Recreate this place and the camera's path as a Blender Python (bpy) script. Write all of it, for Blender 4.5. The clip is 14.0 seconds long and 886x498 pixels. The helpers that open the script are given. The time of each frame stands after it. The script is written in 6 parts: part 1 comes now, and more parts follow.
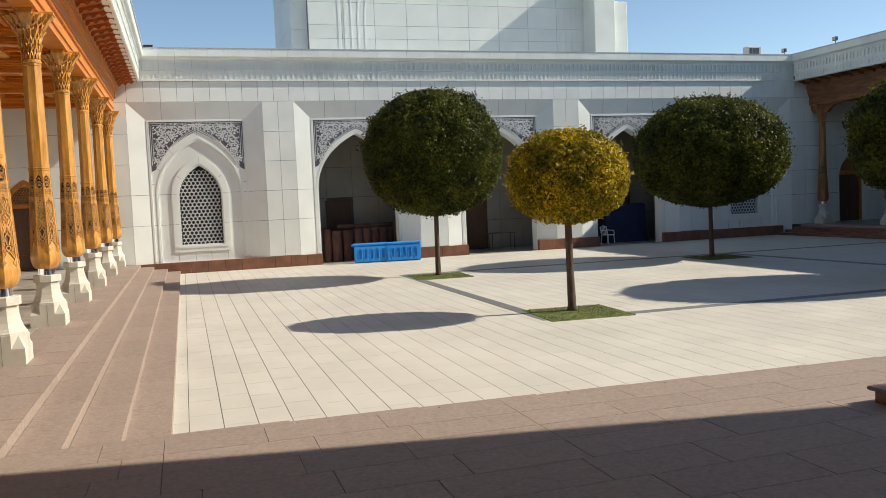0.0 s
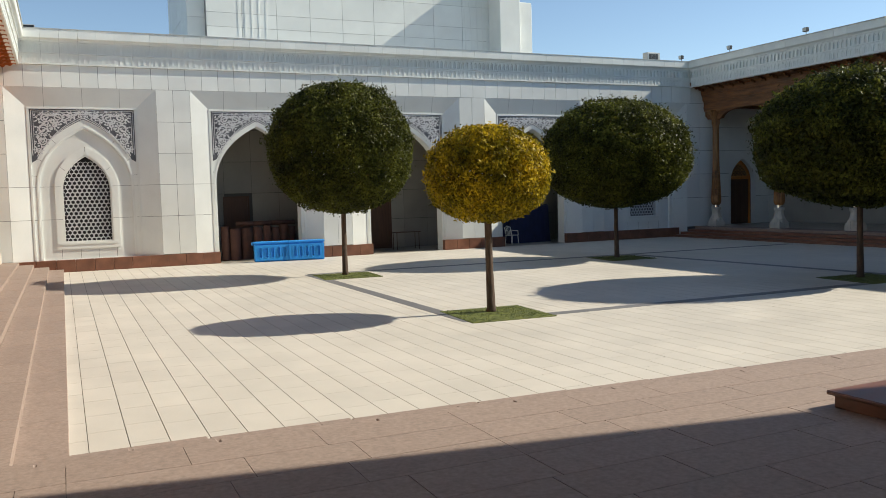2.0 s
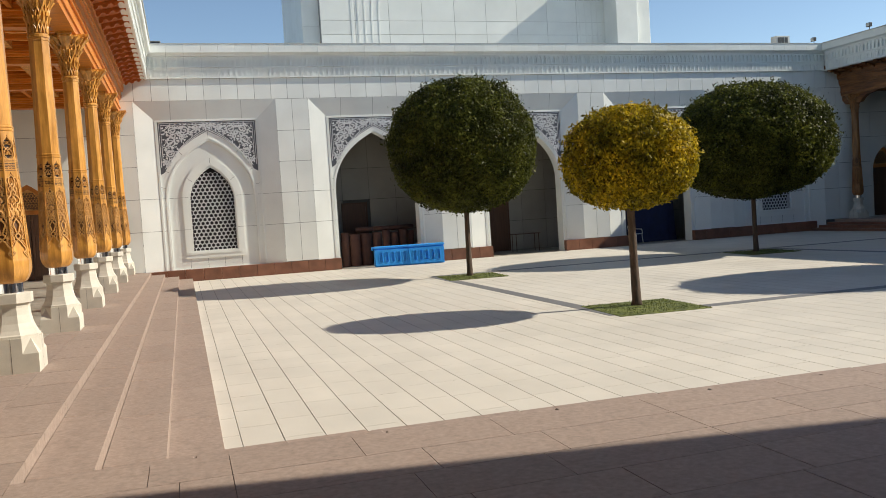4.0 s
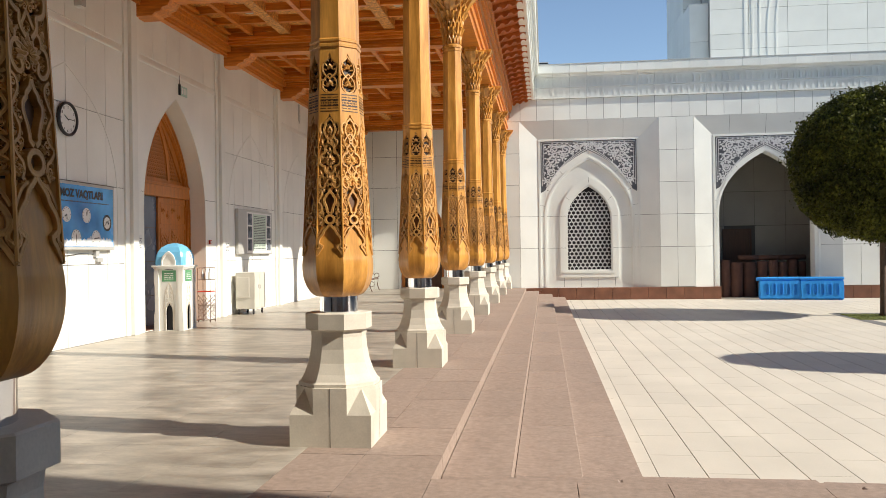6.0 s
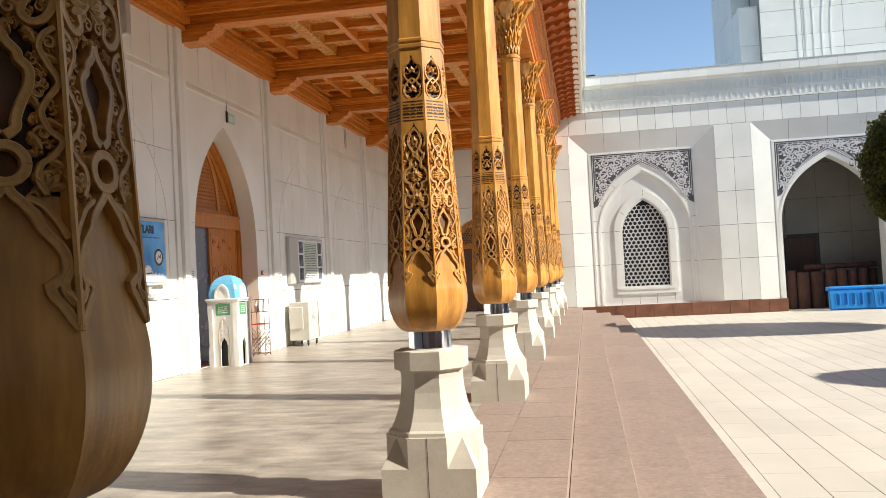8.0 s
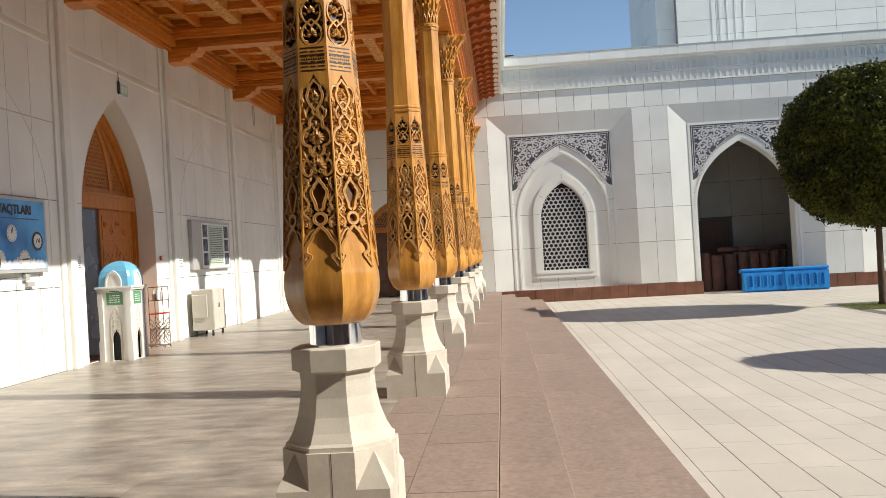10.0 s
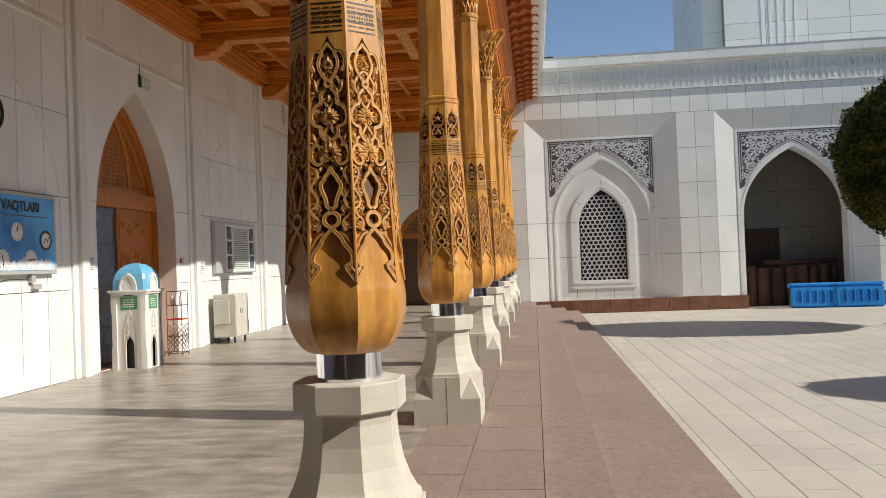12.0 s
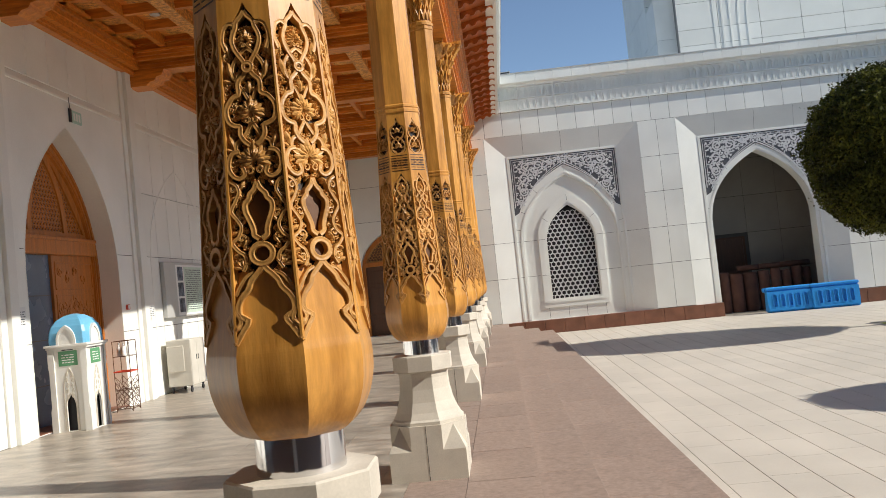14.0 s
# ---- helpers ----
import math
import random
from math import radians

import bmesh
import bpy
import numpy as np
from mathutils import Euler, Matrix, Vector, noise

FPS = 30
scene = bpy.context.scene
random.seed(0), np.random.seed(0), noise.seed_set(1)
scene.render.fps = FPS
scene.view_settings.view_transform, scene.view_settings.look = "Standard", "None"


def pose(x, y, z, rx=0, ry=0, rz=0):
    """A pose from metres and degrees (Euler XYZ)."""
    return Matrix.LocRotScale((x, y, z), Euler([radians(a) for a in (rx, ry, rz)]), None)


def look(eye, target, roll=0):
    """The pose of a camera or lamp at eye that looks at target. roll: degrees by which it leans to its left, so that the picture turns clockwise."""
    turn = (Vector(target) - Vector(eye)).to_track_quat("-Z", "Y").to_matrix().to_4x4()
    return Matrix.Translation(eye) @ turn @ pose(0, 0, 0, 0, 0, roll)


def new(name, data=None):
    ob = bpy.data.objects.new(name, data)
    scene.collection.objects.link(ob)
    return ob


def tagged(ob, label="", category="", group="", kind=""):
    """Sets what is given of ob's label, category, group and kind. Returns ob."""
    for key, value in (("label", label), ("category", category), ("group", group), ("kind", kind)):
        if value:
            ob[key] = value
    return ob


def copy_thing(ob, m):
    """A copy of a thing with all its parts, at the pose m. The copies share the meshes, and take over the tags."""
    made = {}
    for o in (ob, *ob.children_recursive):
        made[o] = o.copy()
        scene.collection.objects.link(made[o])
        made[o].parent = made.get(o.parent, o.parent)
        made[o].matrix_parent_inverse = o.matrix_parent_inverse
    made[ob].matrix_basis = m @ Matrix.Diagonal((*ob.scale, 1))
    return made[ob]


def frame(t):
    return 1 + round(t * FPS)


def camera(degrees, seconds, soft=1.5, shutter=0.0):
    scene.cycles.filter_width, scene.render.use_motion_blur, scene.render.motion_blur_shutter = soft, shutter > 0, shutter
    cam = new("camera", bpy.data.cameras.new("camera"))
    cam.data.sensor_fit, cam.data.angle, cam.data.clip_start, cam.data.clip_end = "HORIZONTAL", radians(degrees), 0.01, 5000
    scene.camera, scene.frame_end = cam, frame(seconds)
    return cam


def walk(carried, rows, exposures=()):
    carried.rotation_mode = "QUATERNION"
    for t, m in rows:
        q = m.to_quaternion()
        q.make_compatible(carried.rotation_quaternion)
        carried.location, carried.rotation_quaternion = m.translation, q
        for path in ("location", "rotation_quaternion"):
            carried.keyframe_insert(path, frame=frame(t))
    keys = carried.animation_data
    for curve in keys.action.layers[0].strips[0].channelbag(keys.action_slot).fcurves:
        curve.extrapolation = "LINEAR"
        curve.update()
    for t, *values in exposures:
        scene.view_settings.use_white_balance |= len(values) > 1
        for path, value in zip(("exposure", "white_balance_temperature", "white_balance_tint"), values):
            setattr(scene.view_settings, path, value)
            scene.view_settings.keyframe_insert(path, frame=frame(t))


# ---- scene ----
cam = camera(56.2, 14.0, 0.6)
PATH = [
    (0, (0.295, -9.456, 2.125), (0.885, -7.549, 2.001), -2.5),
    (0.5, (0.22, -9.305, 2.161), (0.966, -7.454, 2.032), -1.9),
    (1, (0.183, -9.076, 2.169), (0.941, -7.23, 2.036), -1.6),
    (1.5, (0.183, -8.792, 2.152), (1.0, -6.972, 2.01), -1.4),
    (2, (0.082, -8.588, 2.066), (0.911, -6.773, 1.933), -1.6),
    (2.2, (0.025, -8.52, 2.035), (0.85, -6.703, 1.903), -3.6),
    (4.3, (-0.239, -7.389, 1.597), (0.228, -5.446, 1.516), -3.1),
    (4.5, (-0.275, -7.277, 1.551), (0.005, -5.298, 1.48), -2.9),
    (5, (-0.357, -7.051, 1.525), (-0.268, -5.054, 1.477), -2.1),
    (5.5, (-0.525, -6.807, 1.439), (-0.514, -4.807, 1.425), -1.6),
    (6, (-0.714, -6.528, 1.418), (-0.958, -4.543, 1.425), -0.8),
    (6.5, (-0.89, -6.272, 1.445), (-1.195, -4.297, 1.513), -1.6),
    (7, (-1.113, -6.103, 1.458), (-1.421, -4.129, 1.525), -2.0),
    (7.5, (-1.256, -5.951, 1.465), (-1.564, -3.976, 1.53), -2.5),
    (8, (-1.234, -5.798, 1.459), (-1.571, -3.827, 1.521), -3.0),
    (8.5, (-1.16, -5.621, 1.442), (-1.532, -3.656, 1.489), -3.5),
    (9, (-1.192, -5.387, 1.425), (-1.468, -3.406, 1.453), -4.2),
    (9.2, (-1.214, -5.282, 1.429), (-1.378, -3.289, 1.448), -4.4),
    (11.5, (-1.479, -4.259, 1.447), (-1.654, -2.267, 1.46), -1.7),
    (12, (-1.448, -3.961, 1.47), (-1.666, -1.973, 1.504), -2.2),
    (12.5, (-1.467, -3.737, 1.452), (-1.689, -1.749, 1.485), -2.6),
    (13, (-1.556, -3.47, 1.499), (-1.712, -1.477, 1.539), -3.5),
    (13.5, (-1.604, -3.215, 1.489), (-1.751, -1.221, 1.546), -5.7),
    (14, (-1.585, -3.01, 1.518), (-1.713, -1.015, 1.605), -5.9),
]
EXPOSURE = [(0, 0.43, 7100, 6), (2.2, 0.43, 7100, 6), (4.3, 0.40, 7100, 7), (5.0, 0.40, 7100, 7), (6.0, 0.60, 7050, 8), (7.0, 0.76, 7000, 8),
            (8.0, 0.80, 6950, 8), (8.6, 0.70, 6900, 8), (9.2, 0.56, 6900, 8), (11.3, 0.23, 6850, 9), (12.5, 0.08, 6800, 9), (13.2, 0.14, 6800, 9), (14, 0.29, 6800, 9)]
walk(cam, [(t, look(e, a, r)) for t, e, a, r in PATH], EXPOSURE)

# world, sun and exposure
SUN_EL, SUN_AZ = radians(35.3), radians(-11.0)      # azimuth from +x towards +y
world = bpy.data.worlds.new("sky")
scene.world = world
world.use_nodes = True
wn = world.node_tree
sky = wn.nodes.new("ShaderNodeTexSky")
sky.sky_type = "NISHITA"
sky.sun_disc = False
sky.sun_elevation = SUN_EL
sky.sun_rotation = radians(90) - SUN_AZ
sky.altitude = 1800
sky.dust_density = 0.1
sky.ozone_density = 2.2
wn.links.new(sky.outputs[0], wn.nodes["Background"].inputs[0])
wn.nodes["Background"].inputs[1].default_value = 0.115
sun_data = bpy.data.lights.new("sun", "SUN")
sun_data.energy = 4.5
sun_data.angle = radians(0.53)
sun_data.color = (1.0, 0.965, 0.905)
sun = new("sun", sun_data)
sun_dir = Vector((math.cos(SUN_EL) * math.cos(SUN_AZ), math.cos(SUN_EL) * math.sin(SUN_AZ), math.sin(SUN_EL)))
sun.matrix_world = look(sun_dir * 60, (0, 0, 0))


# ---- materials ----
def material(name, colour, rough=0.6, var=0.12, scale=2.0, fine=40.0, bump=0.05, metal=0.0, tint=None,
             stretch=(1, 1, 1), piece=0.0, spec=0.5, stain=0.0, coat=0.0):
    """A procedural surface: broad mottling, fine grain, fine relief, and a change from piece to piece."""
    m = bpy.data.materials.new(name)
    m.use_nodes = True
    nt = m.node_tree
    b = nt.nodes["Principled BSDF"]
    tc = nt.nodes.new("ShaderNodeTexCoord")
    geo = nt.nodes.new("ShaderNodeNewGeometry")
    mp = nt.nodes.new("ShaderNodeMapping")
    mp.inputs["Scale"].default_value = stretch
    nt.links.new(geo.outputs["Position"] if piece >= 0 else tc.outputs["Object"], mp.inputs["Vector"])
    n1 = nt.nodes.new("ShaderNodeTexNoise")
    n1.inputs["Scale"].default_value = scale
    n1.inputs["Detail"].default_value = 5
    n2 = nt.nodes.new("ShaderNodeTexNoise")
    n2.inputs["Scale"].default_value = fine
    n2.inputs["Detail"].default_value = 3
    for n in (n1, n2):
        nt.links.new(mp.outputs[0], n.inputs["Vector"])
    mix = nt.nodes.new("ShaderNodeMix")
    mix.data_type = "RGBA"
    lo = [max(0, c * (1 - var)) for c in colour]
    hi = [min(1, c * (1 + var)) for c in (tint or colour)]
    mix.inputs["A"].default_value = (*lo, 1)
    mix.inputs["B"].default_value = (*hi, 1)
    ramp = nt.nodes.new("ShaderNodeMapRange")
    ramp.inputs["From Min"].default_value = 0.3
    ramp.inputs["From Max"].default_value = 0.7
    nt.links.new(n1.outputs["Fac"], ramp.inputs["Value"])
    nt.links.new(ramp.outputs[0], mix.inputs["Factor"])
    mul = nt.nodes.new("ShaderNodeMix")
    mul.data_type = "RGBA"
    mul.blend_type = "MULTIPLY"
    mul.inputs["Factor"].default_value = 1.0
    val = nt.nodes.new("ShaderNodeMapRange")
    val.inputs["From Min"].default_value = 0.25
    val.inputs["From Max"].default_value = 0.75
    val.inputs["To Min"].default_value = 1 - var * 0.7
    val.inputs["To Max"].default_value = 1 + var * 0.4
    nt.links.new(n2.outputs["Fac"], val.inputs["Value"])
    nt.links.new(mix.outputs["Result"], mul.inputs["A"])
    nt.links.new(val.outputs[0], mul.inputs["B"])
    out = mul.outputs["Result"]
    if piece:
        oi = nt.nodes.new("ShaderNodeObjectInfo")
        pr = nt.nodes.new("ShaderNodeMapRange")
        pr.inputs["To Min"].default_value = 1 - abs(piece)
        pr.inputs["To Max"].default_value = 1 + abs(piece) * 0.5
        add = nt.nodes.new("ShaderNodeMath")
        add.operation = "ADD"
        fr = nt.nodes.new("ShaderNodeMath")
        fr.operation = "FRACT"
        nt.links.new(oi.outputs["Random"], add.inputs[0])
        nt.links.new(geo.outputs["Random Per Island"], add.inputs[1])
        nt.links.new(add.outputs[0], fr.inputs[0])
        nt.links.new(fr.outputs[0], pr.inputs["Value"])
        pm = nt.nodes.new("ShaderNodeMix")
        pm.data_type = "RGBA"
        pm.blend_type = "MULTIPLY"
        pm.inputs["Factor"].default_value = 1.0
        nt.links.new(out, pm.inputs["A"])
        nt.links.new(pr.outputs[0], pm.inputs["B"])
        out = pm.outputs["Result"]
    if stain:
        n3 = nt.nodes.new("ShaderNodeTexNoise")
        n3.inputs["Scale"].default_value = scale * 0.35
        n3.inputs["Detail"].default_value = 8
        n3.inputs["Roughness"].default_value = 0.7
        nt.links.new(geo.outputs["Position"], n3.inputs["Vector"])
        sr = nt.nodes.new("ShaderNodeMapRange")
        sr.inputs["From Min"].default_value = 0.48
        sr.inputs["From Max"].default_value = 0.72
        sr.inputs["To Min"].default_value = 1.0
        sr.inputs["To Max"].default_value = 1.0 - stain
        nt.links.new(n3.outputs["Fac"], sr.inputs["Value"])
        sm = nt.nodes.new("ShaderNodeMix")
        sm.data_type = "RGBA"
        sm.blend_type = "MULTIPLY"
        sm.inputs["Factor"].default_value = 1.0
        nt.links.new(out, sm.inputs["A"])
        nt.links.new(sr.outputs[0], sm.inputs["B"])
        out = sm.outputs["Result"]
    nt.links.new(out, b.inputs["Base Color"])
    rr = nt.nodes.new("ShaderNodeMapRange")
    rr.inputs["To Min"].default_value = max(0.02, rough - 0.1)
    rr.inputs["To Max"].default_value = min(1.0, rough + 0.12)
    nt.links.new(n1.outputs["Fac"], rr.inputs["Value"])
    nt.links.new(rr.outputs[0], b.inputs["Roughness"])
    b.inputs["Metallic"].default_value = metal
    b.inputs["Specular IOR Level"].default_value = spec
    b.inputs["Coat Weight"].default_value = coat
    b.inputs["Coat Roughness"].default_value = 0.15
    if bump:
        bp = nt.nodes.new("ShaderNodeBump")
        bp.inputs["Strength"].default_value = min(1, bump * 4)
        bp.inputs["Distance"].default_value = 0.01
        nt.links.new(n2.outputs["Fac"], bp.inputs["Height"])
        nt.links.new(bp.outputs[0], b.inputs["Normal"])
    return m


def plain(name, colour, rough=0.5, metal=0.0, emit=0.0):
    m = bpy.data.materials.new(name)
    m.use_nodes = True
    b = m.node_tree.nodes["Principled BSDF"]
    b.inputs["Base Color"].default_value = (*colour, 1)
    b.inputs["Roughness"].default_value = rough
    b.inputs["Metallic"].default_value = metal
    if emit:
        b.inputs["Emission Color"].default_value = (*colour, 1)
        b.inputs["Emission Strength"].default_value = emit
    return m


def leaf_material(name, colour, second):
    m = material(name, colour, 0.42, 0.35, 1.4, 9, 0, tint=second, piece=0.75, spec=0.12)
    nt = m.node_tree
    b = nt.nodes["Principled BSDF"]
    tr = nt.nodes.new("ShaderNodeBsdfTranslucent")
    ms = nt.nodes.new("ShaderNodeMixShader")
    ms.inputs[0].default_value = 0.36
    link = b.inputs["Base Color"].links[0].from_socket
    nt.links.new(link, tr.inputs["Color"])
    nt.links.new(b.outputs[0], ms.inputs[1])
    nt.links.new(tr.outputs[0], ms.inputs[2])
    nt.links.new(ms.outputs[0], nt.nodes["Material Output"].inputs["Surface"])
    return m


WHITE = material("white_stone_cladding", (0.79, 0.805, 0.765), 0.42, 0.05, 0.8, 30, 0.01, piece=0.05, stain=0.05)
WHITE_BACK = material("grey_joint_mortar", (0.10, 0.097, 0.09), 0.9, 0.1, 3, 60, 0.02)
WALLWHITE = material("white_wall_stone", (0.84, 0.84, 0.79), 0.38, 0.05, 1.0, 40, 0.01, piece=0.05, stain=0.05)
LIME = material("cream_limestone", (0.62, 0.565, 0.475), 0.66, 0.1, 3.0, 90, 0.008, stain=0.22)
PINK = material("pink_granite", (0.31, 0.228, 0.182), 0.66, 0.11, 22, 110, 0.05, tint=(0.345, 0.258, 0.21), piece=0.06, stain=0.2)
CREAM = material("cream_paving", (0.60, 0.55, 0.475), 0.6, 0.06, 0.9, 60, 0.02, piece=0.035, stain=0.1)
JOINT = material("dark_joint", (0.13, 0.115, 0.10), 0.9, 0.2, 4, 60, 0.03)
COURTJOINT = material("court_joint", (0.19, 0.165, 0.135), 0.9, 0.2, 4, 60, 0.03)
STRIPE = material("grey_paving", (0.17, 0.165, 0.165), 0.6, 0.1, 1.5, 60, 0.02, piece=0.1)
FLOOR = material("polished_floor_stone", (0.27, 0.232, 0.188), 0.34, 0.2, 3.2, 26, 0.012, tint=(0.44, 0.39, 0.325),
                 stretch=(0.7, 1.6, 1), piece=0.12, stain=0.3)
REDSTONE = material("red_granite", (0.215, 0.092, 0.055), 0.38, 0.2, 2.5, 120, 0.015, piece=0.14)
WOOD = material("honey_wood", (0.52, 0.22, 0.036), 0.32, 0.2, 2.6, 16, 0.02, tint=(0.64, 0.31, 0.065), stretch=(5, 5, 0.6),
                stain=0.22, coat=0.25)
# recess woods: the shade between the carved straps is put into their colour
WOODSHADE = material("shaded_recess_wood", (0.034, 0.014, 0.006), 0.45, 0.25, 6, 40, 0.05, stain=0.2)
RECESS = material("shaded_drop_wood", (0.13, 0.05, 0.013), 0.5, 0.2, 6, 40, 0.03, stain=0.2)
CARVE = material("carved_wood", (0.50, 0.235, 0.055), 0.45, 0.2, 5, 60, 0.05, tint=(0.60, 0.315, 0.09), stain=0.25)
CEIL = material("ceiling_wood", (0.58, 0.165, 0.018), 0.38, 0.14, 5.0, 28, 0.03, tint=(0.70, 0.25, 0.035), stretch=(0.5, 3, 5), piece=0.14)
CEILLIGHT = material("carved_ceiling_panel", (0.52, 0.19, 0.028), 0.5, 0.35, 16, 60, 0.25, tint=(0.70, 0.33, 0.075))
# darker copy of the column wood, with the eastern gallery's shade in its colour
COLUMNSHADE = material("shaded_column_wood", (0.25, 0.105, 0.03), 0.45, 0.25, 2.6, 16, 0.03, tint=(0.36, 0.16, 0.05), stretch=(5, 5, 0.6), stain=0.25)
EAVEWOOD = material("eave_wood", (0.44, 0.125, 0.024), 0.5, 0.2, 2.0, 30, 0.03, stretch=(4, 0.6, 4), piece=0.1)
DOORWOOD = material("door_wood", (0.50, 0.165, 0.026), 0.36, 0.2, 3, 24, 0.04, stretch=(5, 5, 0.5))
DOORDARK = material("dark_door_wood", (0.10, 0.042, 0.02), 0.45, 0.2, 3, 24, 0.03, stretch=(5, 5, 0.5))
# beige lowered in tone, so the colour holds the shade of the deep rooms
BACKWALL = material("shaded_back_wall", (0.33, 0.31, 0.27), 0.5, 0.08, 1.0, 40, 0.01, piece=0.08, stain=0.12)
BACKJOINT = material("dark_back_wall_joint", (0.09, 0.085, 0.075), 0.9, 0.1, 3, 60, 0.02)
PALEJOINT = material("pale_joint_mortar", (0.36, 0.36, 0.35), 0.9, 0.1, 3, 60, 0.02)
# beam and eave wood darkened, to carry the shade under the eastern eave
EASTSHADE = material("shaded_beam_wood", (0.17, 0.062, 0.02), 0.5, 0.3, 2.0, 20, 0.04, tint=(0.27, 0.11, 0.035), stretch=(4, 0.6, 4), piece=0.12, stain=0.3)
CHROME = plain("chrome_steel", (0.72, 0.72, 0.74), 0.09, 1.0)
SPBACK = material("slate_blue_ground", (0.10, 0.105, 0.12), 0.6, 0.2, 8, 60, 0.03)
SPRIB = material("grey_carved_stone", (0.62, 0.63, 0.64), 0.55, 0.08, 6, 60, 0.02)
# black that stands in for the shade inside openings
DARK = plain("void_shade", (0.02, 0.02, 0.022), 0.8)
BLUEGLASS = material("blue_grey_door_panel", (0.11, 0.15, 0.22), 0.25, 0.1, 2, 30, 0)
GRASS = material("grass", (0.075, 0.10, 0.018), 0.75, 0.35, 8, 90, 0.2, tint=(0.15, 0.17, 0.035))
BARK = material("bark", (0.10, 0.065, 0.045), 0.85, 0.35, 8, 60, 0.25, stretch=(3, 3, 0.6))
LEAF = leaf_material("green_leaves", (0.026, 0.037, 0.008), (0.125, 0.132, 0.022))
LEAFY = leaf_material("yellow_leaves", (0.16, 0.17, 0.016), (0.56, 0.39, 0.022))
BLUE = material("blue_plastic", (0.025, 0.31, 0.80), 0.4, 0.07, 2, 30, 0.01)
BOXWHITE = material("white_painted_board", (0.76, 0.75, 0.71), 0.45, 0.05, 3, 60, 0.01)
BOXBLUE = material("light_blue_paint", (0.16, 0.48, 0.74), 0.35, 0.06, 3, 40, 0.01)
GREEN = plain("green_label", (0.09, 0.30, 0.14), 0.4)
METALGREY = material("grey_painted_metal", (0.50, 0.50, 0.48), 0.4, 0.06, 3, 60, 0.01, metal=0.2)
BLACK = plain("black_plastic", (0.025, 0.025, 0.028), 0.4)
PAPER = plain("white_paper", (0.78, 0.78, 0.76), 0.6)
CARPET = material("brown_carpet", (0.10, 0.044, 0.031), 0.95, 0.2, 4, 90, 0.15, piece=0.35)
WIRE = plain("iron_wire", (0.10, 0.045, 0.022), 0.6)
TROLLEY = material("cream_painted_metal", (0.60, 0.57, 0.50), 0.4, 0.06, 3, 60, 0.01, stain=0.1)
RED = plain("red_plastic", (0.55, 0.06, 0.03), 0.4)
BENCHWOOD = material("bench_slats", (0.12, 0.055, 0.03), 0.5, 0.2, 4, 40, 0.03, stretch=(4, 0.8, 4))
CLOTH = material("dark_blue_cloth", (0.012, 0.018, 0.06), 0.9, 0.2, 3, 60, 0.1)
LAMP = plain("lamp_glass", (0.85, 0.85, 0.82), 0.3)


# ---- mesh helpers ----
def thing(name, label="", category="", group="", kind="", at=(0, 0, 0), rz=0):
    ob = new(name)
    ob.matrix_world = pose(*at, 0, 0, rz)
    return tagged(ob, label, category, group, kind)


def mesh_of(name, bm, mat, smooth=False):
    me = bpy.data.meshes.new(name)
    bmesh.ops.recalc_face_normals(bm, faces=bm.faces)
    bm.to_mesh(me)
    bm.free()
    for m in (mat if isinstance(mat, (list, tuple)) else [mat]):
        me.materials.append(m)
    if smooth:
        me.polygons.foreach_set("use_smooth", [True] * len(me.polygons))
    return me


def part(name, bm, mat, parent=None, label="", smooth=False):
    ob = new(name, mesh_of(name, bm, mat, smooth))
    ob.parent = parent
    return tagged(ob, label)


def put(name, me, parent, m=None, label=""):
    """An object of its own on a mesh that is shared."""
    ob = new(name, me)
    ob.parent = parent
    if m is not None:
        ob.matrix_basis = m
    return tagged(ob, label)


def structure(name, bm, mat, label, category, smooth=False):
    return tagged(part(name, bm, mat, None, "", smooth), label, category, "", "structure")


def box(bm, x0, x1, y0, y1, z0, z1, bevel=0.0):
    v = [bm.verts.new((x, y, z)) for z in (z0, z1) for x, y in ((x0, y0), (x1, y0), (x1, y1), (x0, y1))]
    f = [bm.faces.new([v[i] for i in q]) for q in
         ((3, 2, 1, 0), (4, 5, 6, 7), (0, 1, 5, 4), (1, 2, 6, 5), (2, 3, 7, 6), (3, 0, 4, 7))]
    if bevel:
        edges = {e for q in f for e in q.edges}
        bmesh.ops.bevel(bm, geom=list(edges), offset=bevel, segments=1, affect="EDGES")
    return v


def rings(bm, loops, cap=True):
    """Skin closed loops of equal length, bottom to top."""
    rows = [[bm.verts.new(p) for p in l] for l in loops]
    n = len(rows[0])
    for a, b in zip(rows, rows[1:]):
        for i in range(n):
            bm.faces.new((a[i], a[(i + 1) % n], b[(i + 1) % n], b[i]))
    if cap:
        bm.faces.new(rows[0][::-1])
        bm.faces.new(rows[-1])
    return rows


def lathe(bm, profile, n=8, turn=0.0, cx=0.0, cy=0.0, cap=True):
    """profile: (radius, z). For n = 8 the radius is taken across the flats."""
    k = 1 / math.cos(math.pi / n) if n == 8 else 1
    return rings(bm, [[(cx + r * k * math.cos(turn + (i + 0.5) * 2 * math.pi / n),
                        cy + r * k * math.sin(turn + (i + 0.5) * 2 * math.pi / n), z) for i in range(n)] for r, z in profile], cap)


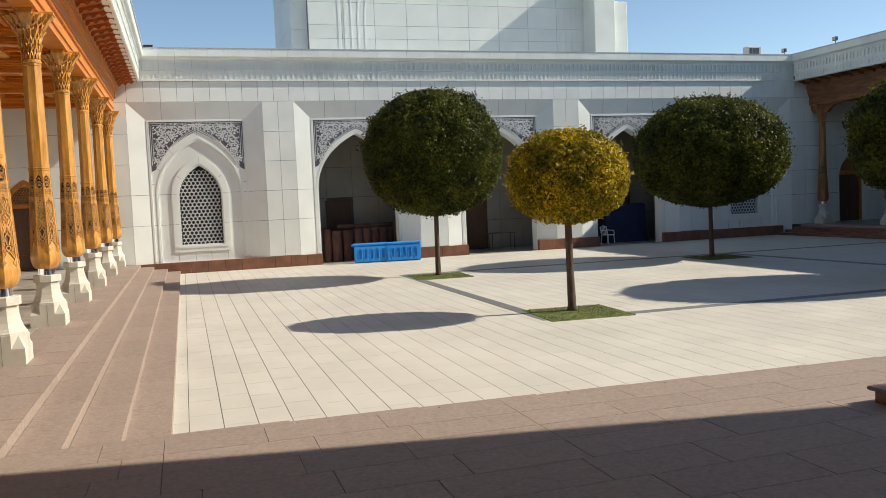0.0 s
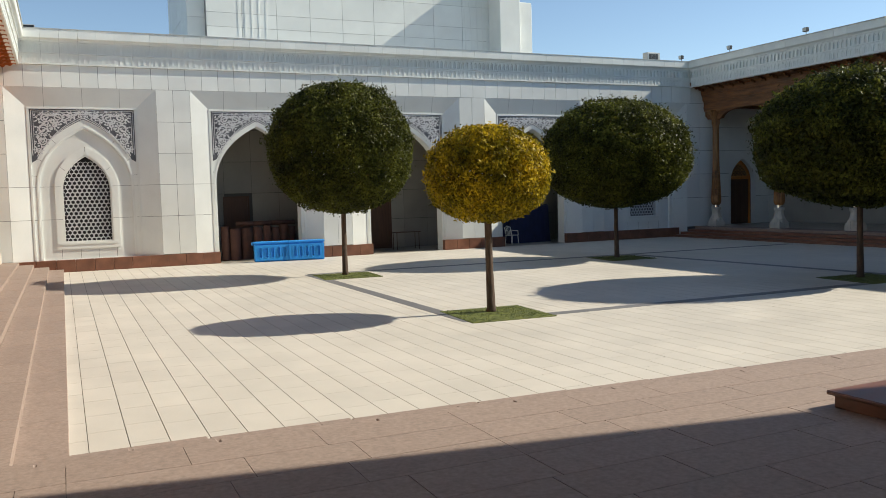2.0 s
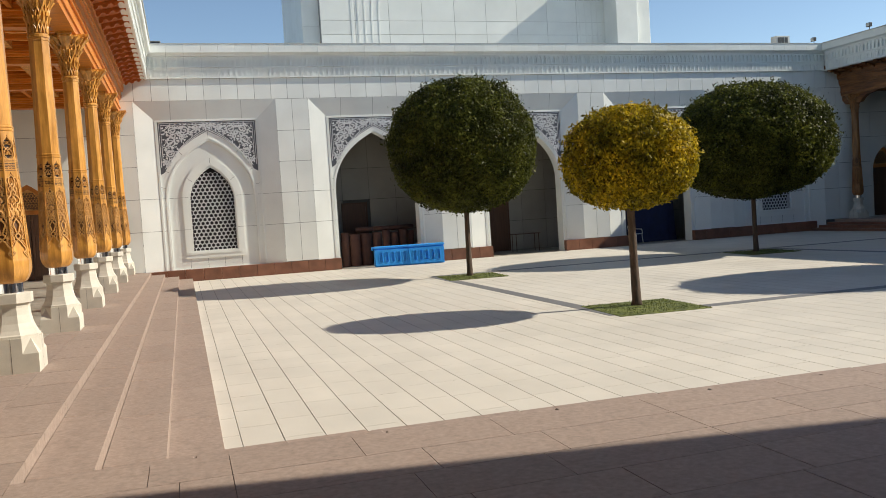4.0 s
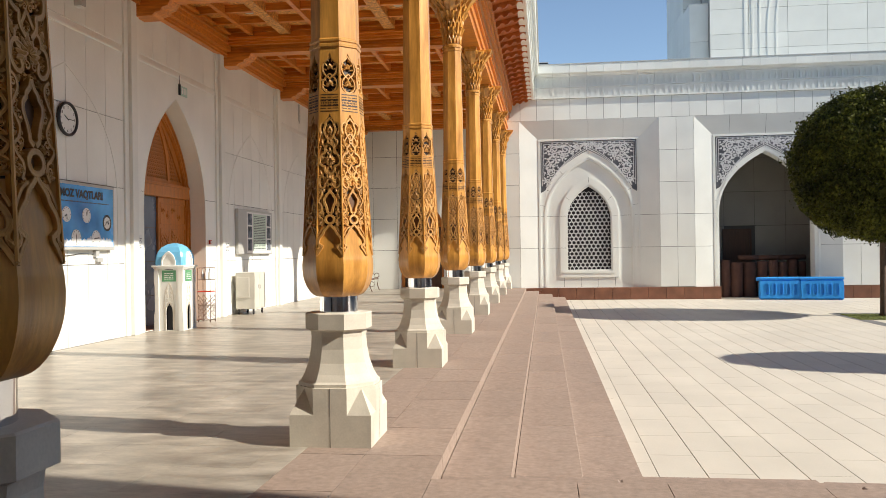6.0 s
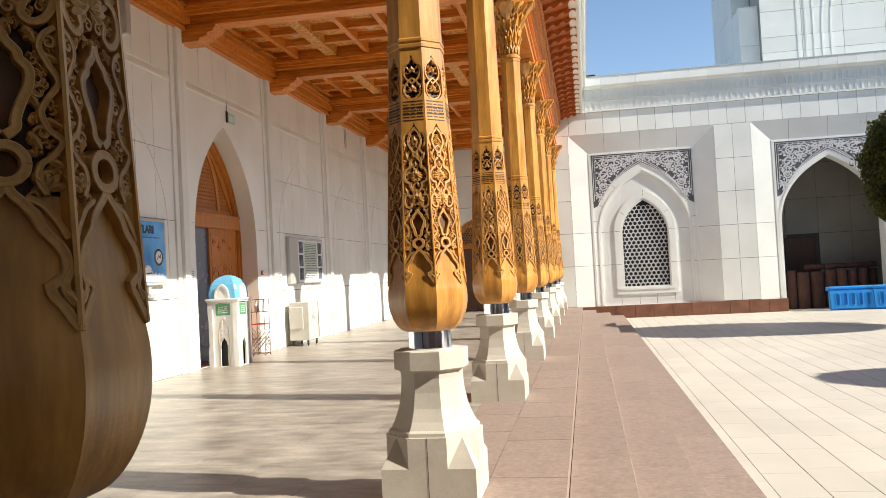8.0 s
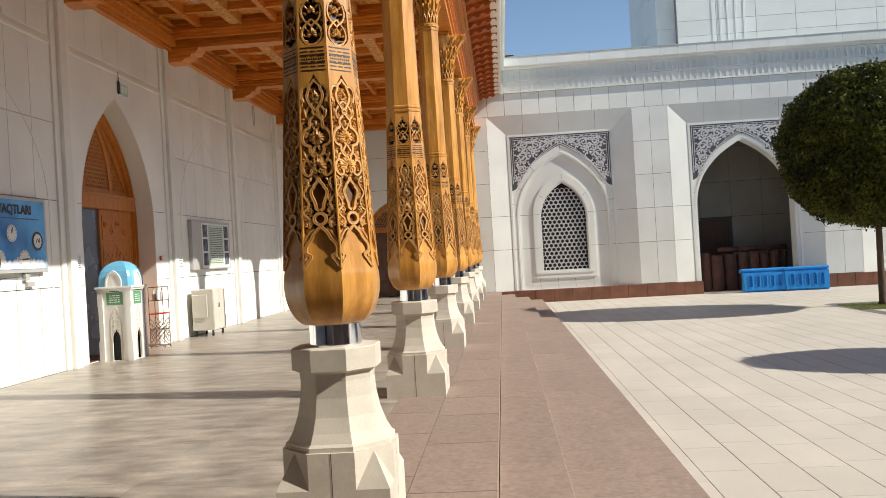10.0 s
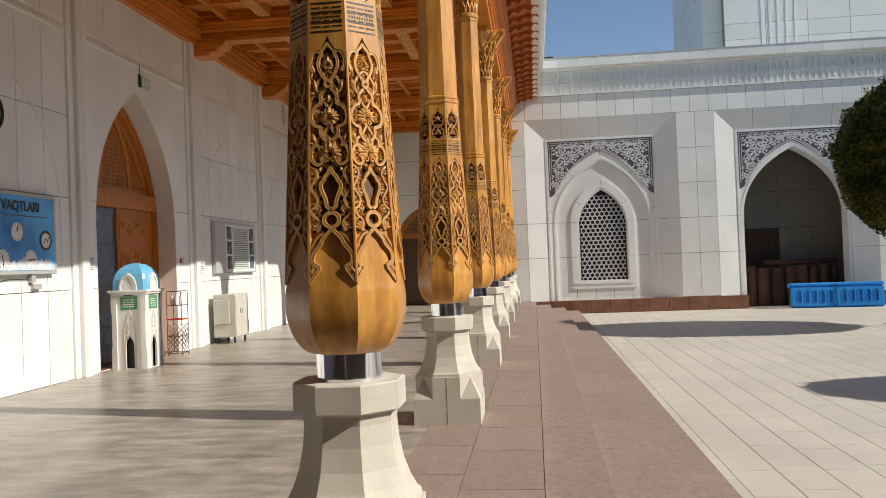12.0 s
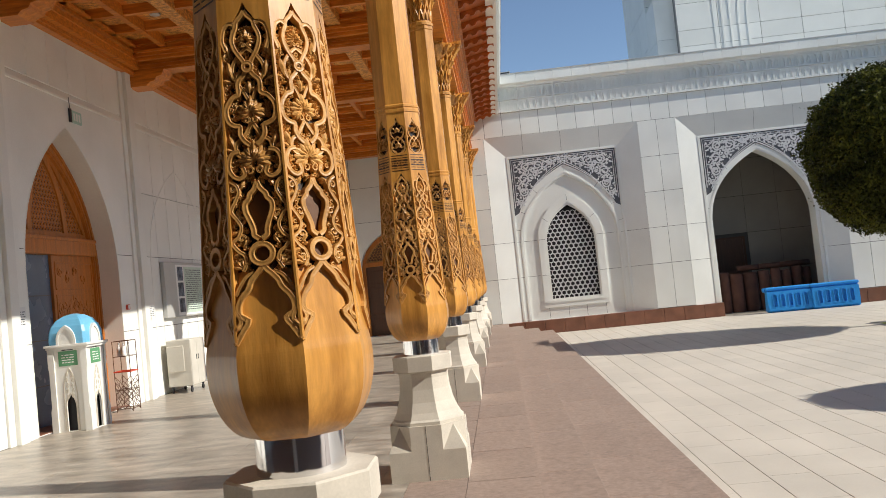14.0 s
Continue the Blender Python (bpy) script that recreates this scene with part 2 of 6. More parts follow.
def tube(bm, pts, r, n=6):
    pts = [Vector(p) for p in pts]
    loops = []
    for i, p in enumerate(pts):
        d = (pts[min(i + 1, len(pts) - 1)] - pts[max(i - 1, 0)]).normalized()
        up = Vector((0, 0, 1)) if abs(d.z) < 0.9 else Vector((1, 0, 0))
        a = d.cross(up).normalized()
        b = d.cross(a)
        rr = r[i] if isinstance(r, (list, tuple)) else r
        loops.append([p + (a * math.cos(2 * math.pi * k / n) + b * math.sin(2 * math.pi * k / n)) * rr for k in range(n)])
    rings(bm, loops)


def extrude_profile(bm, prof, axis, a0, a1):
    """A closed profile pushed along an axis: for 'y' it is (x, z), for 'x' (y, z), for 'z' (x, y)."""
    place = {"y": lambda p, a: (p[0], a, p[1]), "x": lambda p, a: (a, p[0], p[1]), "z": lambda p, a: (p[0], p[1], a)}[axis]
    rings(bm, [[place(p, a) for p in prof] for a in (a0, a1)])


def arch(half, spring, apex, n=14, cx=0.0):
    """A keel arch from the left springing over the apex to the right one."""
    h = apex - spring
    right = []
    for i in range(n + 1):
        t = i / n
        x = (1 - t) ** 2 * half + 2 * t * (1 - t) * half * 0.97
        z = (1 - t) ** 2 * 0 + 2 * t * (1 - t) * 0.64 * h + t * t * h
        right.append((x, spring + z))
    return [(cx - x, z) for x, z in right[:-1]] + [(cx + x, z) for x, z in right[::-1]]


def plate(bm, outer, holes, place, depth, place_back=None):
    """A flat plate with holes; place maps (a, b, d) to space, d is 0 in front and depth behind."""
    tmp = bmesh.new()
    loops = []
    for loop in [outer] + list(holes):
        vs = [tmp.verts.new((a, b, 0)) for a, b in loop]
        for i in range(len(vs)):
            tmp.edges.new((vs[i], vs[(i + 1) % len(vs)]))
        loops.append(vs)
    tmp.verts.index_update()
    if holes:
        bmesh.ops.triangle_fill(tmp, use_beauty=True, use_dissolve=False, edges=tmp.edges[:])
    else:
        face = tmp.faces.new(loops[0])
        face.normal_update()
        bmesh.ops.triangulate(tmp, faces=[face])
    tmp.verts.index_update()
    co = [v.co.copy() for v in tmp.verts]
    tris = [[v.index for v in f.verts] for f in tmp.faces]
    edge_loops = [[v.index for v in l] for l in loops]
    tmp.free()
    front = [bm.verts.new(place(c.x, c.y, 0)) for c in co]
    back = [bm.verts.new(place(c.x, c.y, depth)) for c in co]
    for t in tris:
        bm.faces.new([front[i] for i in t])
        bm.faces.new([back[i] for i in t[::-1]])
    for l in edge_loops:
        for i in range(len(l)):
            a, b = l[i], l[(i + 1) % len(l)]
            bm.faces.new((front[a], front[b], back[b], back[a]))


def spline(pts, n=5):
    """Points of a smooth line through the given ones."""
    out = []
    p = [Vector((*q, 0)) for q in pts]
    for i in range(len(p) - 1):
        a, b, c, d = p[max(i - 1, 0)], p[i], p[i + 1], p[min(i + 2, len(p) - 1)]
        for k in range(n):
            t = k / n
            out.append(0.5 * (2 * b + (c - a) * t + (2 * a - 5 * b + 4 * c - d) * t * t + (3 * b - a - 3 * c + d) * t ** 3))
    out.append(p[-1])
    return [(q.x, q.y) for q in out]


def ribbon(bm, pts, w, place, top=0.0, depth=0.02, taper=False):
    """A raised band along a line in the plane (a, b)."""
    n = len(pts)
    rows = []
    for i in range(n):
        ax, ay = pts[max(i - 1, 0)]
        bx, by = pts[min(i + 1, n - 1)]
        l = math.hypot(bx - ax, by - ay) or 1
        nx, ny = -(by - ay) / l, (bx - ax) / l
        x, y = pts[i]
        ww = w * (0.5 if not taper else 0.5 * (0.35 + 0.65 * math.sin(math.pi * (0.12 + 0.85 * i / (n - 1)))))
        rows.append([bm.verts.new(place(x + nx * ww * s, y + ny * ww * s, d)) for s, d in
                     ((1.05, depth), (1, top + 0.001), (0.8, top), (0, top + 0.0008), (-0.8, top), (-1, top + 0.001), (-1.05, depth))])
    for a, b in zip(rows, rows[1:]):
        for k in range(6):
            bm.faces.new((a[k], a[k + 1], b[k + 1], b[k]))
    bm.faces.new(rows[0])
    bm.faces.new(rows[-1][::-1])


def petal(bm, x, y, ang, length, width, place, top=0.0, depth=0.02):
    """A raised leaf with a ridge, in the plane (a, b)."""
    dx, dy = math.cos(ang), math.sin(ang)
    out = []
    for t, s in ((0, 0), (0.3, 0.75), (0.62, 1), (0.86, 0.6), (1, 0), (0.86, -0.6), (0.62, -1), (0.3, -0.75)):
        out.append((x + dx * t * length - dy * s * width / 2, y + dy * t * length + dx * s * width / 2))
    hi = [bm.verts.new(place(a, b, top + 0.004)) for a, b in out]
    lo = [bm.verts.new(place(a, b, depth)) for a, b in out]
    mid = bm.verts.new(place(x + dx * 0.55 * length, y + dy * 0.55 * length, top - 0.003))
    for i in range(8):
        j = (i + 1) % 8
        bm.faces.new((hi[i], hi[j], mid))
        bm.faces.new((lo[i], lo[j], hi[j], hi[i]))


def spiral(cx, cy, r, turns, start, hand=1, n=16, sx=1.0):
    return [(cx + sx * r * (1 - 0.82 * i / n) * math.cos(start + hand * turns * 2 * math.pi * i / n),
             cy + r * (1 - 0.82 * i / n) * math.sin(start + hand * turns * 2 * math.pi * i / n)) for i in range(n + 1)]


def bars_text(bm, x0, x1, y0, y1, rows, place, seed, d=-0.002):
    """Writing too small to read, as plain bars."""
    rnd = random.Random(seed)
    for r in range(rows):
        yy = y1 - (y1 - y0) * (r + 0.5) / rows
        h = (y1 - y0) / rows * 0.4
        x = x0
        while x < x1 - 0.02:
            w = min(rnd.uniform(0.03, 0.12), x1 - x)
            vs = [bm.verts.new(place(a, b, d)) for a, b in ((x, yy - h / 2), (x + w, yy - h / 2), (x + w, yy + h / 2), (x, yy + h / 2))]
            bm.faces.new(vs)
            x += w + 0.02


COLX, COLY0, PITCH = -2.29, -4.47, 4.16
COURT = -0.47
RISE, TREAD = 0.1175, 0.48
WX = -8.1          # face of the gallery wall
NY = 25.3          # face of the piers of the arcade
PY = 25.5          # face of its arch panels
BAYS = [0.97 + 6.49 * i for i in range(5)]
EASTX = 28.6       # foot of the eastern steps
SLOPE = -0.043     # the south edge of the court runs slightly askew


def south(x):
    return 0.06 + SLOPE * max(x, 0)


# ---- ground, court and steps ----
bm = bmesh.new()
box(bm, -400, 400, -400, 400, COURT - 0.5, COURT - 0.06)
structure("ground", bm, JOINT, "wide flat ground under the whole place", "ground")
bm = bmesh.new()
box(bm, -0.4, EASTX + 0.3, -1.4, 31.2, COURT - 0.055, COURT - 0.008)
court = structure("court_floor", bm, COURTJOINT, "courtyard paved with cream stone slabs in staggered rows", "courtyard paving")

# body of the raised galleries, under their slabs
bm = bmesh.new()
box(bm, -8.6, -1.46, -16, 25.6, COURT - 0.05, -0.02)
box(bm, EASTX + 1.46, 40, -16, 25.6, COURT - 0.05, -0.02)
box(bm, -1.46, 40, -16, -2.95, COURT - 0.05, -0.02)
prof = [(-1.46, -3.0), (EASTX + 1.46, -3.0), (EASTX + 1.46, south(EASTX) - 1.46), (-1.46, south(0) - 1.46)]
rings(bm, [[(x, y, z) for x, y in prof] for z in (COURT - 0.05, -0.022)])
structure("gallery_base", bm, JOINT, "stone body under the raised gallery floors", "gallery floor")

# grey bands in the paving, between the trees
TREES = [(8.26, 6.95), (8.29, 17.05), (18.65, 16.6), (19.3, 6.8)]


def band(bm, a, b, w=0.32):
    d = Vector((b[0] - a[0], b[1] - a[1], 0)).normalized()
    n = Vector((-d.y, d.x, 0)) * w / 2
    a, b = Vector((*a, COURT + 0.004)), Vector((*b, COURT + 0.004))
    loop = [a - n, b - n, b + n, a + n]
    rings(bm, [[p - Vector((0, 0, 0.012)) for p in loop], loop])


OFF = 0.95
for a, b in (((TREES[0][0] - OFF, TREES[0][1] - OFF), (TREES[1][0] - OFF, TREES[1][1] + OFF)),
             ((TREES[0][0] - OFF, TREES[0][1] - OFF), (EASTX - 0.5, TREES[3][1] - OFF - 0.3)),
             ((TREES[1][0] - OFF, TREES[1][1] + OFF), (EASTX - 0.5, TREES[2][1] + OFF - 0.3)),
             ((TREES[3][0] + OFF + 0.3, TREES[3][1] - OFF), (TREES[2][0] + OFF + 0.3, TREES[2][1] + OFF))):
    bm = bmesh.new()
    band(bm, a, b)
    tagged(part("paving_band", bm, STRIPE), "thin grey stone band laid flush in the cream paving", "paving band", "grey paving bands", "structure")

# ---- walls of the arcade (north) ----
HALF, TOPZ = 2.61, 6.36
IN_HALF, IN_TOP = 1.9, 5.66
north = thing("wall_north", "white stone clad arcade wall with pointed arches, carved spandrels and a cornice frieze", "wall", kind="structure")
gaps = [(-8.5, BAYS[0] - HALF)] + [(a + HALF, b - HALF) for a, b in zip(BAYS, BAYS[1:])] + [(BAYS[-1] + HALF, 40)]
DOOR_N, DOOR_E = (-5.45, 0.85), 33.35
bm = bmesh.new()
for i, (x0, x1) in enumerate(gaps):
    if i == 0:
        hole = [(DOOR_N[0] - DOOR_N[1], 0.0)] + arch(DOOR_N[1], 2.3, 3.5, 10, DOOR_N[0]) + [(DOOR_N[0] + DOOR_N[1], 0.0)]
        outer = [(x0, -0.6), (x1, -0.6), (x1, TOPZ), (x0, TOPZ)]
        hole2 = [(x, max(z, 0.005)) for x, z in hole]
        plate(bm, outer, [hole2], lambda a, b, d: (a, NY + 0.02 + d, b), 0.7)
    elif i == 5:
        hole2 = [(DOOR_E - DOOR_N[1], 0.005)] + arch(DOOR_N[1], 2.3, 3.5, 10, DOOR_E) + [(DOOR_E + DOOR_N[1], 0.005)]
        plate(bm, [(x0, -0.6), (x1, -0.6), (x1, TOPZ), (x0, TOPZ)], [hole2], lambda a, b, d: (a, NY + 0.02 + d, b), 0.7)
    else:
        box(bm, x0, x1, NY + 0.02, NY + 0.8, COURT - 0.05, TOPZ)
box(bm, -8.5, 40, NY + 0.02, NY + 0.8, TOPZ, 8.3)
part("wall_core", bm, WHITE_BACK, north)

# splayed surrounds of the bays
for c in BAYS:
    bm = bmesh.new()
    o = [(c - HALF, COURT), (c - HALF, TOPZ), (c + HALF, TOPZ), (c + HALF, COURT)]
    i_ = [(c - IN_HALF, COURT), (c - IN_HALF, IN_TOP), (c + IN_HALF, IN_TOP), (c + IN_HALF, COURT)]
    for k in range(3):
        a, b, d, e = o[k], o[k + 1], i_[k + 1], i_[k]
        f = [(a[0], NY - 0.002, a[1]), (b[0], NY - 0.002, b[1]), (d[0], PY - 0.03, d[1]), (e[0], PY - 0.03, e[1])]
        g = [(p[0], p[1] + 0.1, p[2]) for p in f]
        rings(bm, [f, g])
    part("splay", bm, WHITE, north)
    bm = bmesh.new()
    for x in (c - IN_HALF, c + IN_HALF - 0.07):
        box(bm, x, x + 0.07, PY - 0.05, PY + 0.02, 0.0, IN_TOP)
    box(bm, c - IN_HALF, c + IN_HALF, PY - 0.048, PY + 0.02, IN_TOP - 0.07, IN_TOP)
    part("moulding", bm, WHITE, north)

# arch panels, niches, spandrels
zs = [0.0, 1.5, 2.72, 3.93, 5.13, TOPZ]
ARCH = (1.7, 2.75, 5.0)
NICHE = (1.6, 2.7, 4.86)
SPZ0, SPZ1, SPH = 3.62, 5.585, 1.8


def spandrel_outline(c):
    """Region between the top edge and an arch line."""
    line = [(x, z) for x, z in arch(SPH + 0.02, 2.9, 5.22, 24, c) if z > SPZ0]
    return [(c - SPH, SPZ1), (c - SPH, SPZ0)] + [p for p in line if abs(p[0] - c) < SPH] + [(c + SPH, SPZ0), (c + SPH, SPZ1)]


def spandrel(c):
    sp = bmesh.new()
    plate(sp, spandrel_outline(c), [], lambda a, b, d: (a, PY - 0.006 + d, b), 0.012)
    ob = part("spandrel", sp, SPBACK, north, "carved spandrel with pale scrolls on slate blue")
    bm = bmesh.new()
    place = lambda a, b, d: (a, PY - 0.03 + d, b)
    edge = spandrel_outline(c)
    for off, w in ((0.045, 0.03), (0.115, 0.022)):
        left = [(c - SPH + off, SPZ0 + 0.22 + off), (c - SPH + off, SPZ1 - off)]
        right = [(2 * c - x, z) for x, z in left][::-1]
        ribbon(bm, left + right, w, place, 0, 0.024)
        curve = [(x, z + off * 1.15) for x, z in arch(SPH - off, 2.9, 5.22, 20, c) if z > SPZ0 + 0.12]
        ribbon(bm, curve, w, place, 0, 0.024)
    for s in (-1, 1):
        flip = (lambda pts: pts) if s == 1 else (lambda pts: [(2 * c - x, z) for x, z in pts])
        for cx, cz, r, st, hand in ((1.42, 4.42, 0.17, 2.0, 1), (1.38, 4.86, 0.2, -1.2, -1), (1.28, 5.28, 0.18, 3.4, 1), (0.86, 5.27, 0.2, -0.4, -1),
                                    (0.42, 5.36, 0.12, 3.0, 1), (1.55, 4.08, 0.1, 1.0, -1), (0.98, 5.0, 0.1, 0.5, 1), (0.12, 5.44, 0.07, 2.0, -1)):
            ribbon(bm, flip(spiral(c + cx, cz, r, 1.7, st, hand, 18)), 0.05, place, 0, 0.022, True)
            for k in range(8):
                a = st + k * 0.8
                px, pz = c + cx + r * 1.02 * math.cos(a), cz + r * 1.02 * math.sin(a)
                pa = a + 0.5 * hand
                if s == -1:
                    px, pa = 2 * c - px, math.pi - pa
                petal(bm, px, pz, pa, 0.1, 0.055, place, 0.002, 0.022)
        ribbon(bm, flip(spline([(c + 1.62, 3.85), (c + 1.45, 4.2), (c + 1.58, 4.62), (c + 1.2, 4.95), (c + 1.5, 5.15), (c + 1.08, 5.4),
                                (c + 0.65, 5.2), (c + 0.25, 5.42), (c, 5.38)], 5)), 0.028, place, 0, 0.022)
    # small leaves between the scrolls
    rnd = random.Random(31)
    line = arch(SPH + 0.02, 2.9, 5.22, 24, 0)
    for k in range(330):
        x, z = rnd.uniform(0.03, SPH - 0.16), rnd.uniform(SPZ0 + 0.25, SPZ1 - 0.15)
        low = max((b for a, b in line if abs(a) >= x - 0.06), default=SPZ0)
        if z < low + 0.17:
            continue
        a, l = rnd.uniform(0, 6.28), rnd.uniform(0.07, 0.12)
        petal(bm, c + x, z, a, l, l * 0.42, place, 0.004, 0.022)
        petal(bm, c - x, z, math.pi - a, l, l * 0.42, place, 0.004, 0.022)
    part("scrollwork", bm, SPRIB, ob)


for i, c in enumerate(BAYS):
    niche = i in (0, 4)
    outer = [(c - IN_HALF - 0.02, COURT - 0.02), (c + IN_HALF + 0.02, COURT - 0.02), (c + IN_HALF + 0.02, IN_TOP + 0.02), (c - IN_HALF - 0.02, IN_TOP + 0.02)]
    low = 0.0 if niche else COURT - 0.015
    AH, AS, AT = NICHE if niche else ARCH
    hole = [(c - AH, low)] + arch(AH, AS, AT, 14, c) + [(c + AH, low)]
    bm = bmesh.new()
    plate(bm, outer, [hole], lambda a, b, d: (a, PY + d, b), 0.095 if niche else 0.55)
    part("arch_panel", bm, WHITE, north)
    bm = bmesh.new()
    for z in zs[1:-1]:
        if z < 3.6:
            for xa, xb in ((c - IN_HALF + 0.08, c - AH - 0.1), (c + AH + 0.1, c + IN_HALF - 0.08)):
                box(bm, xa, xb, PY - 0.002, PY + 0.002, z - 0.005, z + 0.005)
            for sx_ in (-1, 1):
                v = [(c + sx_ * (HALF - 0.01), NY - 0.0045, z), (c + sx_ * (IN_HALF + 0.005), PY - 0.0325, z)]
                vs = [bm.verts.new((p[0], p[1], p[2] + o)) for p, o in ((v[0], -0.005), (v[1], -0.005), (v[1], 0.005), (v[0], 0.005))]
                bm.faces.new(vs)
    for f in (-0.5, 0.0, 0.5):
        xx = c + f * 2 * HALF * 0.5
        vs = [bm.verts.new(p) for p in ((xx - 0.004, NY - 0.0045, TOPZ - 0.02), (xx + 0.004, NY - 0.0045, TOPZ - 0.02), (xx + 0.004, PY - 0.0325, IN_TOP + 0.01), (xx - 0.004, PY - 0.0325, IN_TOP + 0.01))]
        bm.faces.new(vs)
    part("joint_line", bm, WHITE_BACK, north)
    # fillet around the arch
    bm = bmesh.new()
    ribbon(bm, [(c - AH - 0.07, low + 0.02)] + arch(AH + 0.07, AS, AT + 0.1, 14, c) + [(c + AH + 0.07, low + 0.02)], 0.05,
           lambda a, b, d: (a, PY - 0.012 + d, b), 0, 0.014)
    part("arch_fillet", bm, WHITE, north)
    spandrel(c)
    # joints between the stones of the arch
    bm = bmesh.new()
    line = arch(AH + 0.11, AS, AT + 0.15, 14, c)
    for k in (2, 5, 9, 14, 19, 23, 26):
        (xa, za), (xb, zb), (xm, zm) = line[k - 1], line[k + 1], line[k]
        l = math.hypot(xb - xa, zb - za)
        nx, nz = -(zb - za) / l, (xb - xa) / l
        reach = 0.2 if niche else 0.12
        ribbon(bm, [(xm, zm), (xm + nx * reach, zm + nz * reach)], 0.009, lambda p, q, d: (p, PY - 0.0025 + d, q), 0, 0.003)
    part("arch_joint", bm, WHITE_BACK, north)
    if niche:
        bm = bmesh.new()
        for z in (1.5, 2.72):
            for sx_ in (-1, 1):
                ribbon(bm, [(c + sx_ * 1.13, z), (c + sx_ * 1.585, z)], 0.009, lambda p, q, d: (p, PY + 0.0675 + d, q), 0, 0.003)
                ribbon(bm, [(c + sx_ * 0.88, z), (c + sx_ * 1.09, z)], 0.009, lambda p, q, d: (p, PY + 0.0325 + d, q), 0, 0.003)
        for f in (-0.62, -0.2, 0.2, 0.62):
            ribbon(bm, [(c + f * 1.55, 0.01), (c + f * 1.55, 0.37)], 0.009, lambda p, q, d: (p, PY + 0.0675 + d, q), 0, 0.003)
        surl = arch(1.08, 2.75, 4.2, 12, c)
        for k in (5, 12, 19):
            xm, zm = surl[k]
            ribbon(bm, [(xm, zm - 0.01), (c + (xm - c) * 0.82, zm - 0.01 - (0.2 if k == 12 else 0.12))], 0.009, lambda p, q, d: (p, PY + 0.0325 + d, q), 0, 0.003)
        part("joint_line", bm, WHITE_BACK, north)
        bm = bmesh.new()
        wh = [(c - 0.86, 0.62)] + arch(0.86, 2.6, 3.92, 12, c) + [(c + 0.86, 0.62)]
        plate(bm, [(c - 1.85, COURT), (c + 1.85, COURT), (c + 1.85, 5.3), (c - 1.85, 5.3)], [wh], lambda a, b, d: (a, PY + 0.07 + d, b), 0.4)
        part("niche_back", bm, WHITE, north)
        bm = bmesh.new()
        sur = [(c - 1.1, 0.38)] + arch(1.1, 2.75, 4.2, 12, c) + [(c + 1.1, 0.38)]
        plate(bm, sur, [wh], lambda a, b, d: (a, PY + 0.035 + d, b), 0.036)
        part("window_surround", bm, WHITE, north)
        win = thing("window_1" if i == 0 else "window_2", "pointed stone lattice window of stars and hexagons in a white frame", "window", kind="structure")
        bm = bmesh.new()
        fr = [(c - 0.86, 0.62)] + arch(0.86, 2.6, 3.92, 12, c) + [(c + 0.86, 0.62)]
        inner = [(c - 0.81, 0.67)] + arch(0.81, 2.6, 3.83, 12, c) + [(c + 0.81, 0.67)]
        plate(bm, fr, [inner], lambda a, b, d: (a, PY + 0.06 + d, b), 0.12)
        part("window_frame", bm, WHITE, win)
        bm = bmesh.new()
        box(bm, c - 1.0, c + 1.0, PY + 0.015, PY + 0.09, 0.54, 0.615)
        part("window_sill", bm, WHITE, win)
        # black sheet as the shade behind the lattice holes
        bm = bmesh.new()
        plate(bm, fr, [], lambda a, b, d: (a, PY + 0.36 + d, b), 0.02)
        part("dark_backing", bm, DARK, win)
        bm = bmesh.new()
        S = 0.165

        def inside(x, z):
            if abs(x - c) > 0.82 or z < 0.66:
                return False
            if z < 2.6:
                return True
            t = 0.0
            lim = 0.0
            for (xa, za), (xb, zb) in zip(inner[15:], inner[16:]):
                if zb <= z <= za and za > zb:
                    lim = c + abs(xa - c) + (abs(xb - c) - abs(xa - c)) * (za - z) / (za - zb)
            return abs(x - c) < lim - c + 0.01
        pw = lambda a, b, d: (a, PY + 0.12 + d, b)
        for k in range(-1, 27):
            for j in range(-7, 8):
                x = c + (j + 0.5 * (k % 2)) * S
                z = 0.70 + k * S * 0.866
                if not inside(x, z):
                    continue
                for q in range(6):
                    a0, a1 = math.pi / 6 + q * math.pi / 3, math.pi / 6 + (q + 1) * math.pi / 3
                    r = S * 0.5
                    ribbon(bm, [(x + r * math.cos(a0), z + r * math.sin(a0)), (x + r * math.cos(a1), z + r * math.sin(a1))], 0.021, pw, 0, 0.03)
        part("lattice", bm, SPRIB, win, "pale grey stone lattice")

# plinth, cladding panels, frieze and cornice as single pieces
PLEN = 0.6285


def piece_mesh(name, w, d, h, mat, bevel=0.006, gap=0.007):
    bm = bmesh.new()
    box(bm, gap / 2, w - gap / 2, 0, d, gap / 2, h - gap / 2, bevel)
    return mesh_of(name, bm, mat)


plinth_me = piece_mesh("plinth_block", 0.65, 0.25, 0.46, REDSTONE, 0.008)
for x0, x1 in ((-1.55, BAYS[1] - ARCH[0]), (BAYS[1] + ARCH[0], BAYS[2] - ARCH[0]), (BAYS[2] + ARCH[0], BAYS[3] - ARCH[0]), (BAYS[3] + ARCH[0], 29.0)):
    n = max(1, round((x1 - x0) / 0.65))
    for k in range(n):
        w = (x1 - x0) / n
        put("plinth_block", plinth_me, north, Matrix.Translation((x0 + k * w, NY - 0.03, COURT)) @ Matrix.Diagonal((w / 0.65, 1, 1, 1)))
panel_me = piece_mesh("cladding_panel", 1, 0.019, 1, WHITE, 0.0, 0.004)


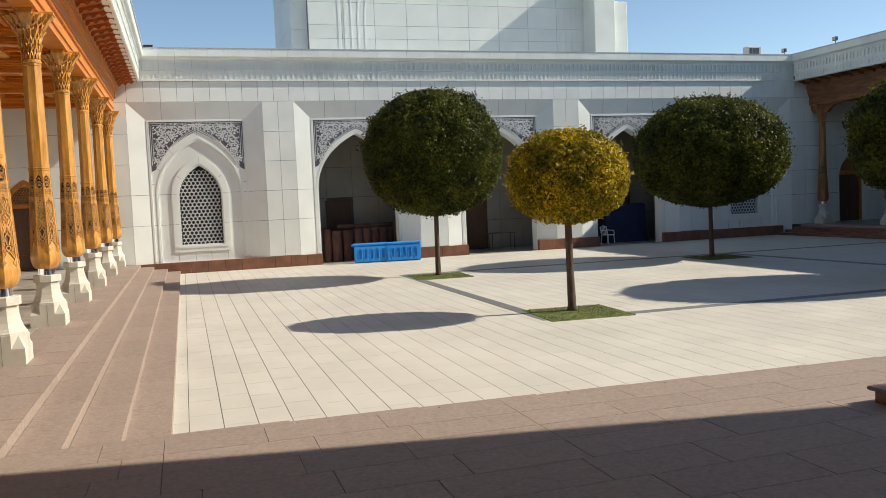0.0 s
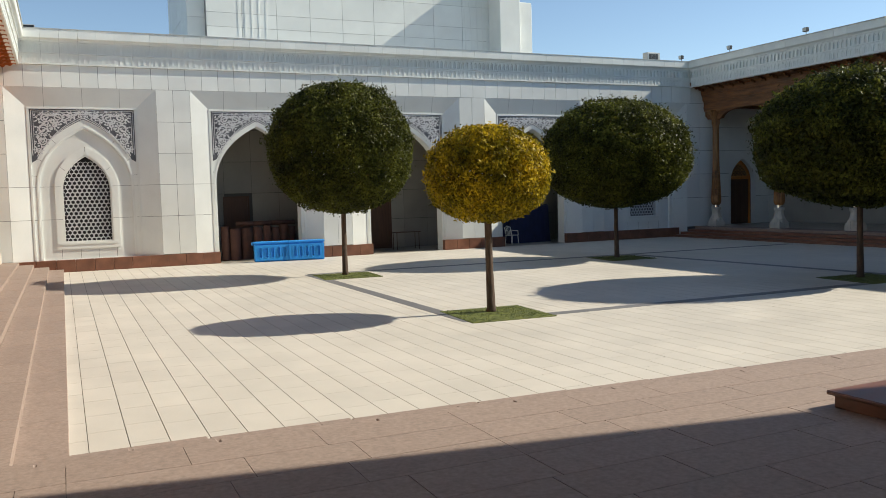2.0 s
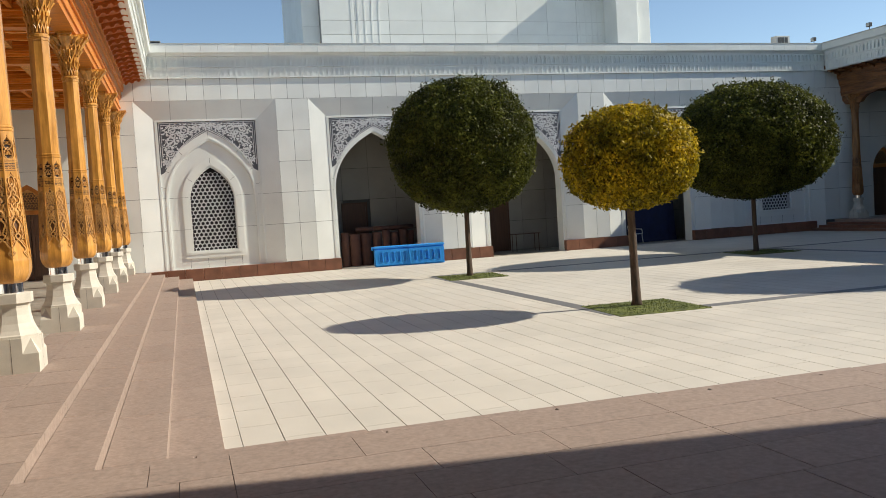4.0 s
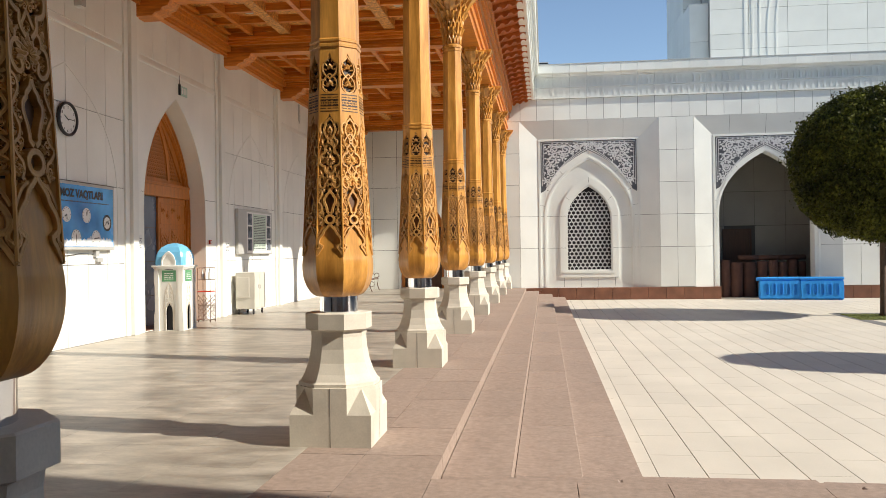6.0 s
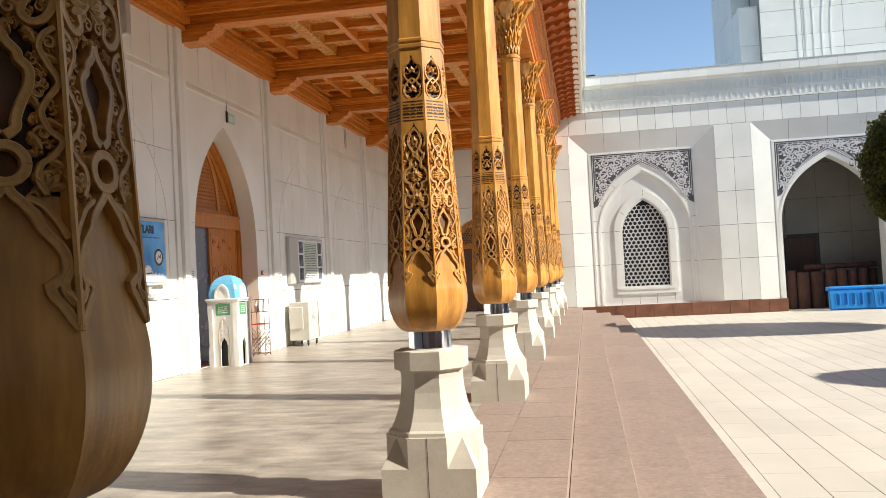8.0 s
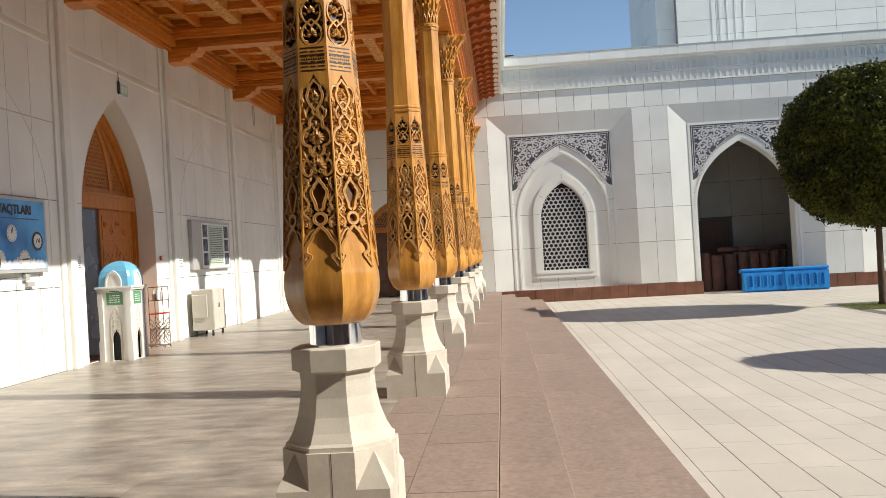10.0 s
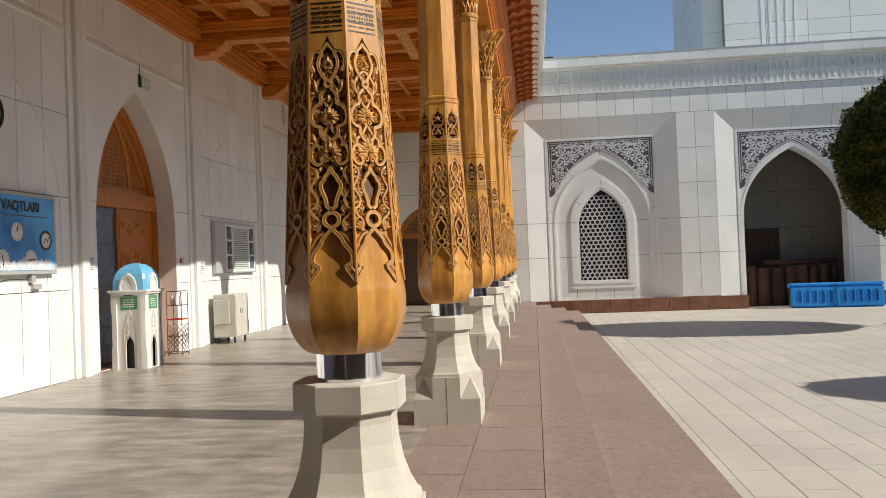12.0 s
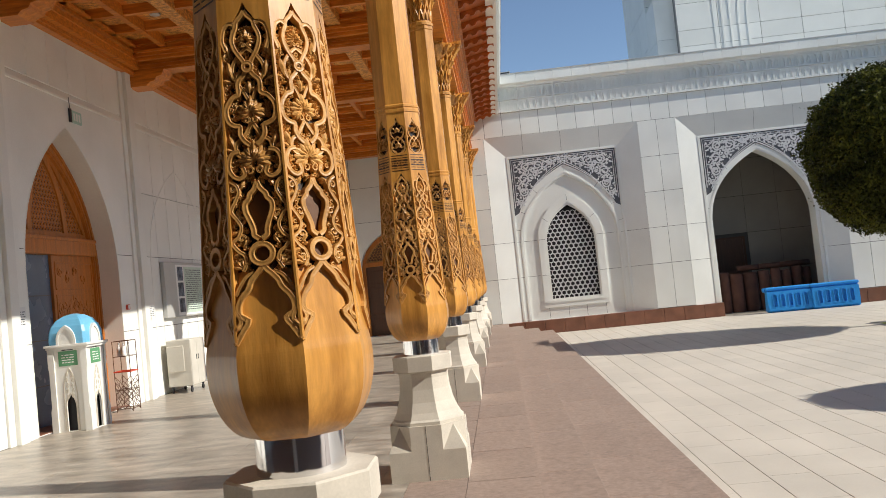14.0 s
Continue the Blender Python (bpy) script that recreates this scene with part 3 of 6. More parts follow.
def panel(x, z, w, h, y=None):
    put("cladding_panel", panel_me, north, Matrix.Translation((x + 0.005, NY if y is None else y, z + 0.004)) @ Matrix.Diagonal((w - 0.01, 1, h - 0.008, 1)))


for i, (x0, x1) in enumerate(gaps):
    if i == 0:
        xs = [-8.1, -7.35, DOOR_N[0] - DOOR_N[1] - 0.1, DOOR_N[0] + DOOR_N[1] + 0.1, -3.9, -3.1, -2.3, x1]
    elif i == 5:
        xs = [x0, 30.4, 31.3, DOOR_E - 0.95, DOOR_E + 0.95, 35.2, 36.2]
    else:
        xs = [x0, (x0 + x1) / 2, x1]
    for a, b in zip(xs, xs[1:]):
        for z, z2 in zip(zs, zs[1:]):
            if (a < DOOR_N[0] < b or a < DOOR_E < b) and z < 3.5:
                continue
            panel(a, z, b - a, z2 - z)
for cx in (DOOR_N[0], DOOR_E):
    h = DOOR_N[1]
    bm = bmesh.new()
    o = [(cx - h - 0.095, 0.0), (cx + h + 0.095, 0.0), (cx + h + 0.095, 3.925), (cx - h - 0.095, 3.925)]
    i_ = [(cx - h + 0.006, 0.006)] + arch(h - 0.006, 2.3, 3.494, 10, cx) + [(cx + h - 0.006, 0.006)]
    plate(bm, o, [i_], lambda a, b, d: (a, NY + d, b), 0.28)
    part("door_reveal", bm, WHITE, north)
x = -8.5
frieze = bmesh.new()
W3 = PLEN / 3
box(frieze, 0.003, PLEN - 0.003, 0, 0.05, 0.003, 0.85)
for z0, z1, foot, spring, top, half, out in ((0.43, 0.81, 0.455, 0.64, 0.765, 0.066, 0.05), (0.045, 0.40, 0.062, 0.22, 0.345, 0.07, 0.026)):
    cells = []
    for k in range(3):
        cx = W3 * (k + 0.5)
        cells.append([(cx - half, foot)] + arch(half, spring, top, 4, cx) + [(cx + half, foot)])
    plate(frieze, [(0.003, z0), (PLEN - 0.003, z0), (PLEN - 0.003, z1), (0.003, z1)], cells, lambda p, q, d, out=out: (p, -out + d, q), out)
    for k in range(3):
        cx = W3 * (k + 0.5)
        ribbon(frieze, [(cx - half * 0.45, foot)] + arch(half * 0.45, spring - 0.03, top - 0.05, 4, cx) + [(cx + half * 0.45, foot)], 0.016,
               lambda p, q, d, out=out: (p, -out * 0.45 + d, q), 0, out * 0.45)
box(frieze, 0.003, PLEN - 0.003, -0.06, 0.0, 0.405, 0.428)
box(frieze, 0.003, PLEN - 0.003, -0.034, 0.0, 0.0, 0.04)
box(frieze, 0.003, PLEN - 0.003, -0.10, 0.0, 0.815, 0.85)
frieze_me = mesh_of("frieze_panel", frieze, WHITE)
corn = bmesh.new()
extrude_profile(corn, [(0.05, 0.0), (-0.10, 0.0), (-0.13, 0.05), (-0.19, 0.075), (-0.215, 0.11), (-0.215, 0.46), (0.05, 0.46)], "x", 0.003, PLEN - 0.003)
corn_me = mesh_of("cornice_block", corn, WHITE)
while x < 38:
    if -1.9 < x < 30.6:
        put("frieze_panel", frieze_me, north, Matrix.Translation((x, NY - 0.035, 7.17)))
        put("cornice_block", corn_me, north, Matrix.Translation((x, NY - 0.04, 8.02)) @ Matrix.Diagonal((1, 1, 0.86, 1)))
    panel(x, TOPZ, PLEN, 7.17 - TOPZ)
    x += PLEN
bm = bmesh.new()
box(bm, -8.5, 40, NY - 0.27, NY + 0.9, 8.418, 8.45)
part("coping", bm, METALGREY, north, "thin grey metal coping")

# rooms behind the arcade
bm = bmesh.new()
box(bm, -8.5, 40, 28.9, 29.2, COURT - 0.05, 6.6)
for xx in (-8.7, 10.705 - 0.2, 40):
    box(bm, xx, xx + 0.3, NY + 0.82, 28.9, COURT - 0.05, 6.6)
back = structure("wall_arcade_back", bm, BACKJOINT, "beige stone slab wall behind the arcade, darkened for shade", "wall")
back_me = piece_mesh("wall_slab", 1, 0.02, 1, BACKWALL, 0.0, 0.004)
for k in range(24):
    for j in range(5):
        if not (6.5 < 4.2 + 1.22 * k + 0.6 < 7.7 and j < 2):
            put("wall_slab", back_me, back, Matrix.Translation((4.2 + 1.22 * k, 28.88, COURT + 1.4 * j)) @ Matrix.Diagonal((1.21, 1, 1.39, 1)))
bm = bmesh.new()
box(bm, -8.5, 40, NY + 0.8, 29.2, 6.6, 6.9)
structure("ceiling_arcade", bm, BACKWALL, "plain ceiling behind the arcade, colour darkened for shade", "ceiling")
bm = bmesh.new()
box(bm, -8.5, 40, NY + 0.82, 29.2, 8.1, 8.25)
structure("roof_arcade", bm, METALGREY, "flat grey roof over the arcade", "roof")

# ---- portal block behind the arcade ----
portal = thing("portal_block", "tall white stone portal rising behind the arcade roof", "building", kind="structure")
bm = bmesh.new()
box(bm, 6.27, 21.6, 29.32, 31.0, 0, 24)
box(bm, 5.52, 22.3, 31.22, 36.0, 0, 24)
box(bm, 5.52, 6.26, 29.62, 31.2, 0, 11.72)
part("body", bm, PALEJOINT, portal)
bm = bmesh.new()
box(bm, 20.3, 21.45, 28.1, 29.6, 6.9, 13.5, 0.02)
box(bm, 21.45, 22.3, 28.4, 30.6, 6.9, 11.6, 0.02)
part("shoulder", bm, WHITE, portal)
for k in range(9):
    for j in range(11):
        w = 1.565
        h = 0.62 if j % 2 else 1.05
        z = 7.0 + (j // 2) * 1.67 + (1.05 if j % 2 else 0)
        put("cladding_panel", panel_me, portal, Matrix.Translation((6.27 + k * w + 0.006, 29.3, z + 0.006)) @ Matrix.Diagonal((w - 0.012, 1, h - 0.012, 1)))
for j in range(8):
    if j < 3:
        put("cladding_panel", panel_me, portal, Matrix.Translation((5.5, 29.6, 7.0 + j * 1.575)) @ Matrix.Diagonal((0.76, 1, 1.567, 1)))
        put("cladding_panel", panel_me, portal, pose(5.5, 31.2, 7.0 + j * 1.575, 0, 0, -90) @ Matrix.Diagonal((1.58, 1, 1.567, 1)))
    put("cladding_panel", panel_me, portal, Matrix.Translation((5.5, 31.2, 7.0 + j * 1.67)) @ Matrix.Diagonal((0.76, 1, 1.658, 1)))
    for k in range(3):
        put("cladding_panel", panel_me, portal, pose(5.5, 31.22 + 1.6 * (k + 1), 7.0 + j * 1.67, 0, 0, -90) @ Matrix.Diagonal((1.588, 1, 1.658, 1)))
bm = bmesh.new()
box(bm, 5.49, 6.26, 29.59, 31.2, 11.72, 11.76)
part("step_coping", bm, WHITE, portal)
for side in (0, 1):
    for xx, bend, w in ((7.7, 0, 0.1), (7.98, 0, 0.07), (8.28, 0, 0.06), (8.6, 1, 0.07), (8.93, 1, 0.07)):
        bm = bmesh.new()
        pts = [(xx, 7), (xx, 10.4)] + (spline([(xx, 10.6), (xx + 0.06, 11.3), (xx + 0.3, 12.3), (xx + 1.5, 15)], 6) if bend else [(xx, 15)])
        if side:
            pts = [(27.9 - p, q) for p, q in pts]
        ribbon(bm, pts, w, lambda p, q, d: (p, 29.285 + d, q), 0, 0.03)
        part("rib", bm, WHITE, portal)

# ---- gallery wall (west) ----
west = thing("wall_west", "white stone panelled gallery wall with pilaster strips and a ledge", "wall", kind="structure")
DY, DH = 9.5, 1.42     # doorway middle and half width
bm = bmesh.new()
hole = [(DY - DH, 0.004)] + arch(DH, 2.35, 4.6, 14, DY) + [(DY + DH, 0.004)]
outer = [(-16, -0.05), (25.6, -0.05), (25.6, 6.9), (-16, 6.9)]
plate(bm, outer, [hole], lambda a, b, d: (WX - 0.02 - d, a, b), 0.5)
part("wall_core", bm, WHITE_BACK, west)
bm = bmesh.new()
lining = [(DY - DH + 0.004, 0.008)] + arch(DH - 0.004, 2.35, 4.594, 14, DY) + [(DY + DH - 0.004, 0.008)]
lining_in = [(DY - DH + 0.016, 0.02)] + arch(DH - 0.016, 2.35, 4.575, 14, DY) + [(DY + DH - 0.016, 0.02)]
plate(bm, lining, [lining_in], lambda a, b, d: (WX + 0.001 - d, a, b), 0.37)
part("door_reveal", bm, WALLWHITE, west)
wpanel = bmesh.new()
box(wpanel, 0, 0.019, 0.009, 0.991, 0.0042, 0.9958)
wpanel_me = mesh_of("wall_panel", wpanel, WALLWHITE)


def wallpanel(y, z, w, h, x=None):
    put("wall_panel", wpanel_me, west, Matrix.Translation((WX - 0.019 if x is None else x, y, z)) @ Matrix.Diagonal((1, w, h, 1)))


wz = [0.0, 1.29, 2.62, 3.82, 5.05]
pil = [7.42 + 4.12 * k for k in range(-4, 5)] + [25.25]
for y0, y1 in zip(pil, pil[1:]):
    a, b = y0 + 0.5, y1 - 0.05
    if y0 < DY < y1:
        bm = bmesh.new()
        plate(bm, [(a, 0.0), (b, 0.0), (b, 5.05), (a, 5.05)], [[(p, max(q, 0.006)) for p, q in hole]], lambda p, q, d: (WX - d, p, q), 0.019)
        part("door_surround_panel", bm, WALLWHITE, west)
        for z in wz[1:-1]:
            for ya, yb in ((a, DY - DH), (DY + DH, b)):
                if z < 3.5:
                    bm = bmesh.new()
                    box(bm, WX, WX + 0.0025, ya, yb, z - 0.004, z + 0.004)
                    part("joint_line", bm, WHITE_BACK, west)
    else:
        n = 6
        for z, z2 in zip(wz, wz[1:]):
            for k in range(n):
                wallpanel(a + (b - a) * k / n, z, (b - a) / n, z2 - z)
        bm = bmesh.new()
        c = (a + b) / 2
        ribbon(bm, [(c - 1.55, 0.0)] + arch(1.55, 2.5, 4.45, 12, c) + [(c + 1.55, 0.0)], 0.03, lambda p, q, d: (WX + 0.008 - d, p, q), 0, 0.009)
        part("blind_arch_line", bm, WALLWHITE, west)
    for k in range(6):
        wallpanel(a + (b - a) * k / 6, 5.17, (b - a) / 6, 1.4)
    bm = bmesh.new()
    prof = [(WX - 0.018, 5.02), (WX + 0.014, 5.035), (WX + 0.014, 5.07), (WX + 0.004, 5.11), (WX - 0.018, 5.178)]
    extrude_profile(bm, prof, "y", a, b)
    part("ledge", bm, WALLWHITE, west)
for y0 in pil[:-1]:
    for q, (o, w, px) in enumerate(((-0.05, 0.135, 0.035), (0.09, 0.2, 0.10), (0.295, 0.205, 0.035))):
        bm = bmesh.new()
        box(bm, WX - 0.02, WX + px, y0 + o, y0 + o + w, 0, 6.5, 0.006)
        part("pilaster_strip", bm, WALLWHITE, west)

# the rest of the shell
# unseen southern wall, set close and white to throw light onto the columns
bm = bmesh.new()
box(bm, -16, 40, -11.9, -11.5, COURT, 8.4)
structure("wall_south", bm, WALLWHITE, "unseen plain white wall behind the entrance, added to bounce light into the porch", "wall")
# white wall in the darkened back-wall colour, for the shade of the gallery
bm = bmesh.new()
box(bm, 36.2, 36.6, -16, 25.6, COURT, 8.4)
wall_east = structure("wall_east", bm, BACKWALL, "white stone back wall of the eastern gallery, colour darkened for shade", "wall")
# unseen porch roof, its edge fitted to shade the near paving, white to bounce light
bm = bmesh.new()


def porch(x):
    return -3.82 - 0.17 * (x - 8.2)


loop = [(-16, -12.2), (29.5, -12.2), (29.5, porch(29.5)), (-1.1, porch(-1.1)), (-1.1, -3.6), (-16, -3.6)]
rings(bm, [[(x, y, z) for x, y in loop] for z in (7.3, 8.5)])
structure("roof_porch", bm, WHITE, "unseen porch roof added to shade the near paving, white to bounce light", "roof")
# entrance landing with steps, and the low marble platform beside it
# the landing is out of view; its pink only serves to reflect more light
land = thing("entrance_landing", "unseen landing with three steps at the hall entrance, pink to bounce light", "platform", kind="structure")
for k in range(3):
    bm = bmesh.new()
    box(bm, -2.2, 4.2, -11.49, -8.55 + 0.36 * k, 0 if k == 2 else 0.57 - 0.19 * (k + 1), 0.57 - 0.19 * k, 0.01)
    part("step", bm, PINK, land)
bm = bmesh.new()
box(bm, 6.45, 13.5, -10, -3.22, 0.0, 0.12, 0.01)
box(bm, 6.40, 13.55, -10.05, -3.17, 0.12, 0.16, 0.012)
tagged(part("marble_platform", bm, REDSTONE), "low dark red marble platform with a moulded edge on pink paving", "platform")


# ---- carved columns ----
PROFILE = [(0.135, 1.065), (0.185, 1.085), (0.222, 1.13), (0.245, 1.2), (0.252, 1.28), (0.252, 1.36), (0.249, 1.42), (0.197, 2.45), (0.174, 2.98)]


BULB = spline([(0.150, 1.093), (0.178, 1.108), (0.206, 1.14), (0.230, 1.188), (0.246, 1.245), (0.252, 1.305), (0.250, 1.36), (0.243, 1.41), (0.229, 1.53), (0.219, 1.62)], 5)


def radius(z):
    for (r0, z0), (r1, z1) in zip(PROFILE, PROFILE[1:]):
        if z <= z1:
            return r0 + (r1 - r0) * (z - z0) / (z1 - z0)
    return PROFILE[-1][0]


PZ0, PZ1 = 1.40, 2.43
T8 = math.tan(math.pi / 8)


def on_face(u, z, d):
    """u runs from -1 to 1 over the face, d is the depth under it; the face looks towards -y."""
    r = radius(z) + 0.002
    return (u * (r - d * 0.15) * T8, -(r - d), z)


def on_panel(u, v, d):
    return on_face(u, PZ0 + v * (PZ1 - PZ0), d)


def on_small(u, v, d):
    return on_face(u, 2.61 + v * 0.29, d)


def carved_face():
    bm = bmesh.new()
    side = [PZ0 + (PZ1 - PZ0) * k / 10 for k in range(11)]
    tip = [(0.93, 2.33), (0.9, 2.36), (0.8, 2.388), (0.6, 2.398), (0.42, 2.398), (0.30, 2.415), (0.13, 2.435), (0.0, 2.458)]
    right = [(0.93, z) for z in side if z < 2.31]
    inner = right + tip + [(-u, z) for u, z in tip[:-1][::-1]] + [(-u, z) for u, z in right[::-1]]
    outer = [(-1, z) for z in side] + [(-1, 2.7), (-1, 2.965), (1, 2.965), (1, 2.7)] + [(1, z) for z in side[::-1]]
    small = [(0.88, 2.66), (0.88, 2.81), (0.7, 2.845), (0.42, 2.852), (0.22, 2.88), (0, 2.915)]
    hole = [(0, 2.615), (0.4, 2.62), (0.68, 2.635)] + small + [(-u, z) for u, z in small[:-1][::-1]] + [(-0.68, 2.635), (-0.4, 2.62)]
    plate(bm, outer + inner, [hole], on_face, 0.026)
    return mesh_of("carved_face", bm, WOOD)


def mirrored(pts):
    return [(-u, v) for u, v in pts]


def ornament():
    """Interlaced straps, lotus flowers, a drop, a ring, vines at the sides and an ogee foot."""
    bm = bmesh.new()
    S = 0.092
    k = S / (PZ1 - PZ0)

    def plane(fn, q):
        return lambda a, b, d: fn(a, b * q, d)

    drawn = []

    def band(pts, w=0.0155, n=6, taper=False, top=0.001, both=True):
        drawn.extend((abs(u) * S, v) for u, v in spline(pts, 8))
        for p in ((pts, mirrored(pts)) if both else (pts,)):
            ribbon(bm, [(u, v / k) for u, v in spline(p, n)], 0.93 * w / S, plane(on_panel, k), top, 0.026, taper)

    def leaf(u, v, ang, length, width, top=0.004, both=True):
        petal(bm, u, v / k, ang, length / S, width / S, plane(on_panel, k), top, 0.026)
        if both:
            petal(bm, -u, v / k, math.pi - ang, length / S, width / S, plane(on_panel, k), top, 0.026)

    def curl(u, v, r, turns, start, hand, w=0.008, top=0.004):
        for m in (1, -1):
            pts = [(m * a, b) for a, b in spiral(u, v / k, r / S, turns, start, hand, 14)]
            ribbon(bm, pts, w / S, plane(on_panel, k), top, 0.026, True)

    def lotus(v, s):
        for a in (-0.35, 0.12, 0.6, 1.1):
            leaf(0.02, v - 0.004, a, 0.040 * s, 0.016 * s, 0.003)
            leaf(0.015, v, a + 0.25, 0.026 * s, 0.012 * s, -0.001)
        leaf(0, v, math.pi / 2, 0.046 * s, 0.019 * s, 0.002, False)
        leaf(0, v, math.pi / 2, 0.028 * s, 0.013 * s, -0.002, False)
        leaf(0.05, v - 0.01, -0.8, 0.030 * s, 0.013 * s, 0.003)
        curl(0.13 * s, v - 0.026 * s, 0.0095 * s, 1.1, 1.2, 1, 0.006, 0.0)

    # crown: pointed strap with a cusp, crossing at a knot
    band([(0, 1.0), (0.12, 0.984), (0.31, 0.968), (0.36, 0.951), (0.47, 0.93), (0.51, 0.907), (0.4, 0.878), (0.2, 0.852), (0.04, 0.828)])
    band([(0.36, 0.957), (0.58, 0.964), (0.8, 0.948), (0.88, 0.915), (0.8, 0.89), (0.74, 0.878)], 0.014)
    leaf(0.82, 0.915, -1.9, 0.05, 0.018, 0.003)
    leaf(0.74, 0.885, -1.1, 0.04, 0.015, 0.005)
    band([(0.0, 0.885), (0.2, 0.872), (0.46, 0.848), (0.58, 0.822), (0.5, 0.795), (0.36, 0.782)], 0.013, top=0.004)
    ribbon(bm, [(0.16 * math.cos(a * math.pi / 7), 0.826 / k + 0.15 * math.sin(a * math.pi / 7)) for a in range(15)], 0.012 / S, plane(on_panel, k), -0.002, 0.026)
    lotus(0.912, 0.72)
    # waist and the round around the first flower
    band([(0.03, 0.824), (0.16, 0.803), (0.36, 0.785), (0.4, 0.768), (0.4, 0.745), (0.62, 0.735), (0.82, 0.712), (0.87, 0.688), (0.78, 0.662), (0.58, 0.65),
          (0.42, 0.645), (0.42, 0.622), (0.3, 0.602), (0.12, 0.588)], 0.016)
    leaf(0.58, 0.79, 1.35, 0.06, 0.022, 0.002)
    leaf(0.5, 0.784, 2.0, 0.034, 0.014, 0.004)
    leaf(0.62, 0.785, 0.25, 0.032, 0.014, 0.004)
    band([(0.08, 0.728), (0.2, 0.75), (0.36, 0.772)], 0.011, top=0.004)
    leaf(0, 0.745, math.pi / 2, 0.042, 0.018, 0.002, False)
    leaf(0.02, 0.75, 0.75, 0.026, 0.012, 0.004)
    lotus(0.692, 1.1)
    band([(0.0, 0.66), (0.12, 0.64), (0.34, 0.612), (0.56, 0.598), (0.62, 0.575), (0.5, 0.558), (0.34, 0.553)], 0.013, top=0.004)
    # the round around the second flower
    band([(0.5, 0.572), (0.74, 0.566), (0.87, 0.545), (0.87, 0.518), (0.72, 0.497), (0.52, 0.49), (0.36, 0.502), (0.42, 0.522)], 0.0145)
    leaf(0.62, 0.575, 1.2, 0.052, 0.02, 0.003)
    leaf(0.66, 0.574, 0.3, 0.034, 0.014, 0.004)
    lotus(0.545, 1.32)
    # drop and ring, cut deep
    band([(0, 0.478), (0.1, 0.456), (0.26, 0.44), (0.3, 0.428), (0.44, 0.412), (0.43, 0.388), (0.3, 0.358), (0.22, 0.335), (0.2, 0.318), (0.04, 0.306)], 0.0165)
    ribbon(bm, [(0.33 * math.cos(a * math.pi / 11), 0.262 / k + 0.33 * math.sin(a * math.pi / 11)) for a in range(23)], 0.0165 / S, plane(on_panel, k), 0.0, 0.026)
    # floors of drop and ring, coloured dark as wood lying in shadow
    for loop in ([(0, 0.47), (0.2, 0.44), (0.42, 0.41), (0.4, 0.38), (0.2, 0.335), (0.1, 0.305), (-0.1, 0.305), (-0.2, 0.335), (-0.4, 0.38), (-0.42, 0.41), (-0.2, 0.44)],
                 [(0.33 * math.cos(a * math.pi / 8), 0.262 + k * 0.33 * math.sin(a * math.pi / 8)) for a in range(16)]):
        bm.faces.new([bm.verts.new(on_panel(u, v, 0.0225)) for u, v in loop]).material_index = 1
    # foot: ogee straps with lobed ends on the arris
    band([(0.02, 0.233), (0.08, 0.218), (0.26, 0.2), (0.42, 0.182), (0.52, 0.16), (0.74, 0.135), (0.84, 0.112), (0.82, 0.088), (0.66, 0.076), (0.54, 0.068)], 0.017)
    band([(0.56, 0.076), (0.6, 0.058), (0.7, 0.046), (0.8, 0.03), (0.98, 0.002)], 0.016)
    band([(0.94, 0.1), (0.78, 0.07), (0.9, 0.045)], 0.013)
    leaf(0.72, 0.07, -0.9, 0.045, 0.02, 0.0)
    band([(0.3, 0.21), (0.56, 0.197), (0.78, 0.168), (0.9, 0.145)], 0.011, top=0.005)
    # side vines
    band([(0.9, 0.485), (0.7, 0.472), (0.62, 0.45), (0.74, 0.425), (0.9, 0.395), (0.72, 0.368), (0.6, 0.345), (0.7, 0.318), (0.9, 0.3), (0.74, 0.276),
          (0.56, 0.262), (0.5, 0.238), (0.62, 0.215)], 0.011, top=0.003)
    for v in (0.455, 0.35, 0.285):
        leaf(0.6, v, 2.1, 0.036, 0.014, 0.005)
        leaf(0.62, v - 0.012, -0.5, 0.034, 0.014, 0.005)
    for u, v, r, s, h in ((0.58, 0.378, 0.0125, 0.5, 1), (0.6, 0.312, 0.0125, 3.2, -1), (0.64, 0.24, 0.013, 0.8, 1), (0.78, 0.46, 0.011, 2.0, -1)):
        curl(u, v, r, 1.15, s, h, 0.0075)
    for a in (0.3, 0.9, 1.5, 2.1):
        leaf(0.6, 0.222, a, 0.034, 0.014, 0.004)
    # sprays in the dark ground
    for u, v, a0 in ((0.72, 0.845, 1.4), (0.78, 0.81, 1.9), (0.24, 0.805, 0.4), (0.74, 0.765, 1.2), (0.76, 0.735, 2.4), (0.6, 0.69, 2.0), (0.6, 0.7, 1.2), (0.72, 0.63, 1.3),
                     (0.8, 0.612, 2.2), (0.66, 0.61, 0.6), (0.16, 0.615, 1.2), (0.7, 0.53, 2.0), (0.24, 0.5, -0.6), (0.1, 0.495, -1.2), (0.7, 0.405, 2.0),
                     (0.46, 0.345, -0.8), (0.42, 0.225, -0.4)):
        for d, l in ((-0.7, 0.022), (0, 0.028), (0.7, 0.022)):
            leaf(u, v, a0 + d, l, 0.0085, 0.009)
        curl(u, v - 0.012, 0.008, 1.0, a0, 1, 0.005, 0.009)
    # trefoil leaves and curls fill what is left of the dark ground
    rnd = random.Random(77)
    LEN = PZ1 - PZ0
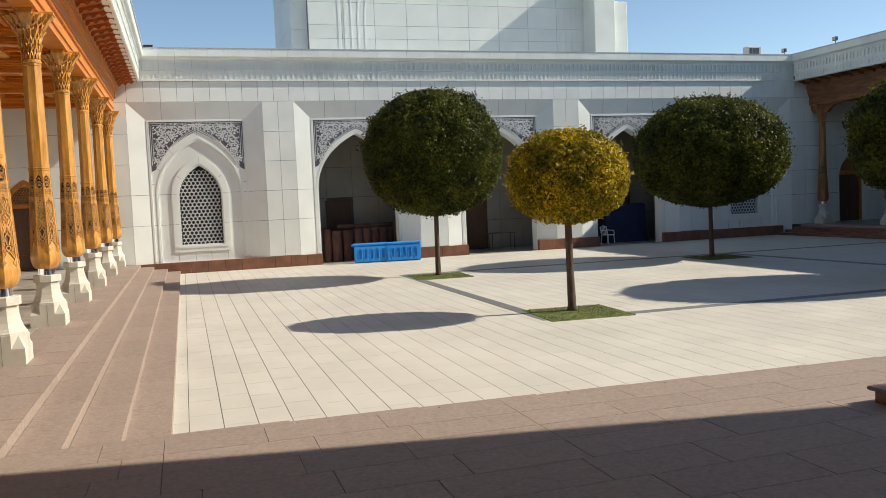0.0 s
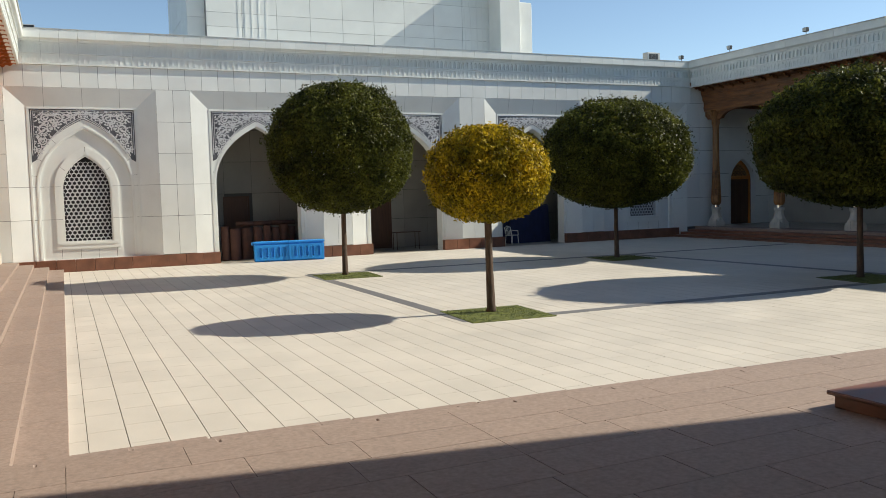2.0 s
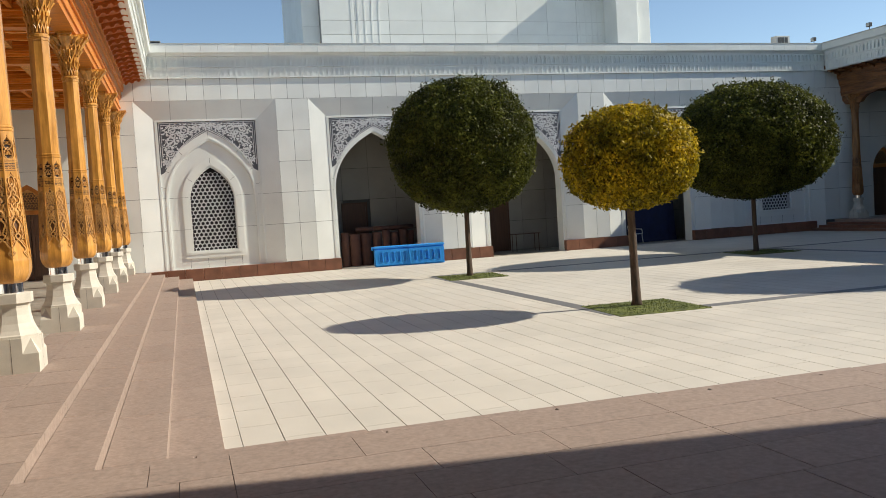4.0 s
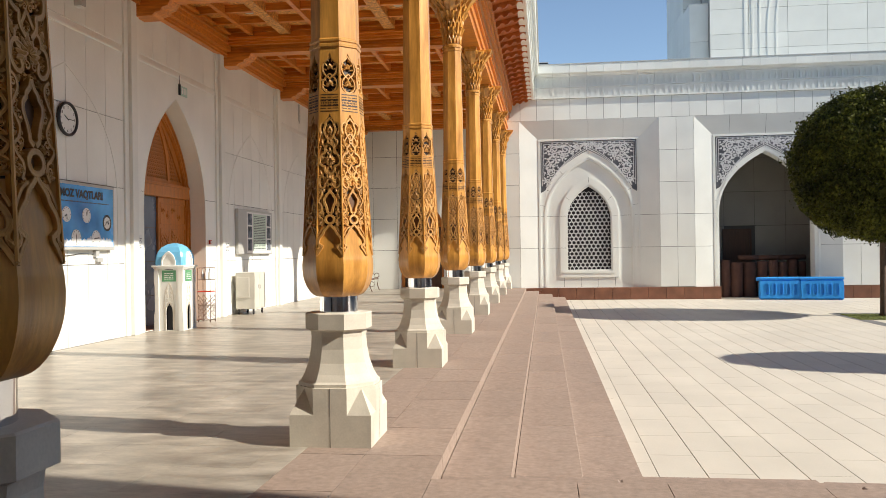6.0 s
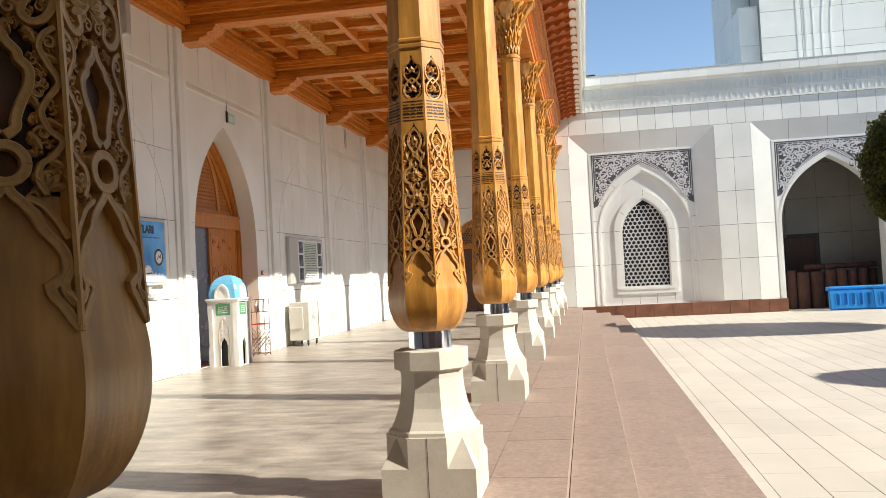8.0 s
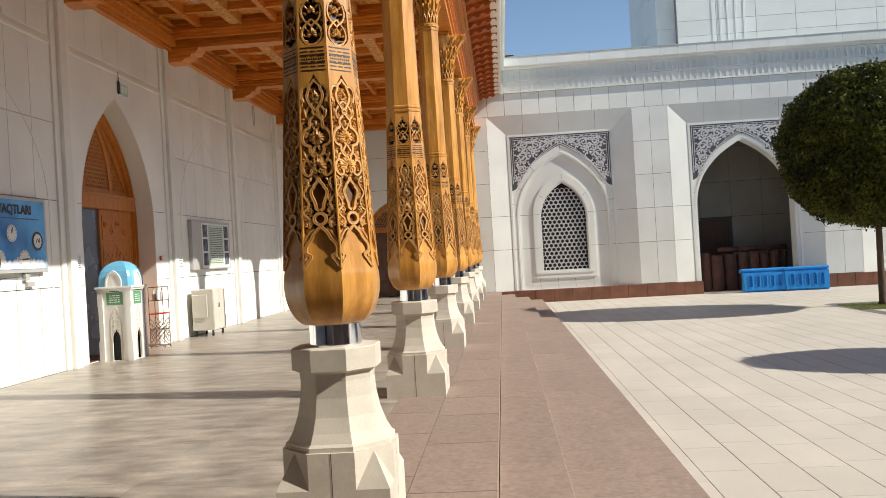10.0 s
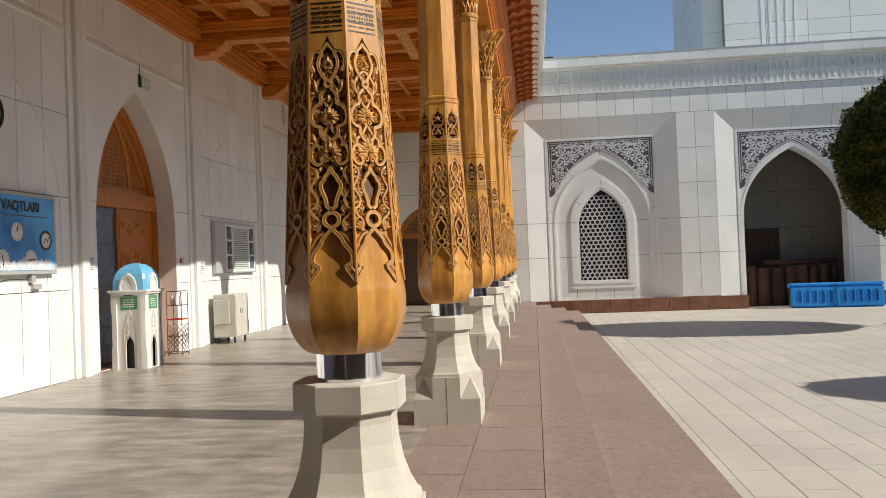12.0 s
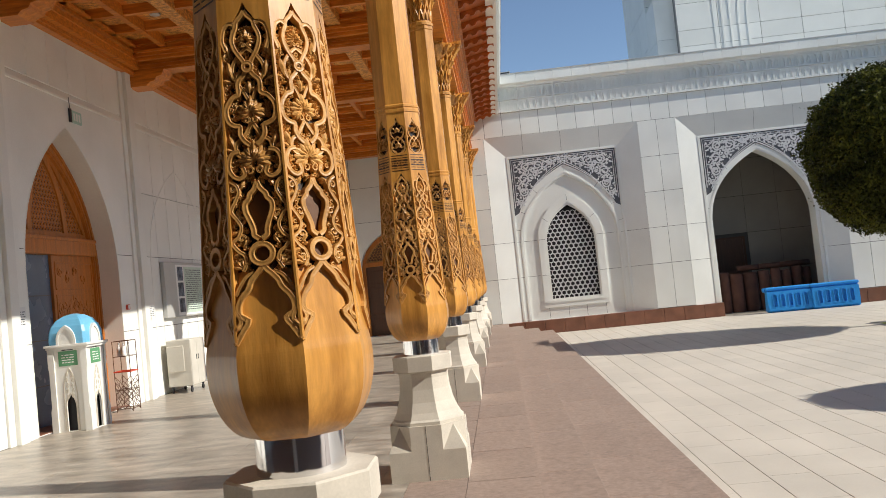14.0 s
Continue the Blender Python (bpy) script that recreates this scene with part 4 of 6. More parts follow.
    placed = [(0.0, v) for v in (0.912, 0.692, 0.70, 0.545, 0.555)]
    for _ in range(2600):
        u, v = rnd.uniform(0.0, 0.86), rnd.uniform(0.23, 0.955)
        if (u < 0.5 and 0.3 < v < 0.49) or (u < 0.42 and v < 0.31):
            continue
        x, z = u * S, v * LEN
        if min(math.hypot(x - p, z - w * LEN) for p, w in drawn) < 0.0105 or min(math.hypot(x - p, z - w * LEN) for p, w in placed) < 0.0185:
            continue
        placed.append((x, v))
        a0 = rnd.uniform(0.3, 2.8)
        for d, l in ((-0.8, 0.015), (0.0, 0.021), (0.8, 0.015)):
            leaf(u, v, a0 + d, l, 0.009, 0.009)
        if rnd.random() < 0.5:
            curl(u, v, 0.0075, 1.0, a0 + 2.5, rnd.choice((-1, 1)), 0.005, 0.008)
    # small upper panel
    q = 1 / 3.5

    def strap(pts, w, top=0.002, taper=False, n=5):
        for p in (pts, mirrored(pts)):
            ribbon(bm, [(u, v / q) for u, v in spline(p, n)], w, plane(on_small, q), top, 0.026, taper)

    strap([(0, 0.99), (0.14, 0.93), (0.36, 0.87), (0.62, 0.79), (0.72, 0.64), (0.52, 0.51), (0.2, 0.44), (0.0, 0.38)], 0.13)
    strap([(0.0, 0.52), (0.3, 0.45), (0.62, 0.34), (0.7, 0.2), (0.44, 0.08), (0, 0.03)], 0.13)
    for v, s in ((0.68, 0.8), (0.24, 1.0)):
        for m in (1, -1):
            for a in (-0.4, 0.15, 0.65, 1.15):
                petal(bm, 0, v / q, a if m == 1 else math.pi - a, 0.4 * s, 0.17 * s, plane(on_small, q), 0.003, 0.026)
        petal(bm, 0, v / q, math.pi / 2, 0.48 * s, 0.2 * s, plane(on_small, q), 0.001, 0.026)
    for u0, v0, a0 in ((0.8, 0.46, 1.5), (0.8, 0.08, 1.5), (0.3, 0.62, 0.3), (0.36, 0.2, 0.4), (0.12, 0.84, 0.9), (0.3, 0.72, 0.9), (0.34, 0.32, 1.0), (0.62, 0.5, -0.4), (0.8, 0.3, 1.6), (0.8, 0.62, 1.5), (0.24, 0.1, 0.2)):
        for m in (1, -1):
            petal(bm, m * u0, v0 / q, a0 if m == 1 else math.pi - a0, 0.34, 0.15, plane(on_small, q), 0.005, 0.026)
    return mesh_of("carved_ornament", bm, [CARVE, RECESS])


def key_band():
    """Dark incised lines of the narrow band."""
    bm = bmesh.new()
    for z in (2.478, 2.499, 2.517, 2.524, 2.556, 2.563, 2.581, 2.602):
        gaps_ = ((-0.84, 0.84),) if z in (2.478, 2.517, 2.563, 2.602) else ((-0.84, -0.3), (-0.18, 0.18), (0.3, 0.84))
        for a, b in gaps_:
            vs = [bm.verts.new(on_face(u, zz, -0.0015)) for u, zz in ((a, z - 0.0032), (b, z - 0.0032), (b, z + 0.0032), (a, z + 0.0032))]
            bm.faces.new(vs)
    for q in range(10):
        u = -0.72 + 0.16 * q
        vs = [bm.verts.new(on_face(a, b, -0.0015)) for a, b in ((u - 0.06, 2.54), (u, 2.531), (u + 0.06, 2.54), (u, 2.549))]
        bm.faces.new(vs)
    return mesh_of("incised_band", bm, WOODSHADE)


def capital_mesh():
    """Stalactite capital: a flaring bell under a net of pointed ribs, with eight spread tips."""
    bm = bmesh.new()
    bell = [(0.135, 5.06), (0.14, 5.2), (0.155, 5.36), (0.185, 5.52), (0.235, 5.68), (0.30, 5.82), (0.33, 5.9)]
    lathe(bm, [(0.155, 4.98), (0.178, 4.99), (0.178, 5.025), (0.16, 5.04), (0.16, 5.055)] + bell, 16)

    def r_at(z):
        for (r0, z0), (r1, z1) in zip(bell, bell[1:]):
            if z <= z1:
                return r0 + (r1 - r0) * (z - z0) / (z1 - z0)
        return bell[-1][0]

    # upright lancets below, crossing ribs above
    for j in range(16):
        a = j * math.pi / 8
        for hand in (-1, 1):
            line = []
            for i in range(13):
                t = i / 12
                z = 5.06 + 0.82 * t
                ang = a + hand * (math.pi / 16) * (1 - math.cos(3 * math.pi * t))
                r = r_at(z) + 0.02 + 0.02 * t * t
                line.append((r * math.cos(ang), r * math.sin(ang), z))
            tube(bm, line, [0.014 + 0.010 * i / 12 for i in range(13)], 4)
    # pointed leaves closing the niches of each tier
    for z, l, w, out in ((5.2, 0.14, 0.05, 0.04), (5.42, 0.18, 0.07, 0.06), (5.64, 0.2, 0.1, 0.09)):
        for j in range(16):
            a = (j + 0.5) * math.pi / 8
            ca, sa = math.cos(a), math.sin(a)
            loops = []
            for t, s in ((0, 0.15), (0.4, 0.7), (0.8, 1.0), (1.0, 0.9)):
                r = r_at(z + l * t) + 0.02 + out * t * t
                loops.append([(ca * (r + o) - sa * b * s * w / 2, sa * (r + o) + ca * b * s * w / 2, z + l * t) for b, o in ((-1, -0.03), (0, 0.02), (1, -0.03), (0, -0.05))])
            rings(bm, loops)
    return mesh_of("capital", bm, WOOD)


def bracket_mesh():
    """One spread tip of the head: a keel that flares outwards under a flat moulded end."""
    bm = bmesh.new()
    loops = []
    for t in range(7):
        s = t / 6
        z = 5.46 + 0.38 * s
        r = 0.205 + 0.215 * s ** 1.4
        w = 0.012 + 0.12 * s ** 1.2
        loops.append([(0.08, -w * 0.6, z), (r - 0.02, -w, z), (r + 0.012, 0, z), (r - 0.02, w, z), (0.08, w * 0.6, z)])
    rings(bm, loops)
    box(bm, 0.05, 0.43, -0.125, 0.125, 5.84, 5.885, 0.006)
    box(bm, 0.05, 0.455, -0.14, 0.14, 5.885, 5.94, 0.006)
    return mesh_of("bracket", bm, WOOD)


def column():
    c = thing("carved_column", "honey-coloured carved wooden octagonal column on a cream stone pedestal", "column", "gallery columns")
    ped = bmesh.new()
    s, zq, zt, r = 0.305, 0.235, 0.43, 0.305
    q = r * T8
    lo = [ped.verts.new((x, y, 0)) for x, y in ((-s, -s), (s, -s), (s, s), (-s, s))]
    hi = [ped.verts.new((x, y, zq)) for x, y in ((-s, -s), (s, -s), (s, s), (-s, s))]
    ped.faces.new(lo[::-1])
    for i in range(4):
        ped.faces.new((lo[i], lo[(i + 1) % 4], hi[(i + 1) % 4], hi[i]))
    # above the square: an octagon with little pyramids in the corners
    low8, top8 = [], []
    order = [(-q, -s), (q, -s), (s, -q), (s, q), (q, s), (-q, s), (-s, q), (-s, -q)]
    low8 = [ped.verts.new((x, y, zq)) for x, y in order]
    top8 = [ped.verts.new((x, y, zt)) for x, y in order]
    for i in range(8):
        j = (i + 1) % 8
        ped.faces.new((low8[i], low8[j], top8[j], top8[i]))
    for k, (a, b) in enumerate(((7, 0), (1, 2), (3, 4), (5, 6))):
        apex = ped.verts.new(((order[a][0] + order[b][0]) / 2, (order[a][1] + order[b][1]) / 2, zt - 0.01))
        ped.faces.new((low8[a], hi[k], apex))
        ped.faces.new((hi[k], low8[b], apex))
        ped.faces.new((low8[a], low8[b], hi[k]))
    ped.faces.new(top8)
    base = part("pedestal_base", ped, LIME, c, "cream limestone base block")
    for k in range(4):
        m = pose(0, 0, 0, 0, 0, 90 * k)
        bm = bmesh.new()
        vs = [bm.verts.new(m @ Vector((x, -s - 0.0015, z))) for x, z in ((-0.0025, 0.0), (0.0025, 0.0), (0.0025, zt), (-0.0025, zt))]
        bm.faces.new(vs)
        part("seam", bm, JOINT, base)
    bm = bmesh.new()
    lathe(bm, [(0.288, 0.43), (0.288, 0.455), (0.27, 0.47), (0.245, 0.52), (0.218, 0.6), (0.2, 0.7), (0.194, 0.79), (0.2, 0.84)], 8)
    part("pedestal_shaft", bm, LIME, c)
    bm = bmesh.new()
    lathe(bm, [(0.2, 0.835), (0.235, 0.85), (0.235, 0.965), (0.228, 0.972)], 8)
    part("pedestal_cap", bm, LIME, c)
    bm = bmesh.new()
    lathe(bm, [(0.146, 0.972), (0.146, 1.097)], 48, cap=False)
    part("collar", bm, CHROME, c, "polished chrome collar", True)
    bm = bmesh.new()
    lathe(bm, BULB, 8)
    part("bulb", bm, WOOD, c, "varnished wooden bulb foot")
    # core painted nearly black for the shade behind the straps
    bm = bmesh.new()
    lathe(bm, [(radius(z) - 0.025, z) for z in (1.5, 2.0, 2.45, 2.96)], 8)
    part("shaft_core", bm, WOODSHADE, c, "recessed wood behind the carving, darkened for the shade in the gaps")
    for k in range(8):
        m = pose(0, 0, 0, 0, 0, 45 * k)
        f = put("carved_face", FACE_ME, c, m)
        put("ornament", ORN_ME, f)
        put("incised_band", BAND_ME, f)
    bm = bmesh.new()
    lathe(bm, [(0.176, 2.96), (0.184, 2.965), (0.184, 2.985), (0.178, 2.99), (0.178, 3.0), (0.184, 3.005), (0.184, 3.02), (0.174, 3.03)], 8)
    part("ring", bm, WOOD, c)
    bm = bmesh.new()
    lathe(bm, [(0.172, 3.03), (0.152, 4.93), (0.16, 4.94), (0.16, 4.99)], 8)
    part("upper_shaft", bm, WOOD, c)
    put("capital", CAP_ME, c)
    for k in range(4):
        put("bracket", BRK_ME, c, pose(0, 0, 0, 0, 0, 90 * k))
    return c


FACE_ME, ORN_ME, BAND_ME, CAP_ME, BRK_ME = carved_face(), ornament(), key_band(), capital_mesh(), bracket_mesh()
first = column()
first.matrix_world = pose(COLX, COLY0, 0)
for k in range(1, 8):
    copy_thing(first, pose(COLX, COLY0 + PITCH * k, 0))
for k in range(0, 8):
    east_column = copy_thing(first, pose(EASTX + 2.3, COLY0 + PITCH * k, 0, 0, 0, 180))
    tagged(east_column, "carved wooden octagonal column on a cream stone pedestal, wood darkened for shade", "column", "eastern gallery columns")
    # the shade of the gallery is put into the wood colour here
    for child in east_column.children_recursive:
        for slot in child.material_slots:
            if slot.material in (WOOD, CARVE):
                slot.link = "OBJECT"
                slot.material = COLUMNSHADE


# ---- gallery roof, west and east ----
def gallery_roof(name, sx, x_col, x_wall, beamwood, eavewood):
    """sx is +1 when the court lies to the east of the columns."""
    X = lambda d: x_col + sx * d
    top = thing(name, "red-brown wooden gallery entablature and bracketed eave with a white cornice", "eave", kind="structure")
    bm = bmesh.new()
    for z0, z1, d0, d1 in ((5.94, 6.1, -0.2, 0.2), (6.1, 6.16, -0.24, 0.24), (6.16, 6.42, -0.2, 0.2), (6.42, 6.5, -0.26, 0.26), (6.5, 6.72, -0.22, 0.3),
                           (6.72, 6.8, -0.22, 0.36), (6.8, 7.0, -0.22, 0.40), (7.0, 7.06, -0.22, 0.46)):
        a, b = sorted((X(d0), X(d1)))
        box(bm, a, b, -8.5, NY - 0.01, z0, z1)
    part("entablature", bm, beamwood, top)
    bm = bmesh.new()
    prof = [(X(0.3), 7.06), (X(0.46), 7.06), (X(1.16), 7.22), (X(1.16), 7.4), (X(0.3), 7.4)]
    extrude_profile(bm, prof, "y", -8.5, NY - 0.06)
    part("soffit", bm, eavewood, top)
    # scalloped boards under the eave
    bb = bmesh.new()
    pts = []
    n = 24
    for i in range(n + 1):
        t = i / n
        wave = 0.075 + 0.03 * max(-1.0, min(1.0, 1.8 * math.sin(i * math.pi / 4 + 0.6)))
        pts.append((0.46 + 0.69 * t, 7.06 + 0.16 * t - 0.03 - wave))
    loop = [(sx * x, z) for x, z in pts] + [(sx * 1.15, 7.24), (sx * 0.46, 7.08)]
    extrude_profile(bb, loop, "y", 0.0, 0.075)
    brk = mesh_of("eave_board", bb, eavewood)
    y = -8.3
    while y < NY - 0.2:
        put("eave_board", brk, top, Matrix.Translation((x_col, y, 0)))
        y += PITCH / 6
    # white cornice: the frieze of the arcade carried along the eave
    turn = 90 if sx > 0 else -90
    y = -3.2
    while y < NY - 0.7:
        at = y if sx > 0 else y + PLEN
        put("frieze_panel", frieze_me, top, pose(X(1.2), at, 7.17, 0, 0, turn))
        put("cornice_block", corn_me, top, pose(X(1.2), at, 8.02, 0, 0, turn) @ Matrix.Diagonal((1, 1, 0.86, 1)))
        y += PLEN
    bm = bmesh.new()
    a, b = sorted((X(1.13), X(0.2)))
    box(bm, a, b, -3.2, NY - 0.06, 7.4, 8.3)
    a, b = sorted((X(1.215), X(1.0)))
    box(bm, a, b, -3.2, NY - 0.06, 7.14, 7.18)
    part("cornice_core", bm, WHITE, top)
    bm = bmesh.new()
    a, b = sorted((X(1.46), X(0.4)))
    box(bm, a, b, -3.2, NY - 0.28, 8.418, 8.45)
    part("coping", bm, METALGREY, top, "thin grey metal coping")
    # flat roof and coffered ceiling
    a, b = sorted((X(1.1), x_wall))
    bm = bmesh.new()
    box(bm, a, b, -3.3, NY + 0.02, 8.1, 8.2)
    structure(name + "_top", bm, METALGREY, "flat grey roof over the gallery", "roof")
    a, b = sorted((X(-0.2), x_wall))
    bm = bmesh.new()
    box(bm, a, b, -8.5, NY, 6.62, 6.75)
    ceil = bm
    for k in range(-1, 8):
        y0 = COLY0 + PITCH * k
        # moulded frame of each field
        for ya, yb in ((y0 + 0.22, y0 + 0.40), (y0 + PITCH - 0.40, y0 + PITCH - 0.22)):
            box(ceil, a, b, ya, yb, 6.3, 6.62)
            box(ceil, a, b, (ya + yb) / 2 - 0.05, (ya + yb) / 2 + 0.05, 6.24, 6.3)
        box(ceil, x_wall if sx > 0 else x_wall - 0.22, x_wall + 0.22 if sx > 0 else x_wall, y0 + 0.2, y0 + PITCH - 0.2, 6.12, 6.62)
        box(ceil, x_wall if sx > 0 else x_wall - 0.12, x_wall + 0.12 if sx > 0 else x_wall, y0 + 0.2, y0 + PITCH - 0.2, 6.0, 6.12)
        for out, za, zb in ((0.31, 6.46, 6.5), (0.27, 6.36, 6.4), (0.245, 6.26, 6.29), (0.17, 6.13, 6.155), (0.14, 6.05, 6.075)):
            xs_ = (x_wall, x_wall + out) if sx > 0 else (x_wall - out, x_wall)
            box(ceil, xs_[0], xs_[1], y0 + 0.2, y0 + PITCH - 0.2, za, zb)
        for ya, yb in ((y0 + 0.4, y0 + 0.45), (y0 + PITCH - 0.45, y0 + PITCH - 0.4)):
            box(ceil, a, b, ya, yb, 6.36, 6.4)
            box(ceil, a, b, ya, yb, 6.5, 6.53)
        for q in range(1, 4):
            yy = y0 + 0.4 + (PITCH - 0.8) * q / 4
            box(ceil, a, b, yy - 0.05, yy + 0.05, 6.46, 6.62)
        for q in range(1, 7):
            xx = a + (b - a) * q / 7
            wide = 0.12 if q in (2, 5) else 0.05
            mark = len(ceil.faces)
            box(ceil, xx - wide, xx + wide, y0 + 0.4, y0 + PITCH - 0.4, 6.42, 6.62)
            if q in (2, 5):
                ceil.faces.ensure_lookup_table()
                for f in ceil.faces[mark:]:
                    f.material_index = 1
    for q in range(7):
        for k in range(-1, 8):
            y0 = COLY0 + PITCH * k
            for w in range(4):
                ya = y0 + 0.4 + (PITCH - 0.8) * w / 4
                xa = a + (b - a) * q / 7
                mark = len(ceil.faces)
                box(ceil, xa + 0.2, xa + (b - a) / 7 - 0.2, ya + 0.14, ya + (PITCH - 0.8) / 4 - 0.14, 6.585, 6.625)
                ceil.faces.ensure_lookup_table()
                for f in ceil.faces[mark:]:
                    f.material_index = 1
    structure("ceiling_" + name, ceil, [beamwood, CEILLIGHT if sx > 0 else beamwood], "coffered red-brown carved wooden gallery ceiling", "ceiling")
    # cross beams on corbels
    bmb = bmesh.new()
    L = abs(x_wall - X(-0.2))
    box(bmb, 0, L, -0.17, 0.17, 6.08, 6.62)
    box(bmb, 0, L, -0.22, 0.22, 6.30, 6.38)
    box(bmb, 0, L, -0.20, 0.20, 6.5, 6.6)
    box(bmb, 0, L, -0.19, 0.19, 6.13, 6.16)
    box(bmb, 0, L, -0.185, 0.185, 6.2, 6.225)
    box(bmb, 0, L, -0.205, 0.205, 6.42, 6.45)
    beam_me = mesh_of("beam_body", bmb, beamwood)
    bmc = bmesh.new()
    extrude_profile(bmc, [(0.0, 5.80), (0.34, 5.80), (0.4, 5.86), (0.5, 5.88), (0.54, 5.95), (0.64, 5.97), (0.7, 6.08), (0, 6.08)], "y", -0.2, 0.2)
    corbel_me = mesh_of("corbel", bmc, beamwood)
    for k in range(0, 8):
        y0 = COLY0 + PITCH * k
        beam = thing("ceiling_beam", "moulded wooden cross beam on a scrolled corbel", "beam", "gallery ceiling beams", "structure",
                     (x_wall, y0, 0), 0 if sx > 0 else 180)
        put("beam_body", beam_me, beam)
        put("corbel", corbel_me, beam)


gallery_roof("gallery_eave_west", 1, COLX, WX, CEIL, EAVEWOOD)
# the eastern side gets the wood with the shade in its colour
gallery_roof("gallery_eave_east", -1, EASTX + 2.3, 36.2, EASTSHADE, EASTSHADE)
# curved brackets between the columns and the beam of the eastern gallery
for k in range(0, 8):
    for side in (-1, 1):
        bm = bmesh.new()
        prof = [(0.0, 5.94), (0.0, 5.5)] + spline([(0.28, 5.52), (0.42, 5.68), (0.75, 5.84), (1.25, 5.9), (1.3, 5.94)], 4)
        extrude_profile(bm, [(COLY0 + PITCH * k + side * (0.2 + p), q) for p, q in prof], "x", EASTX + 2.2, EASTX + 2.4)
        tagged(part("beam_bracket", bm, EASTSHADE), "curved wooden bracket under the gallery beam, wood darkened for shade", "bracket", "gallery beam brackets", "structure")

# recessed downlights in the western ceiling
bm = bmesh.new()
lathe(bm, [(0.085, 6.565), (0.085, 6.58), (0.1, 6.58)], 20)
ring_me = mesh_of("trim_ring", bm, METALGREY)
bm = bmesh.new()
lathe(bm, [(0.07, 6.572), (0.07, 6.59)], 20)
lens_me = mesh_of("lens", bm, LAMP)
for k in range(0, 7):
    for q in (1.5, 3.5, 5.5):
        d = thing("downlight", "round unlit recessed ceiling downlight with a pale rim", "ceiling light", "gallery downlights",
                  at=(WX + 5.61 * q / 7, COLY0 + PITCH * (k + 0.5) + 0.42, 0))
        put("trim_ring", ring_me, d)
        put("lens", lens_me, d)


# ---- doors ----
def lattice_fill(bm, inside, step, w, place, x0, x1, z0, z1):
    """Crossing bars in three directions, kept where inside() says so."""
    for ang in (0, math.pi / 3, 2 * math.pi / 3):
        dx, dz = math.cos(ang), math.sin(ang)
        cx, cz = (x0 + x1) / 2, (z0 + z1) / 2
        for k in range(-40, 41):
            ox, oz = cx - dz * k * step, cz + dx * k * step
            run = []
            for q in range(-60, 61):
                p = (ox + dx * q * step / 3, oz + dz * q * step / 3)
                if inside(*p):
                    run.append(p)
                else:
                    if len(run) > 1:
                        ribbon(bm, [run[0], run[-1]], w, place, 0, 0.012)
                    run = []


def tymp_line(pts, w, bm, place, depth=0.04):
    ribbon(bm, pts, w, place, 0, depth)


# main gallery door: arched wooden frame, pierced tympanum, carved leaf, one half standing open
door = thing("door_1", "arched carved orange-brown wooden door with a pierced tympanum, one leaf open", "door", kind="structure")
DX = WX - 0.36
pd = lambda y, z, d: (DX - d, y, z)
full = [(DY - DH + 0.005, 0.004)] + arch(DH - 0.005, 2.35, 4.59, 14, DY) + [(DY + DH - 0.005, 0.004)]
inn = [(DY - DH + 0.16, 0.01)] + arch(DH - 0.16, 2.35, 4.3, 14, DY) + [(DY + DH - 0.16, 0.01)]
bm = bmesh.new()
plate(bm, full, [inn], pd, 0.16)
ribbon(bm, [(DY - DH + 0.05, 0.02)] + arch(DH - 0.05, 2.35, 4.5, 14, DY) + [(DY + DH - 0.05, 0.02)], 0.05, lambda y, z, d: (DX + 0.025 - d, y, z), 0, 0.03)
ribbon(bm, [(DY - DH + 0.13, 0.02)] + arch(DH - 0.13, 2.35, 4.36, 14, DY) + [(DY + DH - 0.13, 0.02)], 0.03, lambda y, z, d: (DX + 0.018 - d, y, z), 0, 0.025)
part("door_frame", bm, DOORWOOD, door)
bm = bmesh.new()
box(bm, DX - 0.1, DX + 0.05, DY - DH + 0.14, DY + DH - 0.14, 2.62, 2.88, 0.012)
box(bm, DX - 0.1, DX + 0.07, DY - DH + 0.14, DY + DH - 0.14, 2.84, 2.90, 0.008)
part("lintel", bm, DOORWOOD, door)
bm = bmesh.new()
pt = lambda y, z, d: (DX - 0.05 - d, y, z)
wide = [(DY - DH + 0.15, 2.88)] + [p for p in arch(DH - 0.15, 2.35, 4.31, 14, DY) if p[1] > 2.9] + [(DY + DH - 0.15, 2.88)]
for pts in (arch(0.52, 2.95, 4.2, 10, DY), [(DY - 1.2, 2.95), (DY - 0.75, 3.55), (DY - 0.3, 4.1)], [(DY + 1.2, 2.95), (DY + 0.75, 3.55), (DY + 0.3, 4.1)],
            [(DY - 1.2, 2.93), (DY + 1.2, 2.93)]):
    ribbon(bm, pts, 0.11, pt, 0, 0.05)
ribbon(bm, [p for p in wide], 0.16, pt, 0, 0.05)
part("tympanum", bm, DOORWOOD, door)
bm = bmesh.new()


def in_tymp(y, z):
    return 2.9 < z < 4.25 and abs(y - DY) < 1.22 * max(0.0, 1 - ((z - 2.75) / 1.55) ** 1.6)


lattice_fill(bm, in_tymp, 0.075, 0.02, lambda y, z, d: (DX - 0.075 - d, y, z), DY - 1.3, DY + 1.3, 2.9, 4.3)
part("lattice", bm, DOORWOOD, door, "fine pierced wooden lattice")
bm = bmesh.new()
plate(bm, wide, [], lambda y, z, d: (DX - 0.11 - d, y, z), 0.02)
part("tympanum_back", bm, BLUEGLASS, door)
